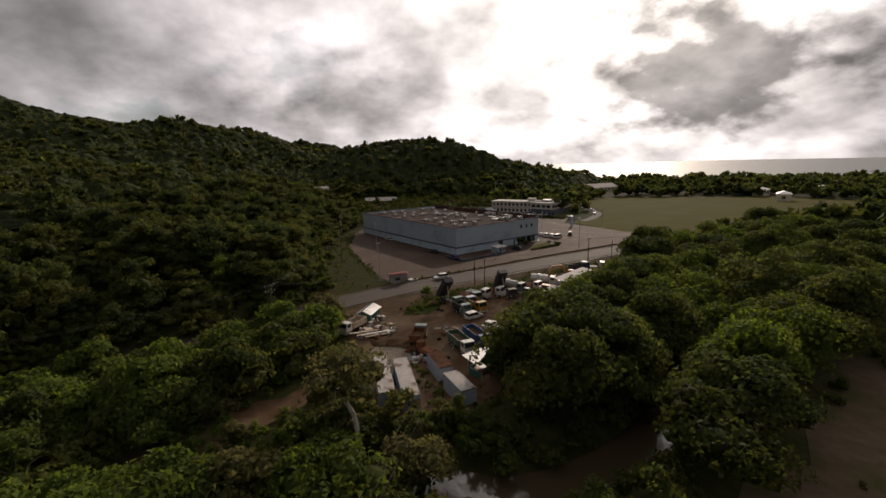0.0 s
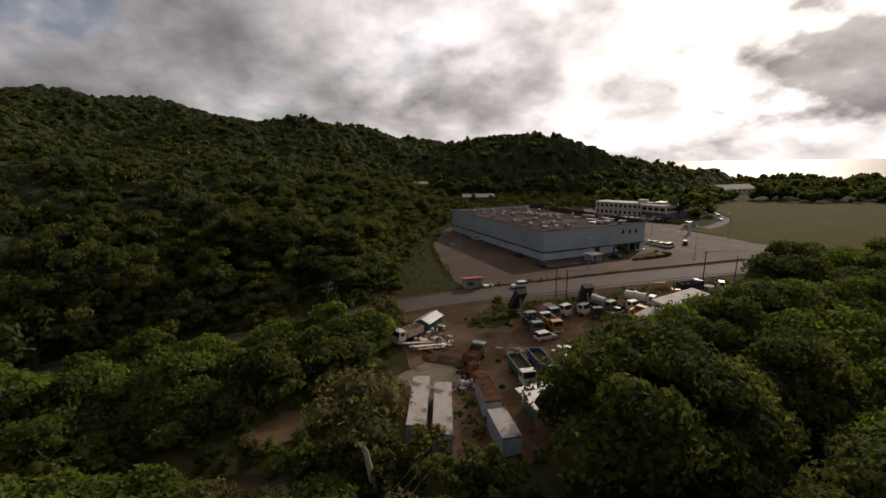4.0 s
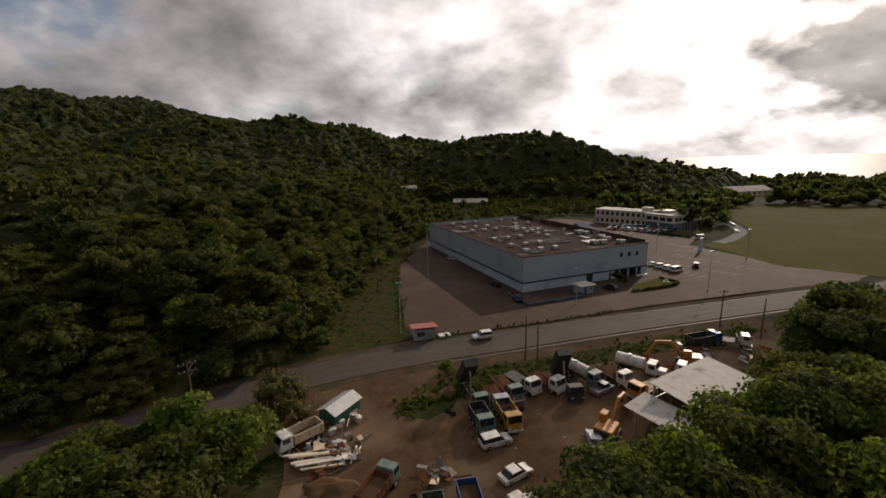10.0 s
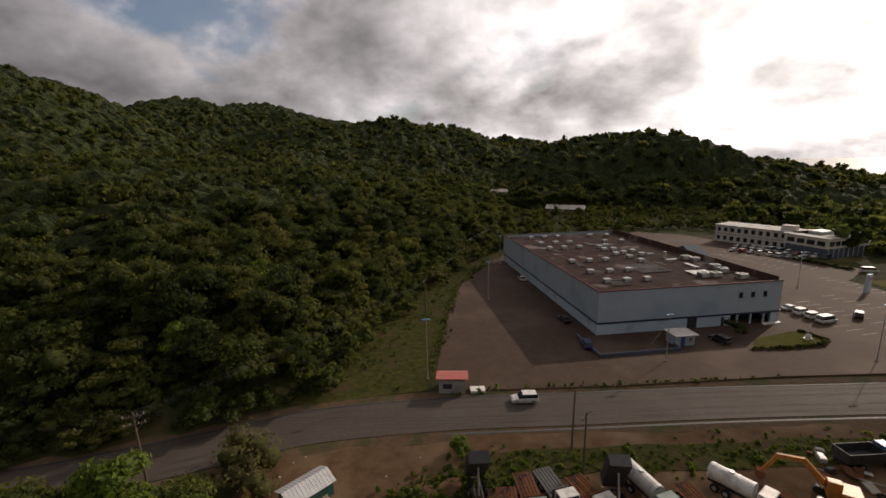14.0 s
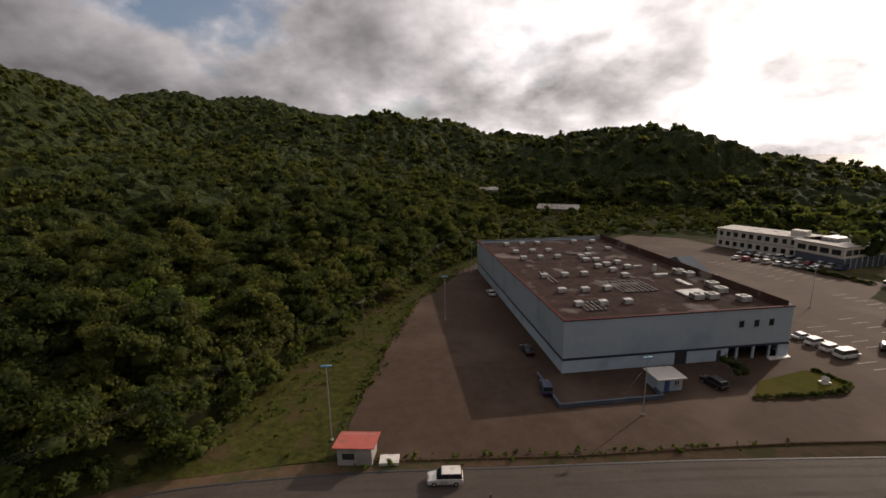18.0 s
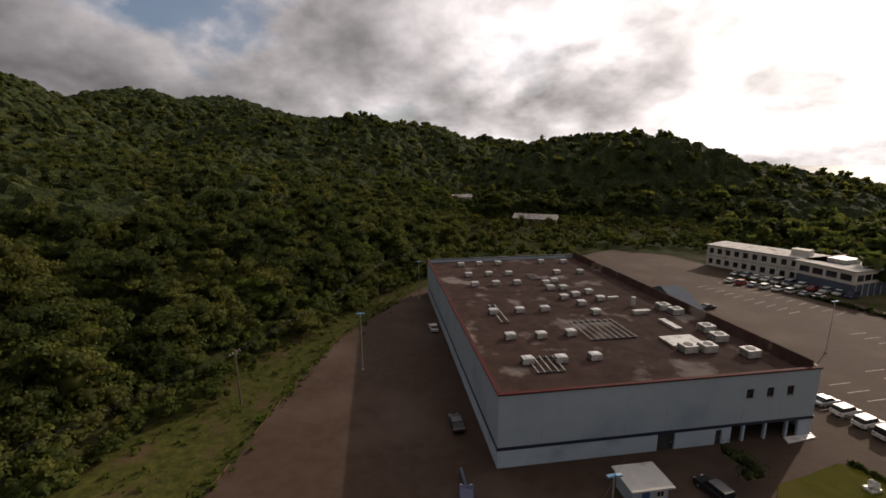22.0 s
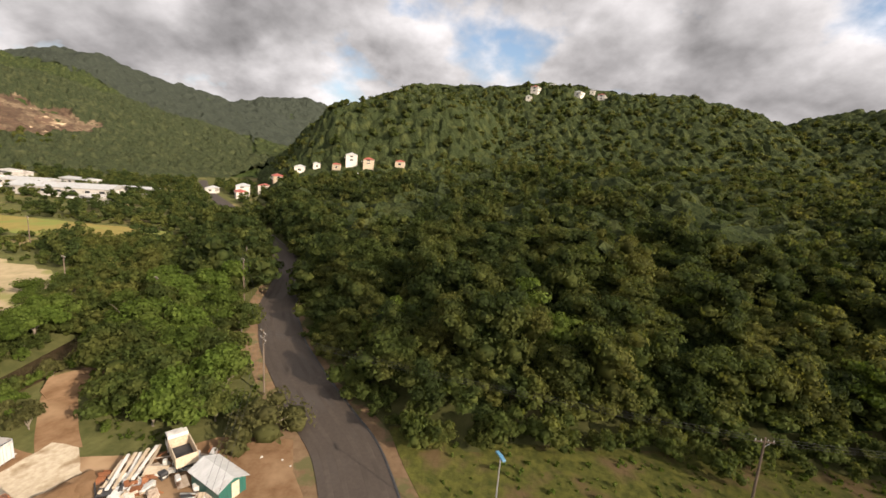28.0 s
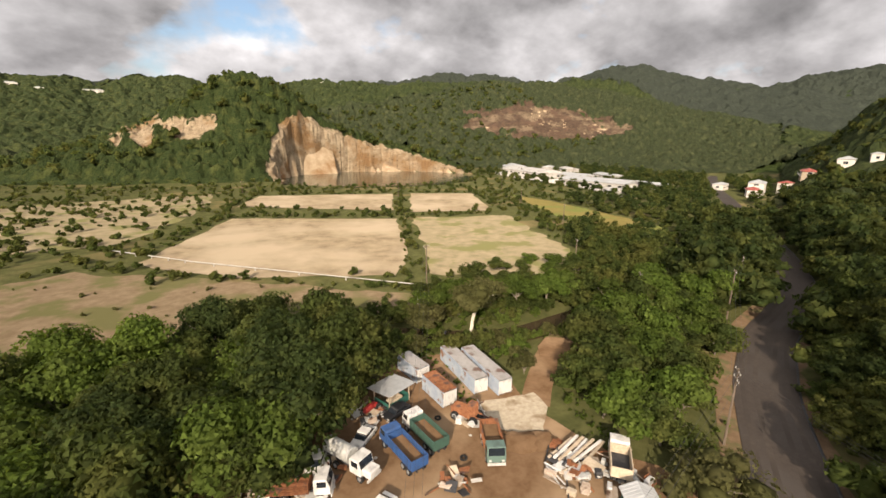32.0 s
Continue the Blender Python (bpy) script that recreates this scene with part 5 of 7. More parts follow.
    # low yard walls and kiosk at the front
    k = thing("yard_wall", "low blue-grey rendered wall before the warehouse, shadow in its dark colour", "wall", *uv(0, 0, 0), WH)
    # wall and coping take a darker blue that stands in for shadow
    for x, y, sx, sy in ((4.2, -10.5, 18, 0.25), (-4.7, -5.2, 0.25, 10.4), (13.2, -9.2, 0.25, 2.4)):
        bm = B()
        box(bm, x, y, 0.1, sx, sy, 0.6)
        part("wall_panel", bm, M["bluewall"], k)
        bm = B()
        box(bm, x, y, 0.703, sx + 0.1, sy + 0.1, 0.08)
        part("coping", bm, M["bluewall"], k)
    s = thing("kiosk", "small blue guard kiosk with a weathered flat roof", "kiosk", *uv(15.6, -6.9, 0.09), WH)
    for x, y, sx, sy in ((0, -1.6, 4.4, 0.15), (0, 1.6, 4.4, 0.15), (-2.12, 0, 0.15, 3.0), (2.12, 0, 0.15, 3.0)):
        bm = B()
        box(bm, x, y, 0, sx, sy, 2.3)
        part("wall", bm, M["wall_blue"], s)
    bm = B()
    box(bm, 0, 0, 2.303, 5.4, 4.4, 0.22, bevel=0.04)
    part("roof", bm, M["roofpale"], s, "weathered khaki flat roof slab")
    bm = B()
    box(bm, -0.6, -1.7, 0, 0.9, 0.06, 2.0)
    part("door", bm, M["blue"], s)
    window(s, 1.2, -1.7, 1.0, 1.0, 0.9, 0)
    p = patch("pavement_entrance", [uv(41.5, -1.5)[:2], uv(46.5, -1.0)[:2], uv(47.5, 6)[:2], uv(46.8, -0.2)[:2], uv(42, -0.2)[:2]], 0.26, M["white"], "white paved entrance strip", "paving", 0.0)
    # roof plant
    units = [(9, 70.5), (14.5, 70.8), (20, 70.6), (33, 70.4), (39.5, 69.6), (8.8, 59), (14.3, 59.2), (19.5, 58.8), (32.6, 58), (38.9, 57.6), (8.5, 50.2), (13.7, 50.3), (19, 50.1), (25.8, 48.8), (28.6, 50.4),
             (25.2, 44.6), (28.2, 44.2), (32.5, 40.3), (25.3, 37.4), (28.6, 38.8), (32.6, 35.2), (27.2, 33), (27.5, 27.6), (7.7, 30.8), (13.1, 30.8), (18.3, 30.8), (7.3, 18.6), (12.6, 18.2), (18, 18.4), (7.1, 9.5), (12.2, 9.2), (17.6, 9.2)]
    for u, v in units:
        air_con(u, v, 9.403)
    for u, v in ((42.2, 28), (43, 25.2), (42.4, 16.5), (41.4, 12.6), (33.3, 9.5), (36.5, 9.2), (41.6, 6.6)):
        air_con(u, v, 9.403, True)
    for u0, v0, n, ln, gap in ((20.5, 15.5, 8, 8.5, 1.15), (7.5, 6.0, 5, 5.0, 1.0), (8.0, 25.5, 2, 10, 1.2), (24, 53, 4, 5.0, 0.7)):
        r = thing("pipe_rack", "row of pale steel pipes on the warehouse roof", "pipes", *uv(u0, v0, 9.403), WH, group="pipe racks on the roof")
        for i in range(n):
            bm = B()
            rod(bm, (i * gap, 0, 0.35), (i * gap, ln, 0.35), 0.09, n=6)
            part("pipe", bm, M["acgrey"], r)
        for y in (0.3, ln - 0.3):
            bm = B()
            box(bm, (n - 1) * gap / 2, y, 0, (n - 1) * gap + 0.3, 0.15, 0.26)
            part("bearer", bm, M["dark"], r)
    for u, v, a, b, h in ((36.5, 26.5, 3.2, 0.9, 0.7), (37.6, 31, 0.7, 0.7, 1.9), (36, 36, 2.2, 0.6, 0.5), (35, 13, 5.5, 3.6, 0.35), (38, 20, 1.2, 4.5, 0.4)):
        d = thing("roof_duct", "low pale metal duct box on the roof", "duct", *uv(u, v, 9.403), WH, group="ducts on the roof")
        bm = B()
        box(bm, 0, 0, 0, a, b, h, bevel=0.04)
        part("duct", bm, M["acgrey"], d)
        bm = B()
        box(bm, 0, 0, h, a * 1.06, b * 1.08, 0.06)
        part("lid", bm, M["acgrey"], d)


build_warehouse()


def house(x, y, rz, w, d, h, wall, roof, label, storeys=1, hip=True, z=None, cols=3):
    """A dwelling: walls, hipped or gabled roof, windows with panes, door."""
    if z is None:
        z = float(land(np.array([x]), np.array([y]))[0]) + 1.0
    t = thing("house", label, "house", x, y, z, rz, group="houses of the village")
    bm = B()
    box(bm, 0, 0, -6.0, w, d, h + 6.0)
    part("wall", bm, wall, t)
    bm = B()
    o, k = 0.6, min(w, d) * 0.22
    e = [bm.verts.new((sx * (w / 2 + o), sy * (d / 2 + o), h)) for sx, sy in ((-1, -1), (1, -1), (1, 1), (-1, 1))]
    ins = (d / 2) if hip else -o
    a, b = bm.verts.new((-(w / 2 - ins), 0, h + k)), bm.verts.new((w / 2 - ins, 0, h + k))
    for f in ((e[0], e[1], b, a), (e[2], e[3], a, b), (e[1], e[2], b), (e[3], e[0], a), (e[3], e[2], e[1], e[0])):
        bm.faces.new(f)
    part("roof", bm, roof, t)
    for s in range(storeys):
        zz = 0.9 + s * h / storeys
        for i in range(cols):
            xx = -w / 2 + w * (i + 0.5) / cols
            for sy in (-1, 1):
                window(t, xx, sy * (d / 2 + 0.02), zz, w / cols * 0.5, h / storeys * 0.45, 0 if sy < 0 else 180)
        for sx in (-1, 1):
            window(t, sx * (w / 2 + 0.02), 0, zz, d * 0.3, h / storeys * 0.45, 90 * sx)
    bm = B()
    box(bm, w * 0.2, -d / 2 - 0.03, 0, 1.0, 0.1, 2.0)
    part("door", bm, M["dark"], t)
    if storeys > 1:
        bm = B()
        box(bm, 0, -d / 2 - 0.8, h / storeys - 0.2, w * 0.9, 1.5, 0.2)
        bl = part("balcony", bm, M["concrete"], t)
        bm = B()
        box(bm, 0, -d / 2 - 1.5, h / storeys, w * 0.9, 0.08, 0.9)
        part("balustrade", bm, M["white"], bl)
    return t


def build_office():
    o = thing("office_building", "two-storey cream office block with dark windows", "office building", 70.6, 127.4, 0, math.degrees(math.atan2(-31.3, 29.7)))
    L, D, H = 40.0, 13.0, 7.6
    cols = 14
    holes = [(L * (i + 0.25) / cols, L * (i + 0.8) / cols, z, z + 1.9) for i in range(cols) for z in (1.0, 4.9)]
    bm = B()
    holed(bm, L, H, holes, 0.4)
    part("wall", bm, M["offwhite"], o)
    for x0, x1, z0, z1 in holes:
        window(o, (x0 + x1) / 2, 0.2, z0, x1 - x0 - 0.01, z1 - z0 - 0.01, 0, M["dark"])
    for x, y, sx, sy in ((L / 2, D - 0.2, L, 0.4), (0.2, D / 2, 0.4, D - 0.82), (L - 0.2, D / 2, 0.4, D - 0.82)):
        bm = B()
        box(bm, x, y, 0, sx, sy, H)
        part("wall", bm, M["offwhite"], o)
    bm = B()
    box(bm, L / 2, D / 2, H + 0.003, L + 0.8, D + 0.8, 0.35, bevel=0.04)
    part("roof", bm, M["roofpale"], o, "pale flat roof with a rim")
    bm = B()
    box(bm, L / 2, -0.08, 3.7, L, 0.16, 0.35)
    part("ledge", bm, M["concrete"], o)
    for i in range(8):
        bm = B()
        box(bm, 0.8 + i * 5.45, -0.2, 0, 0.4, 0.4, H)
        part("pilaster", bm, M["white"], o)
    bm = B()
    box(bm, 27, 6, H + 0.36, 5, 4, 2.0)
    part("roof_house", bm, M["offwhite"], o)
    e = thing("office_wing", "office end wing with a blue glazed ground floor and railed roof", "office building", 95.4, 90, 0, math.degrees(math.atan2(13, 24)))
    bm = B()
    box(bm, 12, 8, 3.8, 24, 16, 3.8)
    part("wall", bm, M["offwhite"], e)
    bm = B()
    box(bm, 11, 7.6, 0, 22, 15, 3.79)
    part("glazing", bm, M["bluewall"], e, "blue glazed ground floor")
    for i in range(7):
        window(e, 2.4 + i * 3.2, -0.03, 4.8, 2.6, 1.8, 0, M["dark"])
    for i in range(4):
        window(e, -0.03, 2.2 + i * 3.7, 4.8, 2.8, 1.8, -90, M["dark"])
    for i in range(8):
        bm = B()
        box(bm, 1 + i * 2.8, -0.1, 0, 0.18, 0.2, 3.78)
        part("mullion", bm, M["white"], e)
    bm = B()
    box(bm, 12, 8, 7.603, 25, 17, 0.35, bevel=0.04)
    part("roof", bm, M["roofpale"], e)
    bm = B()
    for i in range(7):
        rod(bm, (0.4 + i * 3.9, 0.2, 7.95), (0.4 + i * 3.9, 0.2, 9.0), 0.05, n=5)
    rod(bm, (0.4, 0.2, 9.0), (23.8, 0.2, 9.0), 0.05, n=5)
    part("railing", bm, M["white"], e)
    bm = B()
    box(bm, 10, 9, 7.95, 7, 5, 1.3)
    part("roof_house", bm, M["white"], e)
    s = thing("sign_tower", "tall pale blue sign pylon in the car park", "sign", 80.5, 45, 0.09, 40)
    bm = B()
    box(bm, 0, 0, 0, 2.4, 0.8, 5.4, bevel=0.05)
    part("pylon", bm, M["wall_light"], s)
    bm = B()
    box(bm, 0, -0.43, 3.4, 2.0, 0.06, 1.5)
    part("sign_face", bm, M["white"], s)
    for x in (-0.5, 0.5):
        bm = B()
        rod(bm, (x, -0.5, 4.2), (x, -0.46, 4.2), 0.35, n=12)
        part("emblem", bm, M["red"], s)


build_office()


def build_far_buildings():
    r = random.Random(4)
    W, R, T = M["offwhite"], M["redroof"], M["tin"]
    for i, (az, d, rz, w, dp, h, st, mt, rf) in enumerate(((-114.6, 405, 20, 17, 10, 7.5, 3, W, T), (-117.9, 420, 10, 12, 8, 3.6, 1, W, T), (-110.6, 420, 25, 18, 9, 5, 2, M["plank"], R), (-108, 408, 15, 16, 9, 4.2, 1, W, T),
                                                        (-101.6, 396, 10, 15, 10, 6, 2, W, T), (-99.4, 388, 5, 12, 9, 4.6, 2, M["plank"], R), (-95.3, 386, 0, 9, 8, 4, 1, M["plank"], R), (-114.9, 380, 30, 14, 8, 4.5, 1, W, R),
                                                        (-100.6, 360, 0, 11, 8, 4, 1, W, T), (-106, 400, 20, 9, 6, 4, 1, W, T), (-112.2, 415, 0, 10, 7, 4, 1, W, R), (-103.5, 385, 10, 9, 7, 4, 1, M["plank"], R),
                                                        (-78.4, 610, -30, 17, 10, 7, 2, W, R), (-73.1, 615, -40, 14, 9, 5, 1, W, T), (-70.4, 625, -30, 16, 9, 6, 2, W, R), (-76.3, 640, -35, 13, 8, 5.5, 2, W, T), (-71.6, 645, -20, 12, 7, 5, 1, W, T), (-79.2, 590, -20, 9, 7, 4, 1, W, T),
                                                        (-158.5, 960, 0, 13, 10, 6, 1, W, T), (-161, 950, 10, 11, 9, 5, 1, W, R), (-163.5, 955, 0, 13, 9, 5, 1, W, T), (-165.2, 950, 0, 11, 9, 5, 1, W, T), (166, 1180, 0, 26, 12, 8, 2, W, T), (172, 1180, 0, 34, 12, 7, 2, W, T), (168, 1160, 0, 16, 10, 6, 1, W, T))):
        house(-3.7 + d * math.sin(radians(az)), -33 + d * math.cos(radians(az)), rz, w, dp, h, mt, rf, ("cream", "pale", "white-walled")[i % 3] + " hillside house with a " + ("rust-red" if rf is R else "grey") + " roof", st, cols=2 if w < 12 else 3)
    # works by the quarry: long sheds with pale roofs
    for i, (x, y, rz, w, d, h) in enumerate(((-296, -286, 100, 60, 24, 8), (-318, -396, 82, 74, 30, 9), (-352, -466, 60, 46, 26, 8), (-372, -540, 50, 34, 18, 9), (-420, -500, 30, 30, 16, 7), (-330, -345, 96, 34, 18, 7), (-440, -560, 20, 26, 16, 10), (-262, -240, 60, 20, 12, 6), (-330, -262, 90, 24, 12, 6), (-362, -330, 70, 34, 15, 7), (-388, -410, 60, 30, 15, 8), (-400, -455, 40, 34, 14, 7), (-410, -590, 35, 28, 14, 8))):
        t = thing("works_shed", "long pale metal-roofed industrial shed", "shed", x, y, 0, rz, group="sheds of the works")
        h *= 0.7
        bm = B()
        box(bm, 0, 0, -1, w, d, h + 1)
        part("wall", bm, M["concrete"], t)
        bm = B()
        prism(bm, [(-d / 2 - 0.6, h), (0, h + d * 0.1), (d / 2 + 0.6, h), (d / 2 + 0.6, h - 0.25), (-d / 2 - 0.6, h - 0.25)], -w / 2 - 0.6, w / 2 + 0.6)
        bm.transform(pose(0, 0, 0.26, 0, 0, 90))
        part("roof", bm, M["roofpale"] if i % 3 == 1 else M["tin"], t)
        n = int(w / 8)
        for j in range(n):
            bm = B()
            box(bm, -w / 2 + (j + 0.5) * w / n, d / 2 + 0.02, 0, 4.2, 0.1, 4.2)
            part("bay_door", bm, M["wall_blue"] if j % 2 else M["dark"], t)
            bm = B()
            box(bm, -w / 2 + (j + 0.5) * w / n, -d / 2 - 0.02, h * 0.5, 3.0, 0.1, 1.4)
            part("window", bm, M["glass"], t)
    patch("pavement_works", [(-276, -250), (-286, -330), (-300, -450), (-340, -580), (-470, -640), (-520, -560), (-420, -420), (-350, -270)], 0.12, M["concrete"], "pale dusty ground of the works", "ground", 4.0)
    r2 = random.Random(9)
    for i in range(16):
        x, y = r2.uniform(-480, -360), r2.uniform(-600, -500)
        t = thing("stock_pile", "heap of pale quarried stone", "stone heap", x, y, 0, 0, group="heaps at the works")
        bm = B()
        s = r2.uniform(5, 13)
        bmesh.ops.create_cone(bm, cap_ends=True, segments=11, radius1=s, radius2=s * 0.12, depth=s * 0.62, matrix=pose(0, 0, s * 0.3))
        for v in bm.verts:
            v.co += Vector(noise.noise_vector(v.co * 0.4 + Vector((i, 0, 0)))) * s * 0.16
        part("mound", bm, M["sand"], t)
    # buildings at the valley head
    for x, y, rz, w, d, h, lab in ((-44, 246, 10, 17, 8, 6.5, "pale two-storey house among hillside trees"), (8, 226, -10, 26, 12, 3.2, "low grey-roofed building below the hill")):
        house(x, y, rz, w, d, h, M["concrete"] if h > 6 else M["verge"], M["controof"], lab, 2 if h > 6 else 1, False, cols=5)
    house(255, 258, 12, 46, 18, 3.4, M["offwhite"], M["controof"], "large pale-roofed hall near the shore", 1, False, cols=8)
    for x, y in ((330, 130), (360, 180), (300, 90), (390, 120), (230, 250), (330, 260)):
        house(x, y, r.uniform(0, 90), 14, 9, 4.5, M["offwhite"], M["tin"], "small pale house among shore trees", 1, True)


build_far_buildings()


# ---------------------------------------------------------------- vehicles


def wheel(parent, x, y, r, w):
    bm = B()
    rod(bm, (x, y - w / 2, r), (x, y + w / 2, r), r, n=14)
    t = part("wheel", bm, M["rubber"], parent)
    bm = B()
    s = 1 if y > 0 else -1
    rod(bm, (x, y + s * w * 0.4, r), (x, y + s * (w / 2 + 0.02), r), r * 0.55, n=10)
    part("rim", bm, M["steel"], t)


def car(x, y, rz, mat, label, kind="sedan", group="parked cars", z=0.1):
    t = thing("car", label, "car", x, y, z, rz, group=group)
    L, W = (4.4, 1.76) if kind != "van" else (4.8, 1.9)
    H = {"sedan": 1.42, "suv": 1.7, "van": 1.95, "pickup": 1.72}[kind]
    belt = 0.88 if kind == "sedan" else 1.0
    bm = B()
    prism(bm, [(-L / 2, 0.35), (-L / 2, belt - 0.08), (-L / 2 + 0.12, belt), (L / 2 - 1.15, belt), (L / 2 - 0.15, belt - 0.18), (L / 2, belt - 0.35), (L / 2, 0.35), (L / 2 - 0.2, 0.25), (-L / 2 + 0.2, 0.25)], -W / 2, W / 2)
    bmesh.ops.bevel(bm, geom=list(bm.edges), offset=0.05, segments=1, affect="EDGES")
    part("body", bm, mat, t)
    a, b, c, d = {"sedan": (-1.65, -1.0, 0.35, 1.1), "suv": (-2.1, -1.9, 0.4, 1.05), "van": (-2.3, -2.2, 1.0, 1.7), "pickup": (-0.45, -0.35, 0.75, 1.3)}[kind]
    bm = B()
    prism(bm, [(a, belt - 0.02), (b, H - 0.07), (c, H - 0.07), (d, belt - 0.02)], -W / 2 + 0.12, W / 2 - 0.12)
    part("cabin", bm, M["dark"], t)
    w = W / 2 - 0.14
    for nm, (x0, z0), (x1, z1) in (("windscreen", (d, belt), (c, H - 0.09)), ("rear_window", (a, belt), (b, H - 0.09))):
        o = 0.012 if nm == "windscreen" else -0.012
        bm = B()
        prism(bm, [(x0, z0), (x0 + o, z0 + 0.01), (x1 + o, z1), (x1, z1)], -w, w)
        part(nm, bm, M["glass"], t)
    for s in (-1, 1):
        bm = B()
        prism(bm, [(a + 0.06, belt), (b + 0.04, H - 0.1), (c - 0.04, H - 0.1), (d - 0.08, belt)], s * (W / 2 - 0.12), s * (W / 2 - 0.1))
        part("side_window", bm, M["glass"], t)
    bm = B()
    prism(bm, [(b - 0.05, H - 0.09), (b, H - 0.02), (c - 0.05, H), (c + 0.05, H - 0.09)], -W / 2 + 0.14, W / 2 - 0.14)
    part("roof", bm, mat, t)
    for s in (-1, 1):
        bm = B()
        box(bm, (b + c) / 2, s * (W / 2 - 0.14), belt, 0.1, 0.06, H - belt - 0.06)
        part("pillar", bm, mat, t)
        bm = B()
        box(bm, L / 2 - 0.06, s * (W / 2 - 0.3), belt - 0.34, 0.12, 0.34, 0.14)
        part("headlight", bm, M["white"], t)
        bm = B()
        box(bm, -L / 2 + 0.02, s * (W / 2 - 0.25), belt - 0.3, 0.08, 0.26, 0.18)
        part("tail_light", bm, M["red"], t)
        for px in (-L * 0.3, L * 0.31):
            wheel(t, px, s * (W / 2 - 0.08), 0.32, 0.2)
    if kind == "pickup":
        bm = B()
        box(bm, -1.35, 0, belt + 0.003, 1.5, W - 0.35, 0.03)
        part("load_bed", bm, M["dark"], t)
    return t


def truck(x, y, rz, cab, bed, label, kind="dump", raised=0.0, load=True, length=7.6, z=0.1, nose=False):
    """A lorry that faces +x: chassis, cab with windscreen, and a dump body, a tank, a flat deck or a box."""
    t = thing("truck", label, "truck", x, y, z, rz, group="trucks in the yard")
    L = length
    bm = B()
    for s in (-1, 1):
        box(bm, 0, s * 0.45, 0.75, L, 0.16, 0.26)
    for i in range(5):
        box(bm, -L / 2 + 0.3 + i * (L - 0.6) / 4, 0, 0.78, 0.14, 0.74, 0.2)
    part("chassis", bm, M["dark"], t)
    cx = L / 2 - (1.9 if nose else 0.95)
    bm = B()
    prism(bm, [(-0.9, 0.0), (-0.9, 1.75), (-0.8, 1.9), (0.55, 1.9), (0.9, 0.95), (0.95, 0.0)], -1.15, 1.15)
    bmesh.ops.bevel(bm, geom=list(bm.edges), offset=0.06, segments=1, affect="EDGES")
    bm.transform(pose(cx, 0, 0.85))
    c = part("cab", bm, cab, t)
    bm = B()
    prism(bm, [(0.93, 0.98), (0.62, 1.8), (0.58, 1.8), (0.86, 0.98)], -1.0, 1.0)
    bm.transform(pose(cx, 0, 0.85))
    part("windscreen", bm, M["glass"], c)
    for s in (-1, 1):
        bm = B()
        box(bm, cx, s * 1.16, 1.85, 1.0, 0.04, 0.7)
        part("side_window", bm, M["glass"], c)
        bm = B()
        box(bm, cx + 0.95 + (1.25 if nose else 0), s * 0.8, 1.05, 0.08, 0.3, 0.2)
        part("headlight", bm, M["white"], t)
    if nose:
        bm = B()
        box(bm, cx + 1.55, 0, 0.85, 1.35, 1.7, 1.0, bevel=0.12)
        part("bonnet", bm, cab, t)
    bm = B()
    box(bm, L / 2 + 0.05, 0, 0.55, 0.16, 2.2, 0.3)
    part("bumper", bm, M["white"] if not raised else M["dark"], t)
    xs = [L / 2 - 1.2, -L / 2 + 1.0, -L / 2 + 2.2]
    for px in xs:
        for s in (-1, 1):
            wheel(t, px, s * 0.98, 0.5, 0.32)
    bl, x1 = L - (3.1 if nose else 2.15), -L / 2 - 0.2
    if kind == "dump":
        tip = Matrix.Translation((x1 + 0.3, 0, 1.1)) @ pose(0, 0, 0, 0, -raised, 0)
        bm = B()
        box(bm, bl / 2, 0, 0, bl, 2.3, 0.12)
        bm.transform(tip)
        body = part("dump_body", bm, bed, t)
        for a, b_, sx, sy in ((bl / 2, 1.16, bl, 0.1), (bl / 2, -1.16, bl, 0.1), (bl - 0.05, 0, 0.1, 2.2), (0.05, 0, 0.1, 2.2)):
            bm = B()
            box(bm, a, b_, 0.12, sx, sy, 1.25)
            bm.transform(tip)
            part("side_board", bm, bed, body)
        for i in range(5):
            for s in (-1, 1):
                bm = B()
                box(bm, bl * (i + 0.5) / 5, s * 1.24, 0.1, 0.12, 0.07, 1.2)
                bm.transform(tip)
                part("rib", bm, bed, body)
        bm = B()
        box(bm, bl / 2, 0, 0.122, bl - 0.3, 2.15, 0.1 if not load else 0.5, bevel=0.05)
        bm.transform(tip)
        part("load" if load else "liner", bm, M["dirt"] if load else M["dark"], body, "dirt and scrap load" if load else "")
        if raised:
            bm = B()
            rod(bm, (x1 + bl * 0.55, 0, 0.9), tip @ Vector((bl * 0.7, 0, 0)), 0.12, n=8)
            part("ram", bm, M["steel"], t)
    elif kind == "tank":
        bm = B()
        rod(bm, (x1 + 0.2, 0, 2.0), (x1 + bl, 0, 2.0), 1.0, n=18)
        tk = part("tank", bm, bed, t, smooth=False)
        for i in range(4):
            bm = B()
            rod(bm, (x1 + 0.5 + i * (bl - 0.8) / 3, 0, 2.0), (x1 + 0.6 + i * (bl - 0.8) / 3, 0, 2.0), 1.03, n=18)
            part("band", bm, M["steel"], tk)
        bm = B()
        rod(bm, (x1 + bl * 0.5, 0, 2.9), (x1 + bl * 0.5, 0, 3.15), 0.3, n=10)
        part("hatch", bm, M["steel"], tk)
    elif kind == "box":
        bm = B()
        box(bm, x1 + bl / 2, 0, 1.1, bl, 2.35, 2.3, bevel=0.05)
        part("cargo_box", bm, bed, t)
        bm = B()
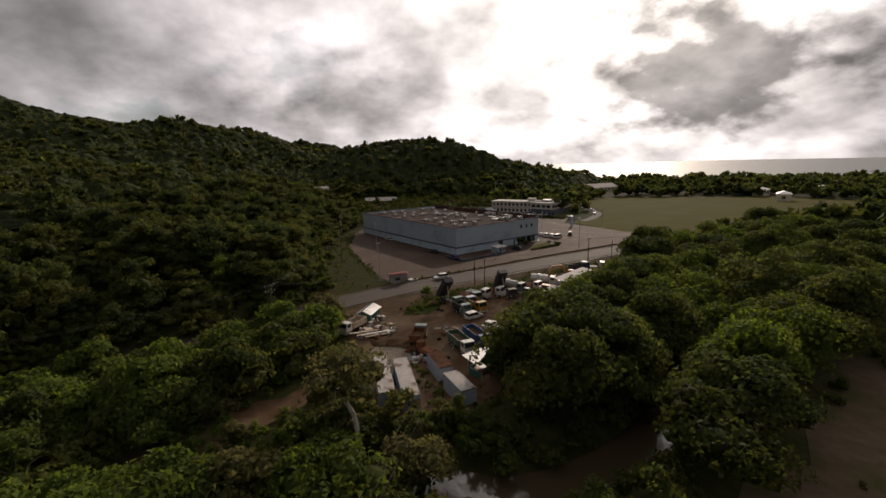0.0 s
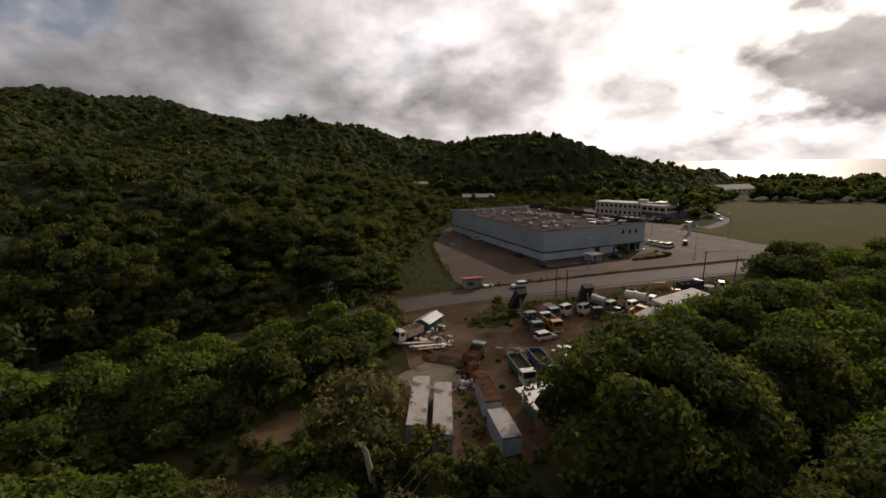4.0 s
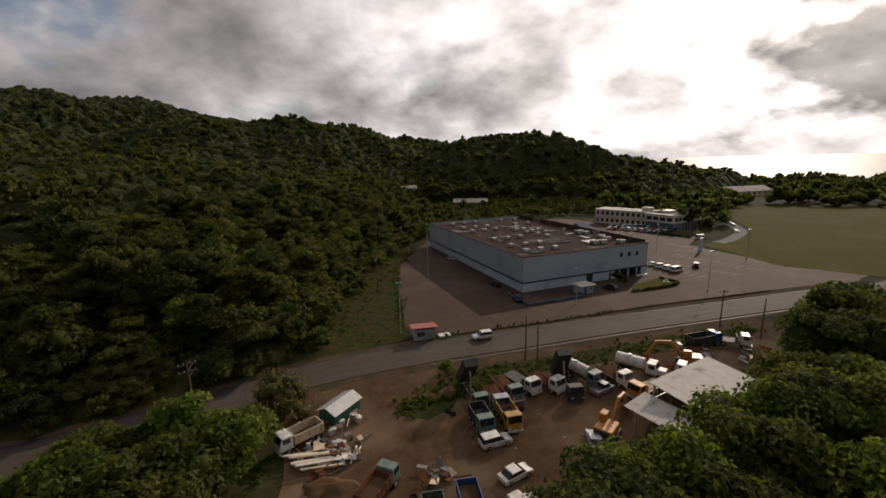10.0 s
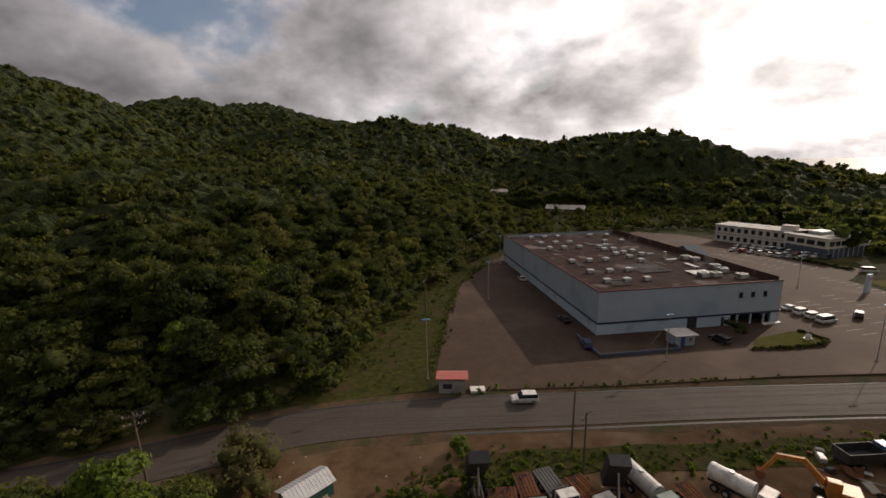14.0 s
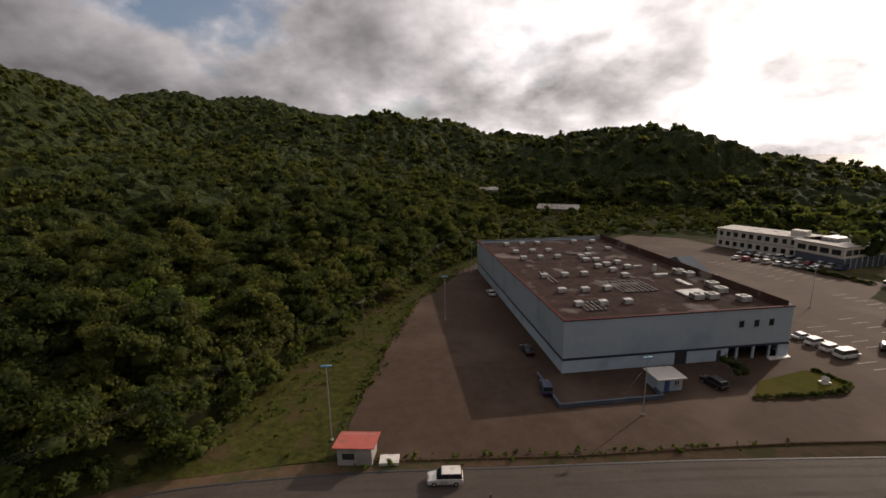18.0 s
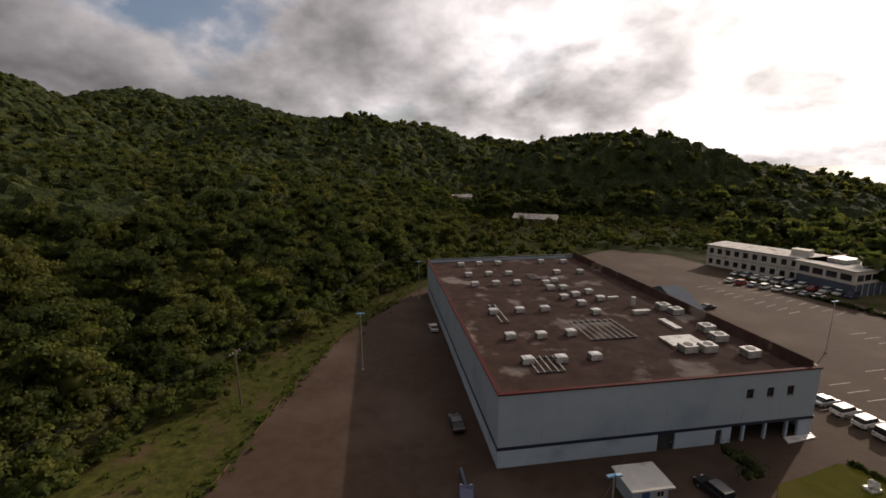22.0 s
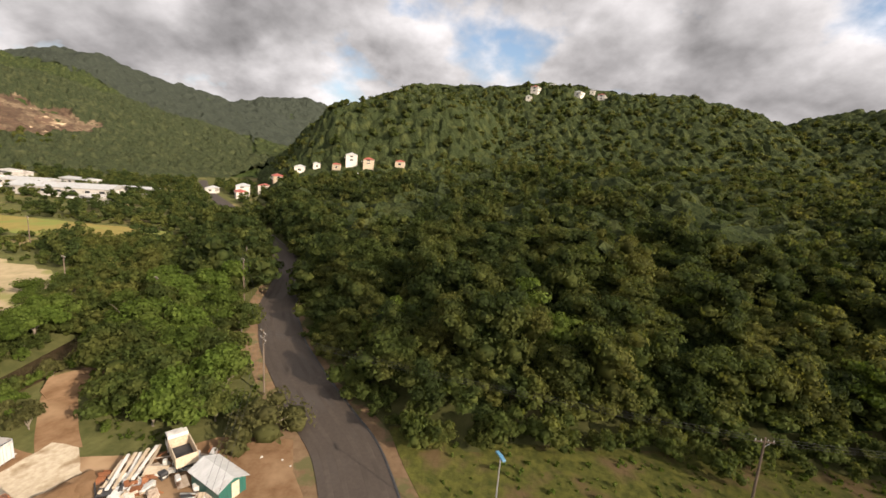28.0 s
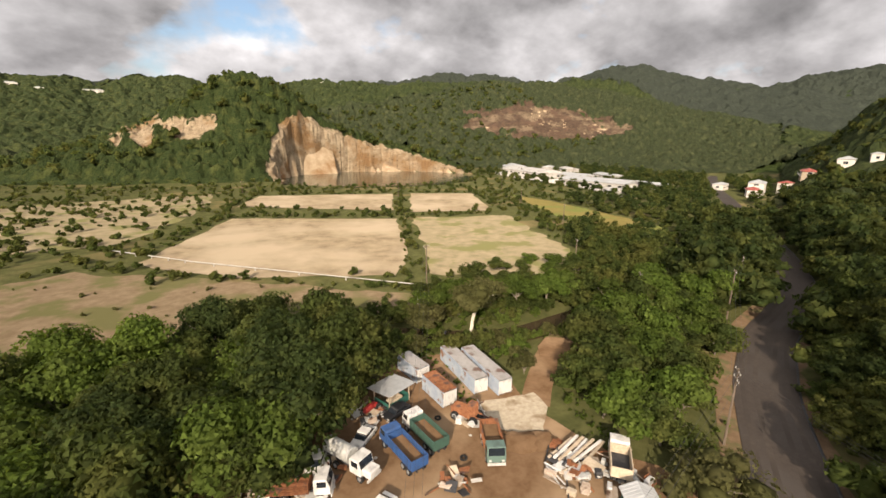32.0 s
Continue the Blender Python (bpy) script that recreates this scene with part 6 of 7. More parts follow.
        box(bm, x1 - 0.02, 0, 1.25, 0.06, 2.1, 2.0)
        part("rear_door", bm, M["acgrey"], t)
    else:
        n = 6
        for i in range(n):
            bm = B()
            box(bm, x1 + bl / 2, -1.05 + i * 2.1 / (n - 1), 1.1, bl, 0.34, 0.08)
            part("deck_plank", bm, bed, t)
        bm = B()
        box(bm, x1 + bl - 0.1, 0, 1.1, 0.12, 2.2, 1.2)
        part("headboard", bm, bed, t)
    return t


def excavator(x, y, rz, mat, label, s=1.0):
    t = thing("excavator", label, "excavator", x, y, 0.1, rz)
    for sd in (-1, 1):
        bm = B()
        prism(bm, [(-1.9, 0.3), (-1.6, 0.0), (1.6, 0.0), (1.9, 0.3), (1.9, 0.6), (1.6, 0.9), (-1.6, 0.9), (-1.9, 0.6)], sd * 1.1 - 0.28, sd * 1.1 + 0.28)
        part("track", bm, M["dark"], t)
    bm = B()
    box(bm, -0.6, 0, 1.0, 3.2, 2.5, 1.1, bevel=0.1)
    part("house", bm, mat, t)
    bm = B()
    box(bm, -1.9, 0, 1.0, 0.8, 2.5, 1.0, bevel=0.15)
    part("counterweight", bm, M["dark"], t)
    bm = B()
    box(bm, 0.5, 0.75, 1.6, 1.4, 1.0, 1.6, bevel=0.08)
    c = part("cab", bm, mat, t)
    bm = B()
    box(bm, 1.2, 0.75, 2.0, 0.05, 0.85, 1.0)
    part("windscreen", bm, M["glass"], c)
    p = [Vector((0.8, -0.2, 1.6)), Vector((3.2, -0.2, 4.2)), Vector((5.6, -0.2, 3.9)), Vector((7.0, -0.2, 1.2))]
    for i, nm in enumerate(("boom", "boom_head", "stick")):
        bm = B()
        d = p[i + 1] - p[i]
        m = Matrix.Translation((p[i] + p[i + 1]) / 2) @ d.to_track_quat("X", "Z").to_matrix().to_4x4()
        bmesh.ops.create_cube(bm, size=1.0, matrix=m @ Matrix.Diagonal((d.length + 0.3, 0.42 - 0.05 * i, 0.6 - 0.12 * i, 1)))
        part(nm, bm, mat, t)
    bm = B()
    rod(bm, (1.2, -0.2, 1.2), (2.6, -0.2, 3.2), 0.1, n=8)
    part("ram", bm, M["steel"], t)
    bm = B()
    prism(bm, [(0, 0), (0.9, 0.1), (1.0, -0.6), (0.5, -1.0), (0, -0.7)], -0.7, 0.3)
    bm.transform(pose(6.6, 0, 1.3))
    part("bucket", bm, M["rust"], t)
    return t


def container(x, y, rz, length, body, roof, label, z=0.1):
    t = thing("shipping_container", label, "shipping container", x, y, z, rz, group="containers in the yard")
    W, H = 2.44, 2.6
    for s in (-1, 1):
        bm = B()
        n = int(length / 0.55)
        pr = []
        for i in range(n):
            a = -length / 2 + i * length / n
            pr += [(a, 0.0), (a + length / n * 0.35, 0.0), (a + length / n * 0.5, 0.06), (a + length / n * 0.85, 0.06)]
        pr.append((length / 2, 0.0))
        lo = [bm.verts.new((s * (W / 2 - o), yy, 0.15)) for yy, o in pr]
        hi = [bm.verts.new((s * (W / 2 - o), yy, H - 0.12)) for yy, o in pr]
        for i in range(len(pr) - 1):
            bm.faces.new((lo[i], lo[i + 1], hi[i + 1], hi[i]))
        part("side_wall", bm, body, t, "corrugated faded side wall")
        bm = B()
        box(bm, s * (W / 2 - 0.05), 0, 0, 0.12, length, 0.16)
        box(bm, s * (W / 2 - 0.05), 0, H - 0.14, 0.12, length, 0.14)
        part("rail", bm, body, t)
        for e in (-1, 1):
            bm = B()
            box(bm, s * (W / 2 - 0.06), e * (length / 2 - 0.06), 0.165, 0.14, 0.14, H - 0.31)
            part("corner_post", bm, body, t)
    for s in (-1, 1):
        bm = B()
        box(bm, s * 0.6, length / 2 + 0.01, 0.17, 1.14, 0.06, H - 0.35)
        d = part("door", bm, M["white"] if body is M["contblue"] else body, t, "pale container door")
        for k in (-0.25, 0.25):
            bm = B()
            rod(bm, (s * 0.6 + k, length / 2 + 0.07, 0.25), (s * 0.6 + k, length / 2 + 0.07, H - 0.25), 0.03, n=6)
            part("lock_rod", bm, M["steel"], d)
    bm = B()
    box(bm, 0, -length / 2 + 0.02, 0.17, W - 0.24, 0.06, H - 0.35)
    part("end_wall", bm, body, t)
    bm = B()
    box(bm, 0, 0, 0.05, W - 0.2, length - 0.1, 0.1)
    part("floor", bm, M["dark"], t)
    n = max(2, int(length / 3))
    for i in range(n):
        bm = B()
        box(bm, 0, -length / 2 + (i + 0.5) * length / n, H - 0.02, W - 0.02, length / n - 0.02, 0.05)
        part("roof_sheet", bm, roof, t, "weathered pale roof sheet with rust stains")
    return t


def build_vehicles():
    tr = [
        (-22.5, -78, -83, "blue", "blue", "blue dump truck with a rusty load", "dump", 0, True, 8.0, False),
        (-26.4, -79.6, -83, "white", "green", "green dump truck with a white cab", "dump", 0, True, 7.8, False),
        (-16.2, -79.3, 117, "white", "acgrey", "white tanker truck with a long bonnet", "tank", 0, False, 7.4, True),
        (-33, -73.5, 64, "palegreen", "rust", "flat-nosed truck with a green cab and rusty body", "dump", 0, True, 6.4, False),
        (-20, -54.3, -74, "palegreen", "dark", "truck with its dark dump body tipped up", "dump", 52, False, 8.0, False),
        (-16.6, -55.4, -80, "silver", "rust", "grey truck with a rusty flat deck", "flat", 0, False, 7.0, False),
        (-14.3, -52.6, -72, "palegreen", "rust", "grey-green truck with a rusty flat deck", "flat", 0, False, 7.4, False),
        (-11.4, -51, -62, "white", "dark", "white-cabbed truck with a dark flat deck", "flat", 0, False, 7.0, False),
        (-7.4, -51.2, -58, "white", "rust", "white truck with a rusty flat deck", "flat", 0, False, 6.6, False),
        (-4.4, -53, -85, "dark", "dark", "truck with a dark dump body raised high", "dump", 62, False, 7.6, False),
        (-0.8, -49.4, -60, "palegreen", "acgrey", "silver-grey tanker truck beside the bank", "tank", 0, False, 7.6, False),
        (4.6, -50.2, -65, "white", "rust", "short white truck with scrap on its deck", "flat", 0, False, 6.2, False),
        (10.2, -47.8, -42, "white", "white", "white tanker truck parked along the bank", "tank", 0, False, 8.0, True),
        (14.8, -48.4, -40, "white", "rust", "white-cabbed flatbed truck with a rusty deck", "flat", 0, False, 6.6, False),
        (7.8, -54.6, 210, "orange", "plank", "flatbed with a tan deck beside the workshop", "flat", 0, False, 7.0, False),
        (28, -38, 15, "blue", "dark", "dark blue truck with an open body", "dump", 0, False, 7.4, False),
        (33.4, -38.2, -30, "white", "dark", "white flatbed truck loaded with scrap", "flat", 0, False, 6.8, False),
        (45, -40.5, 40, "rust", "rust", "rusty flatbed truck without wheels' paint", "flat", 0, False, 7.4, False),
        (-44.8, -63.5, 222, "white", "plank", "white-cabbed truck with a dirty tan body beside the shed", "dump", 0, False, 6.4, False),
        (-15.6, -60.8, -80, "yellow", "yellow", "short yellow truck with an open body", "dump", 0, False, 5.6, False),
        (-19.6, -61.2, -78, "palegreen", "dark", "grey-green truck with a dark open body", "dump", 0, False, 5.4, False),
        (-10, -78.2, 155, "white", "rust", "wrecked flatbed truck with a pale cab", "flat", 0, False, 7.2, False),
    ]
    for x, y, rz, a, b, lab, kind, up, load, ln, nose in tr:
        truck(x, y, rz, M[a], M[b], lab, kind, up, load, ln, nose=nose)
    excavator(-2.6, -64.6, 48, M["orange"], "orange tracked excavator with its boom stretched out")
    excavator(-3.5, -86, 150, M["yellow"], "yellow excavator under the trees")
    excavator(20.2, -45.8, 160, M["orange"], "orange digger parked by the bank")
    container(-42.6, -88.9, -3.5, 12.19, M["contblue"], M["controof"], "faded blue-white long shipping container with open doors")
    container(-39.5, -91.0, -3.5, 12.19, M["contblue"], M["controof"], "long pale shipping container beside another")
    container(-32.2, -95.2, 8, 6.06, M["contblue"], M["controof"], "short pale shipping container near the hut")
    container(-32.9, -87.4, 4, 6.06, M["contblue"], M["rust"], "short blue-white container with a rusty roof")
    container(34, -49, 60, 6.06, M["rust"], M["rust"], "rusty red container among scrap")
    c = ["white", "silver", "black", "white", "navy", "red", "silver", "white"]
    r = random.Random(3)
    spots = [(52.4, 22.4, 25, "white", "suv"), (53.5, 19.6, 25, "white", "suv"), (54.6, 16.9, 25, "white", "van"), (51.2, 25.2, 25, "silver", "sedan"), (64.3, 22, 60, "black", "suv"),
             (-18, 44, 112, "white", "sedan"), (-6.6, 8, 112, "black", "sedan"), (-3.0, -6.5, 100, "navy", "suv"), (25.5, 0.6, 120, "black", "suv"), (51, 72, 30, "black", "sedan"),
             (122, 82, 60, "white", "sedan"), (97, 70, 0, "white", "van"), (134, 101, 60, "silver", "sedan"), (137, 109, 65, "white", "sedan"), (143, 118, 70, "white", "suv")]
    for i in range(8):
        spots.append((68.6 + i * 2.5, 101.6 - i * 1.9, 35, r.choice(c), r.choice(["sedan", "suv"])))
    for i in range(11):
        spots.append((74.5 + i * 2.1, 112 - i * 2.2, 215, r.choice(c), r.choice(["sedan", "suv", "sedan", "van"])))
    for x, y, a, m, k in spots:
        nm = {"white": "white", "silver": "silver", "black": "black", "navy": "dark blue", "red": "red"}[m]
        car(x, y, a, M[m], "%s %s parked on the asphalt" % (nm, {"sedan": "saloon car", "suv": "sports utility car", "van": "small van"}[k]), k)
    for x, y, a, m, k, lab in ((-18.2, -65.3, 18, "white", "suv", "white estate car in the dirt yard"), (1.2, -53.4, 30, "silver", "pickup", "grey pickup truck in the dirt yard"), (-19.2, -83.3, 40, "white", "sedan", "white wrecked car in the yard"),
                               (-25.2, -86.2, 20, "black", "sedan", "dark car beside the trees"), (-12.6, -81.6, 60, "white", "sedan", "white wreck among scrap"), (-16.8, -71.5, 30, "white", "sedan", "white car at the yard's edge"), (-5, -66, 80, "silver", "sedan", "grey wreck under the trees")):
        car(x, y, a, M[m], lab, k, "vehicles in the yard")
    car(-15.5, -30.8, 193, M["white"], "white sports utility car driving on the road", "suv", "cars on the road", 0.21)


build_vehicles()


# ---------------------------------------------------------------- huts, workshop, poles and clutter


def gable(bm, length, width, z, rise, over=0.3, t=0.08):
    """A gabled sheet roof along x."""
    w = width / 2 + over
    prism(bm, [(-w, z), (0, z + rise), (w, z), (w, z + t), (0, z + rise + t), (-w, z + t)], -length / 2 - over, length / 2 + over)
    bm.transform(pose(0, 0, 0, 0, 0, 90))
    return bm


def corrugations(parent, length, width, z, rise, mat, over=0.3, gap=0.45):
    n = int((length + 2 * over) / gap)
    for s in (-1, 1):
        bm = B()
        for i in range(n):
            x = -length / 2 - over + (i + 0.5) * gap
            rod(bm, (x, s * 0.05, z + rise + 0.07), (x, s * (width / 2 + over), z + 0.07), 0.035, n=5)
        ob = part("roof_ribs", bm, mat, parent)
        ob["kind"] = "stuff"


def build_huts():
    t = thing("shed", "small teal timber shed with a grey gabled tin roof", "shed", -40.6, -56.8, 0.1, 58)
    L, W, H = 5.4, 3.2, 1.8
    n = 14
    for s in (-1, 1):
        for i in range(n):
            bm = B()
            box(bm, -L / 2 + (i + 0.5) * L / n, s * W / 2, 0, L / n - 0.02, 0.05, H)
            part("board", bm, M["teal"], t)
        for i in range(7):
            yy = -W / 2 + (i + 0.5) * W / 7
            bm = B()
            box(bm, s * L / 2, yy, 0, 0.05, W / 7 - 0.02, H + 0.75 * (1 - abs(yy) / (W / 2)))
            part("board", bm, M["teal"], t)
    part("roof", gable(B(), L, W, H, 0.85), M["tin"], t, "pale corrugated gable roof")
    corrugations(t, L, W, H, 0.85, M["tin"])
    bm = B()
    box(bm, L / 2 + 0.04, 0.3, 0, 0.06, 0.9, 1.9)
    part("door", bm, M["plank"], t)

    t = thing("roadside_hut", "roadside hut with a faded red tin roof", "hut", -28.1, -28.6, 0.1, 10)
    for x, y, sx, sy in ((0, -1.6, 4.6, 0.15), (0, 1.6, 4.6, 0.15), (-2.22, 0, 0.15, 3.0), (2.22, 0, 0.15, 3.0)):
        bm = B()
        box(bm, x, y, 0, sx, sy, 2.4)
        part("wall", bm, M["concrete"], t)
    bm = B()
    box(bm, 0, 0, 2.55, 5.6, 4.6, 0.08, rx=-9)
    part("roof", bm, M["redroof"], t, "sloping red corrugated roof")
    bm = B()
    for i in range(14):
        box(bm, -2.6 + i * 0.4, 0, 2.63, 0.06, 4.6, 0.05, rx=-9)
    part("roof_ribs", bm, M["redroof"], t)["kind"] = "stuff"
    bm = B()
    box(bm, -0.8, -1.7, 0.9, 1.6, 0.06, 0.9)
    part("counter_hatch", bm, M["dark"], t)
    s = thing("slab", "white concrete slab beside the hut", "slab", -23.6, -28.6, 0.1, 14)
    bm = B()
    box(bm, 0, 0, 0, 2.6, 1.8, 0.45, bevel=0.05)
    part("block", bm, M["white"], s)

    t = thing("open_hut", "open timber hut with a pale tin roof and teal dado", "hut", -25.9, -89.6, 0.1, 20)
    for x in (-2, 2):
        for y in (-1.7, 1.7):
            bm = B()
            box(bm, x, y, 0, 0.14, 0.14, 2.5 + (0.4 if y > 0 else 0))
            part("post", bm, M["plank"], t)
    for x, y, sx, sy in ((0, 1.72, 3.8, 0.06), (2.02, 0, 0.06, 3.2), (-2.02, 0, 0.06, 3.2)):
        bm = B()
        box(bm, x, y, 0, sx, sy, 1.1)
        part("dado", bm, M["teal"], t)
    bm = B()
    box(bm, 0, 0, 2.72, 5.4, 5.0, 0.07, rx=6)
    part("roof", bm, M["tin"], t)
    bm = B()
    box(bm, 0, 0.6, 0, 2.4, 1.0, 0.9)
    part("bench", bm, M["plank"], t)

    t = thing("workshop", "open workshop shed with two big pale metal roofs", "workshop", 13.3, -63, 0.1, 28)
    for i in range(4):
        for y in (-5, 5):
            bm = B()
            box(bm, -6.6 + i * 4.4, y, 0, 0.25, 0.25, 5.0 + (0.9 if y > 0 else 0))
            part("post", bm, M["steel"], t)
    for i in range(8):
        bm = B()
        box(bm, -7.0 + (i + 0.5) * 1.86, 0, 5.35, 1.84, 11.4, 0.08, rx=6)
        part("roof_sheet", bm, M["roofpale"], t, "pale metal roof sheet")
    for i in range(5):
        bm = B()
        box(bm, -9.6, -4.4 + i * 2.3, 4.0, 4.6, 2.28, 0.08, ry=-9)
        part("lean_to_sheet", bm, M["roofpale"], t, "grey lean-to roof sheet")
    bm = B()
    box(bm, 0, 5.1, 0, 13, 0.12, 3.6)
    part("back_wall", bm, M["tin"], t)
    for i in range(3):
        bm = B()
        box(bm, -11.6, -4.6 + i * 4.4, 0, 0.2, 0.2, 3.6)
        part("post", bm, M["steel"], t)
    for i in range(3):
        bm = B()
        rod(bm, (-9.8, -5.8 + i * 0.1, 1.0 + i * 0.02), (-6.2, -5.8 + i * 0.1, 1.0 + i * 0.02), 0.9 - 0.3 * i, n=14)
        if i == 0:
            k = thing("tank", "grey steel tank lying beside the workshop", "tank", 13.3, -63, 0.0, 28)
            part("shell", bm, M["steel"], k)
        else:
            bm.free()


build_huts()


def utility_pole(x, y, h, rz, arms=1, lean=0.0, label="weathered wooden utility pole with crossarms"):
    z = max(0.0, float(land(np.array([x]), np.array([y]))[0]))
    t = thing("utility_pole", label, "utility pole", x, y, z - 0.3, rz, group="utility poles")
    bm = B()
    rod(bm, (0, 0, 0), (lean, 0, h), 0.17, 0.11, 9)
    part("pole", bm, M["wood"], t)
    for i in range(arms):
        bm = B()
        box(bm, lean, 0, h - 0.6 - i * 1.1, 2.4, 0.12, 0.14)
        a = part("crossarm", bm, M["wood"], t)
        for k in (-1.05, -0.4, 0.4, 1.05):
            bm = B()
            rod(bm, (lean + k, 0, h - 0.46 - i * 1.1), (lean + k, 0, h - 0.2 - i * 1.1), 0.06, 0.04, 6)
            part("insulator", bm, M["acgrey"], a)
        bm = B()
        rod(bm, (lean, 0.05, h - 1.4 - i * 1.1), (lean + 0.8, 0.05, h - 0.6 - i * 1.1), 0.03, n=5)
        part("brace", bm, M["steel"], t)
    return t


def wire(p, q, sag, group="overhead cables"):
    p, q = Vector(p), Vector(q)
    cu = bpy.data.curves.new("overhead_cable", "CURVE")
    cu.dimensions, cu.bevel_depth, cu.bevel_resolution = "3D", 0.013, 0
    s = cu.splines.new("POLY")
    n = 14
    s.points.add(n)
    for i in range(n + 1):
        t = i / n
        c = p.lerp(q, t) - Vector((0, 0, sag * 4 * t * (1 - t)))
        s.points[i].co = (*c, 1)
    cu.materials.append(M["dark"])
    return tagged(new("overhead_cable", cu), "thin sagging dark overhead cable", "cable", group)


def street_lamp(x, y, h, rz, label="grey street lamp post with a flat blue-white head"):
    t = thing("street_lamp", label, "street lamp", x, y, 0.1, rz, group="lamps of the car park")
    bm = B()
    box(bm, 0, 0, 0, 0.45, 0.45, 0.25, bevel=0.04)
    part("base", bm, M["concrete"], t)
    bm = B()
    rod(bm, (0, 0, 0.25), (0, 0, h), 0.1, 0.06, 9)
    part("post", bm, M["steel"], t)
    for s in (-1, 1):
        bm = B()
        box(bm, s * 0.4, 0, h - 0.02, 0.75, 0.4, 0.16, bevel=0.04, ry=s * 6)
        hd = part("lamp_head", bm, M["lampblue"], t)
        bm = B()
        box(bm, s * 0.4, 0, h - 0.06, 0.6, 0.3, 0.04)
        part("lens", bm, M["lamp_lens"], hd)
    return t


def build_poles():
    for p in ((-8.8, -41.7, 9.5, 10, 0, 0.1), (-7.8, -46.5, 9.2, 60, 1, 0.15), (37.6, -29, 9.0, 15, 1, 0.1), (41.6, -35.8, 9.0, 15, 0, 0.1), (-60.5, -59.5, 11.5, 40, 2, -0.2), (-104, -82, 12, 40, 1, 0), (-42, 7.1, 10.0, 85, 1, -0.2),
              (-38, 62, 11, 80, 1, 0), (-122.3, -89.2, 11, 30, 2, 0.1), (-102.4, -126, 10, 60, 1, 0), (-147, -176, 11, 60, 1, 0), (-55, -134, 12, 20, 1, 0.2), (-172, -236, 11, 60, 1, 0), (-120, -300, 11, 20, 1, 0), (-206, -300, 11, 60, 1, 0), (-30, -360, 10, 0, 1, 0), (-62, -400, 10, 0, 1, 0),
              (-90, -95, 10, 50, 1, 0)):
        utility_pole(*p)
    runs = [[(-60.5, -59.5, 10.9), (-42, 7.1, 9.4), (-38, 62, 10.6), (-30, 118, 11)], [(-122.3, -89.2, 10.4), (-104, -82, 11.4), (-60.5, -59.5, 10.9), (-7.8, -46.5, 8.6), (37.6, -29, 8.4), (92, -24, 9)]]
    for run in runs:
        for a, b in zip(run, run[1:]):
            for k in (-0.9, 0.0, 0.9):
                wire((a[0] + k * 0.6, a[1] - k * 0.6, a[2]), (b[0] + k * 0.6, b[1] - k * 0.6, b[2]), 0.9)
    for k in (-0.9, 0.0, 0.9):
        wire((-7.8 + k, -46.5, 8.6), (-55 + k, -134, 11.3), 2.2)
    wire((-7.8, -46.5, 8.5), (14, -5, 7.5), 0.8)
    for p in ((-33.2, -26.1, 11.6, 20), (-26.9, 22, 11.2, 20), (11.6, -11, 9.6, 20), (51.2, -4.2, 11.4, 20), (-27, 66, 11, 20), (64, 47, 11, 20), (88, 30, 11, 20)):
        street_lamp(*p)


build_poles()


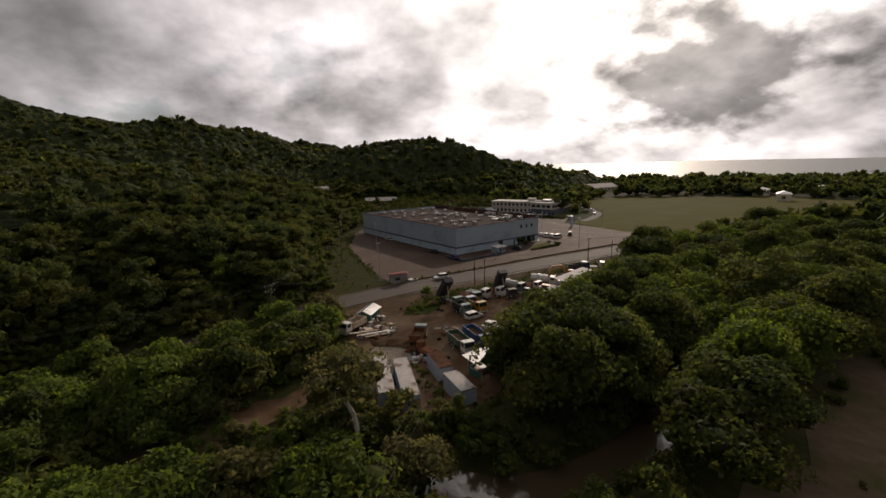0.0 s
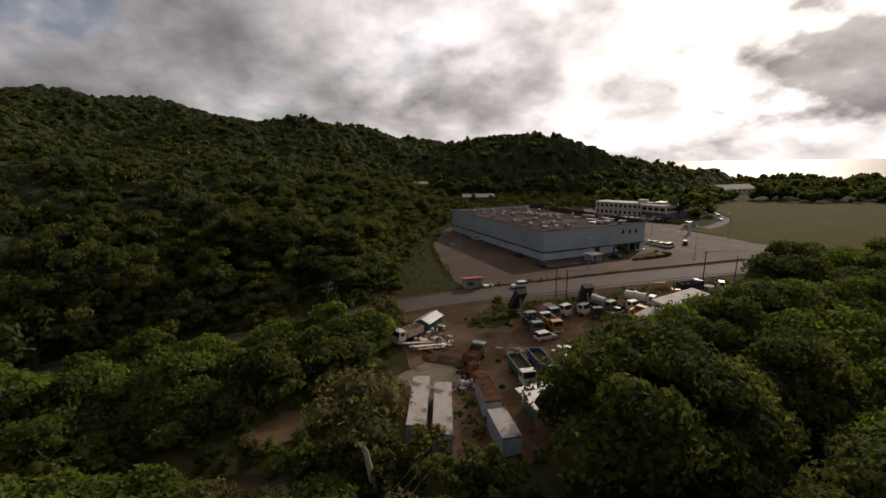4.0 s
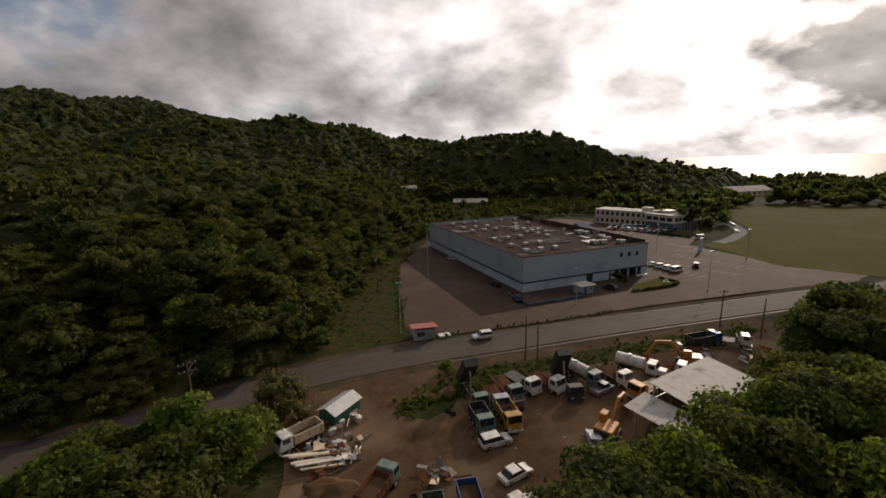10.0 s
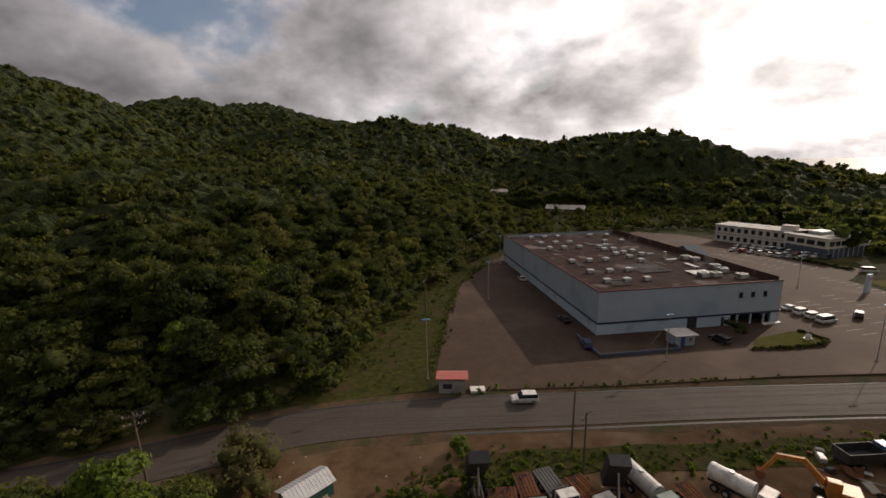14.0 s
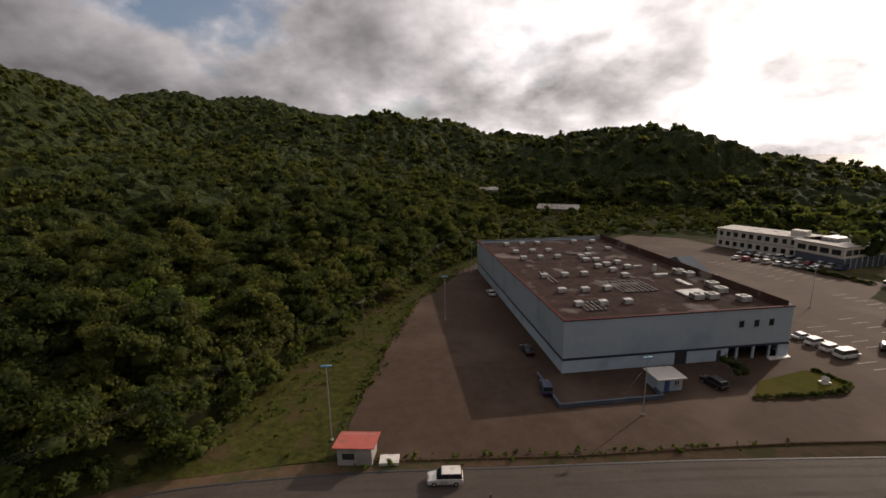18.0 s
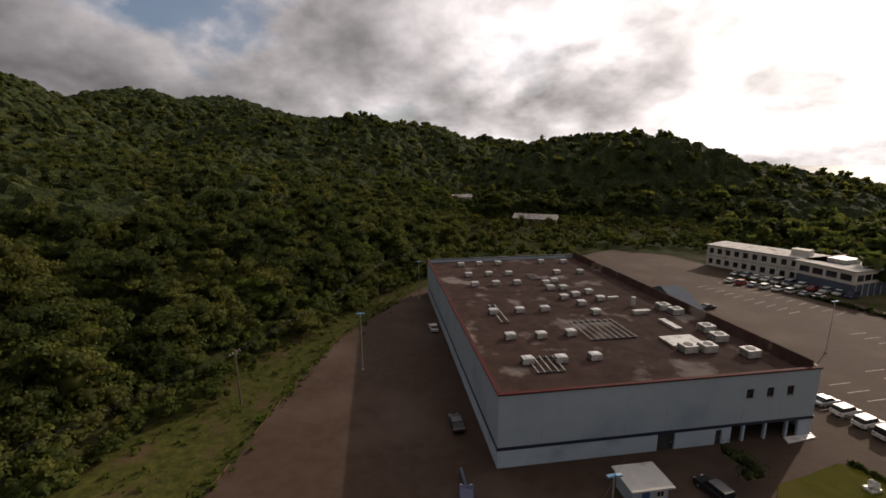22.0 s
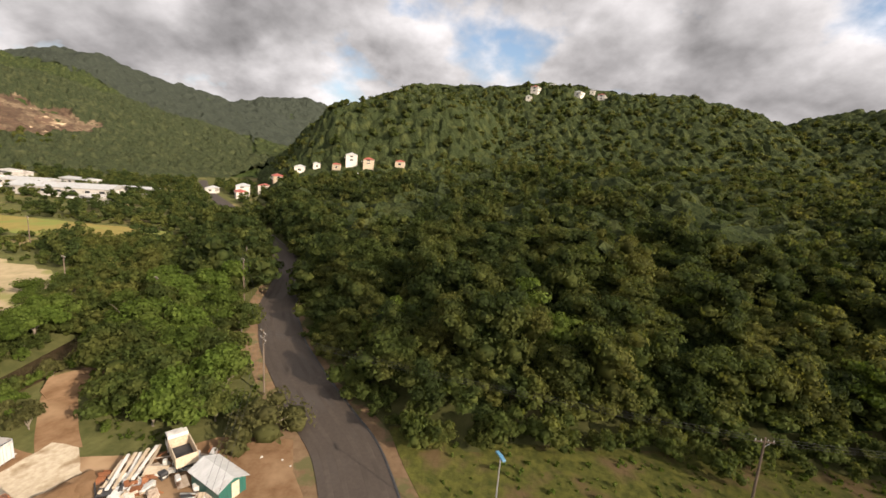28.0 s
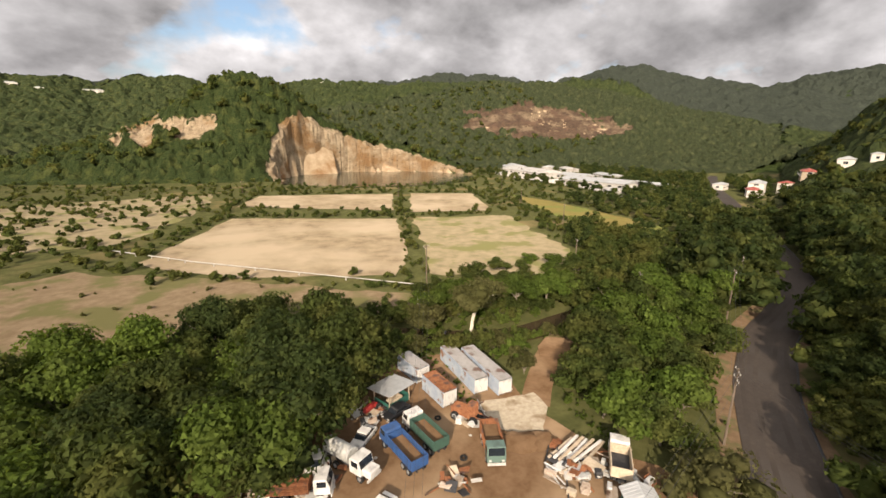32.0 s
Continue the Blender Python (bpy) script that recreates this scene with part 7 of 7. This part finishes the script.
def build_clutter():
    r = random.Random(12)

    def scrap(x, y, name, label, cat, mat, sx, sy, sz, rz=None, tilt=0.0, z=0.1, cut=True):
        t = thing(name, label, cat, x, y, z, r.uniform(0, 360) if rz is None else rz, group="scrap in the yard")
        bm = B()
        box(bm, 0, 0, 0, sx, sy, sz, ry=tilt, bevel=min(sx, sy, sz) * 0.12)
        if cut:
            for v in bm.verts:
                v.co += Vector((r.uniform(-1, 1) * sx, r.uniform(-1, 1) * sy, r.uniform(-1, 1) * sz)) * 0.05
        part("panel", bm, mat, t)
        return t
    for i in range(7):
        scrap(-43.5 + i * 0.5, -66.3 - i * 0.45, "timber", "long white-painted timber lying on scrap", "timber", M["white"] if i % 2 else M["plank"], 5.0 + r.random(), 0.35, 0.2, 12 + r.uniform(-6, 6), 3, 0.7 + 0.15 * (i % 3), False)
    for x0, y0, n, rad in ((-43, -60, 26, 3.2), (-41, -67, 34, 3.4), (-38, -65, 20, 2.4), (-34.5, -80.5, 30, 2.6), (-12, -79, 22, 3.4), (-6, -79, 16, 3), (-22, -88, 18, 2.6), (36, -47, 34, 6), (44, -46, 26, 5), (24, -40, 14, 4), (-26, -70.5, 14, 2.2), (-39, -58, 16, 2)):
        for i in range(n):
            a, d = r.uniform(0, 6.28), rad * math.sqrt(r.random())
            m = r.choice([M["rust"], M["rust"], M["litter"], M["plank"], M["tin"], M["dark"], M["white"], M["acgrey"], M["concrete"]])
            k = r.random()
            if k < 0.45:
                scrap(x0 + math.cos(a) * d, y0 + math.sin(a) * d, "scrap_sheet", "bent piece of scrap sheet metal", "scrap", m, r.uniform(0.8, 2.4), r.uniform(0.5, 1.4), 0.08, None, r.uniform(-25, 25), 0.3 + 0.5 * r.random())
            elif k < 0.8:
                scrap(x0 + math.cos(a) * d, y0 + math.sin(a) * d, "scrap_block", "battered scrap machine part", "scrap", m, r.uniform(0.5, 1.6), r.uniform(0.4, 1.1), r.uniform(0.3, 1.0))
            else:
                t = thing("scrap_beam", "rusty steel beam lying on the ground", "scrap", x0 + math.cos(a) * d, y0 + math.sin(a) * d, 0.15, r.uniform(0, 360), group="scrap in the yard")
                bm = B()
                rod(bm, (-r.uniform(1, 2.6), 0, 0.2), (r.uniform(1, 2.6), 0, r.uniform(0.2, 1.0)), 0.09, n=6)
                part("beam", bm, m, t)
    # rusty loader beside the containers
    t = thing("loader", "rusty broken wheel loader", "loader", -33.6, -80.6, 0.1, 120)
    bm = B()
    box(bm, -0.6, 0, 0.7, 3.0, 1.8, 1.1, bevel=0.12)
    part("engine_cover", bm, M["rust"], t)
    bm = B()
    box(bm, 1.0, 0, 1.0, 1.2, 1.4, 1.9, bevel=0.08)
    part("cab", bm, M["rust"], t)
    for x in (-1.3, 1.6):
        for s in (-1, 1):
            wheel(t, x, s * 1.0, 0.65, 0.4)
    for s in (-1, 1):
        bm = B()
        rod(bm, (1.2, s * 0.6, 1.3), (3.4, s * 0.6, 0.8), 0.14, n=6)
        part("lift_arm", bm, M["rust"], t)
    bm = B()
    prism(bm, [(3.2, 0.2), (4.2, 0.1), (4.3, 0.25), (3.5, 0.9), (3.2, 0.9)], -1.1, 1.1)
    part("bucket", bm, M["rust"], t)
    t = thing("tractor", "small red tractor among scrap", "tractor", -22.2, -88.4, 0.1, 30)
    bm = B()
    box(bm, 0.6, 0, 0.7, 1.8, 0.7, 0.8, bevel=0.1)
    part("bonnet", bm, M["red"], t)
    bm = B()
    box(bm, -0.7, 0, 0.8, 0.7, 0.9, 0.5, bevel=0.08)
    part("seat_deck", bm, M["red"], t)
    for x, s, rr in ((-0.8, -1, 0.65), (-0.8, 1, 0.65), (1.2, -1, 0.4), (1.2, 1, 0.4)):
        wheel(t, x, s * 0.7, rr, 0.3)
    # spoil heaps
    for x, y, s in ((-37, -73, 2.0), (-39.6, -71.8, 1.7), (-35.4, -74.6, 1.3), (-24, -52, 1.4), (-27, -53, 1.2)):
        t = thing("spoil_heap", "low heap of brown earth and rubble", "earth heap", x, y, 0.0, r.uniform(0, 360), group="earth heaps")
        bm = B()
        bmesh.ops.create_icosphere(bm, subdivisions=3, radius=1.0)
        for v in bm.verts:
            k = 1 + 0.35 * noise.noise(v.co * 1.7 + Vector((x, y, 0)))
            v.co = Vector((v.co.x * s * 1.5 * k, v.co.y * s * k, max(v.co.z, -0.05) * s * 0.5 * k))
        part("mound", bm, M["dirt"], t, smooth=True)
    patch("pavement_pale", [(-46.5, -81), (-37, -83), (-34.5, -76.5), (-36, -71.5), (-41, -72.5), (-46, -77)], 0.13, M["gravel"], "pale crushed stone before the containers", "gravel", 0.8, 1.5)
    for i in range(60):
        x, y = r.uniform(-50, 10), r.uniform(-92, -46)
        if not bool(in_poly(np.array([x]), np.array([y]), YARD)[0]):
            continue
        t = thing("stone", "loose pale stone on the dirt", "stone", x, y, 0.08, r.uniform(0, 360), group="stones in the yard")
        bm = B()
        bmesh.ops.create_icosphere(bm, subdivisions=1, radius=r.uniform(0.12, 0.32))
        for v in bm.verts:
            v.co *= r.uniform(0.75, 1.2)
            v.co.z *= 0.6
        part("rock", bm, M["concrete"], t)
    # tyres stacked by the trucks
    for x, y in ((-23.5, -58), (-24.2, -57.2), (-13, -57.5), (3, -56), (-7, -75), (-29, -74), (-30, -82.5), (26, -44), (38, -43)):
        t = thing("tyre", "worn black truck tyre lying flat", "tyre", x, y, 0.1, 0, group="loose tyres")
        bm = B()
        for i in range(12):
            a, b = i * math.pi / 6, (i + 1) * math.pi / 6
            rod(bm, (0.38 * math.cos(a), 0.38 * math.sin(a), 0.14), (0.38 * math.cos(b), 0.38 * math.sin(b), 0.14), 0.14, n=6)
        part("ring", bm, M["rubber"], t)
    # white garden sculpture and lamp bollard on the lawn
    t = thing("sculpture", "white abstract stone ornament on the lawn", "ornament", 44.2, 4.6, 0.22, 20)
    bm = B()
    box(bm, 0, 0, 0, 1.6, 1.2, 0.4, bevel=0.08)
    part("plinth", bm, M["white"], t)
    bm = B()
    bmesh.ops.create_icosphere(bm, subdivisions=2, radius=0.6, matrix=pose(0, 0, 0.8))
    for v in bm.verts:
        v.co += Vector(noise.noise_vector(v.co * 2)) * 0.3
    part("stone", bm, M["white"], t)


build_clutter()


def build_kerbs():
    # kerb stones: the lot's road side and its hill side
    me = {}
    for nm, line, col in (("kerb_road", [(-30, -30), (-20, -27.8), (0, -23), (30, -14.4), (68, -5.6)], "verge"), ("kerb_hill", [(-33.2, -15), (-36.6, 14), (-37.7, 33), (-31, 71)], "verge"), ("kerb_lawn", [(30.2, -3.2), (38.2, -1.2), (45.4, 1.4), (48.6, 4.6)], "verge")):
        k = thing(nm, "low weathered concrete kerb", "kerb", 0, 0, 0, 0, kind="structure")
        for (ax, ay), (bx, by) in zip(line, line[1:]):
            d = math.hypot(bx - ax, by - ay)
            n = int(d / 1.5)
            for i in range(n):
                if (i * 7) % 11 in (1, 3, 5, 8, 9) and nm == "kerb_hill":
                    continue
                if col not in me:
                    bm = B()
                    box(bm, 0, 0, 0, 1.46, 0.2, 0.34, bevel=0.03)
                    me[col] = bpy.data.meshes.new("kerb_stone")
                    bm.to_mesh(me[col])
                    bm.free()
                    me[col].materials.append(M[col])
                o = new("kerb_stone", me[col])
                o.parent = k
                t = (i + 0.5) / n
                o.matrix_local = pose(ax + (bx - ax) * t, ay + (by - ay) * t, 0.0, 0, 0, math.degrees(math.atan2(by - ay, bx - ax)))
    # parking bay lines
    bm = B()
    box(bm, 0, 0, 0, 4.6, 0.12, 0.012)
    line = bpy.data.meshes.new("bay_line")
    bm.to_mesh(line)
    bm.free()
    line.materials.append(M["linepaint"])
    p = thing("bay_markings", "worn white parking bay lines", "road marking", 0, 0, 0.096, 0, kind="structure")
    for x0, y0, dx, dy, n, rz in ((50, 26, 1.35, -2.2, 8, 22), (58, 33, 1.35, -2.4, 10, 22), (68, 40, 1.4, -2.4, 11, 22), (66, 101, 1.55, -2.45, 12, 35), (58, 95, 1.55, -2.45, 10, 35), (78, 60, 1.2, -2.4, 8, 22)):
        for i in range(n):
            o = new("bay_line", line)
            o.parent = p
            o.matrix_local = pose(x0 + dx * i, y0 + dy * i, 0, 0, 0, rz)
    # hedge between the office and the car park
    r = np.random.default_rng(21)
    n = 150
    t = r.random(n)
    woods("hedge", np.stack([73.5 + 20 * t + r.normal(0, 0.4, n), 107 - 35 * t + r.normal(0, 0.4, n), 0.9 + 0.5 * r.random(n)], 1), WEEDK, LEAF[0], "clipped green hedge before the office", 71)
    # clipped hedge round the lawn
    P = []
    for a, b in zip([(30.5, -2.6), (38, -0.8), (45, 1.7), (48.1, 4.7)], [(38, -0.8), (45, 1.7), (48.1, 4.7), (45, 9.4)]):
        t = r.random(40)
        P.append(np.stack([a[0] + (b[0] - a[0]) * t, a[1] + (b[1] - a[1]) * t, 0.7 + 0.3 * r.random(40)], 1))
    woods("lawn_hedge", np.concatenate(P), WEEDK, LEAF[0], "low dark hedge round the lawn", 73)
    # drain along the south side of the road
    ribbon("gutter", [(x + 0.95, y - 5.1) for x, y in ROAD[2:8]], 0.45, 0.075, M["dark"], "dark open drain beside the road", "drain")
    # pipe bridge over the river
    t = thing("pipe_bridge", "pair of pale water pipes on posts beside the river", "pipeline", 0, 0, 0)
    for a, b in (((-53, -133, 1.0), (-43, -112, 1.0)), ((-51.8, -133.4, 1.0), (-41.8, -112.4, 1.0)), ((-53, -133, 1.0), (0, -186, 1.0)), ((0, -186, 1.0), (24, -214, 1.0))):
        bm = B()
        rod(bm, a, b, 0.15, n=8)
        part("pipe", bm, M["concrete"], t)
        for k in range(5):
            q = Vector(a).lerp(Vector(b), (k + 0.5) / 5)
            bm = B()
            box(bm, q.x, q.y, -1.0, 0.25, 0.25, 1.85)
            part("post", bm, M["concrete"], t)


build_kerbs()
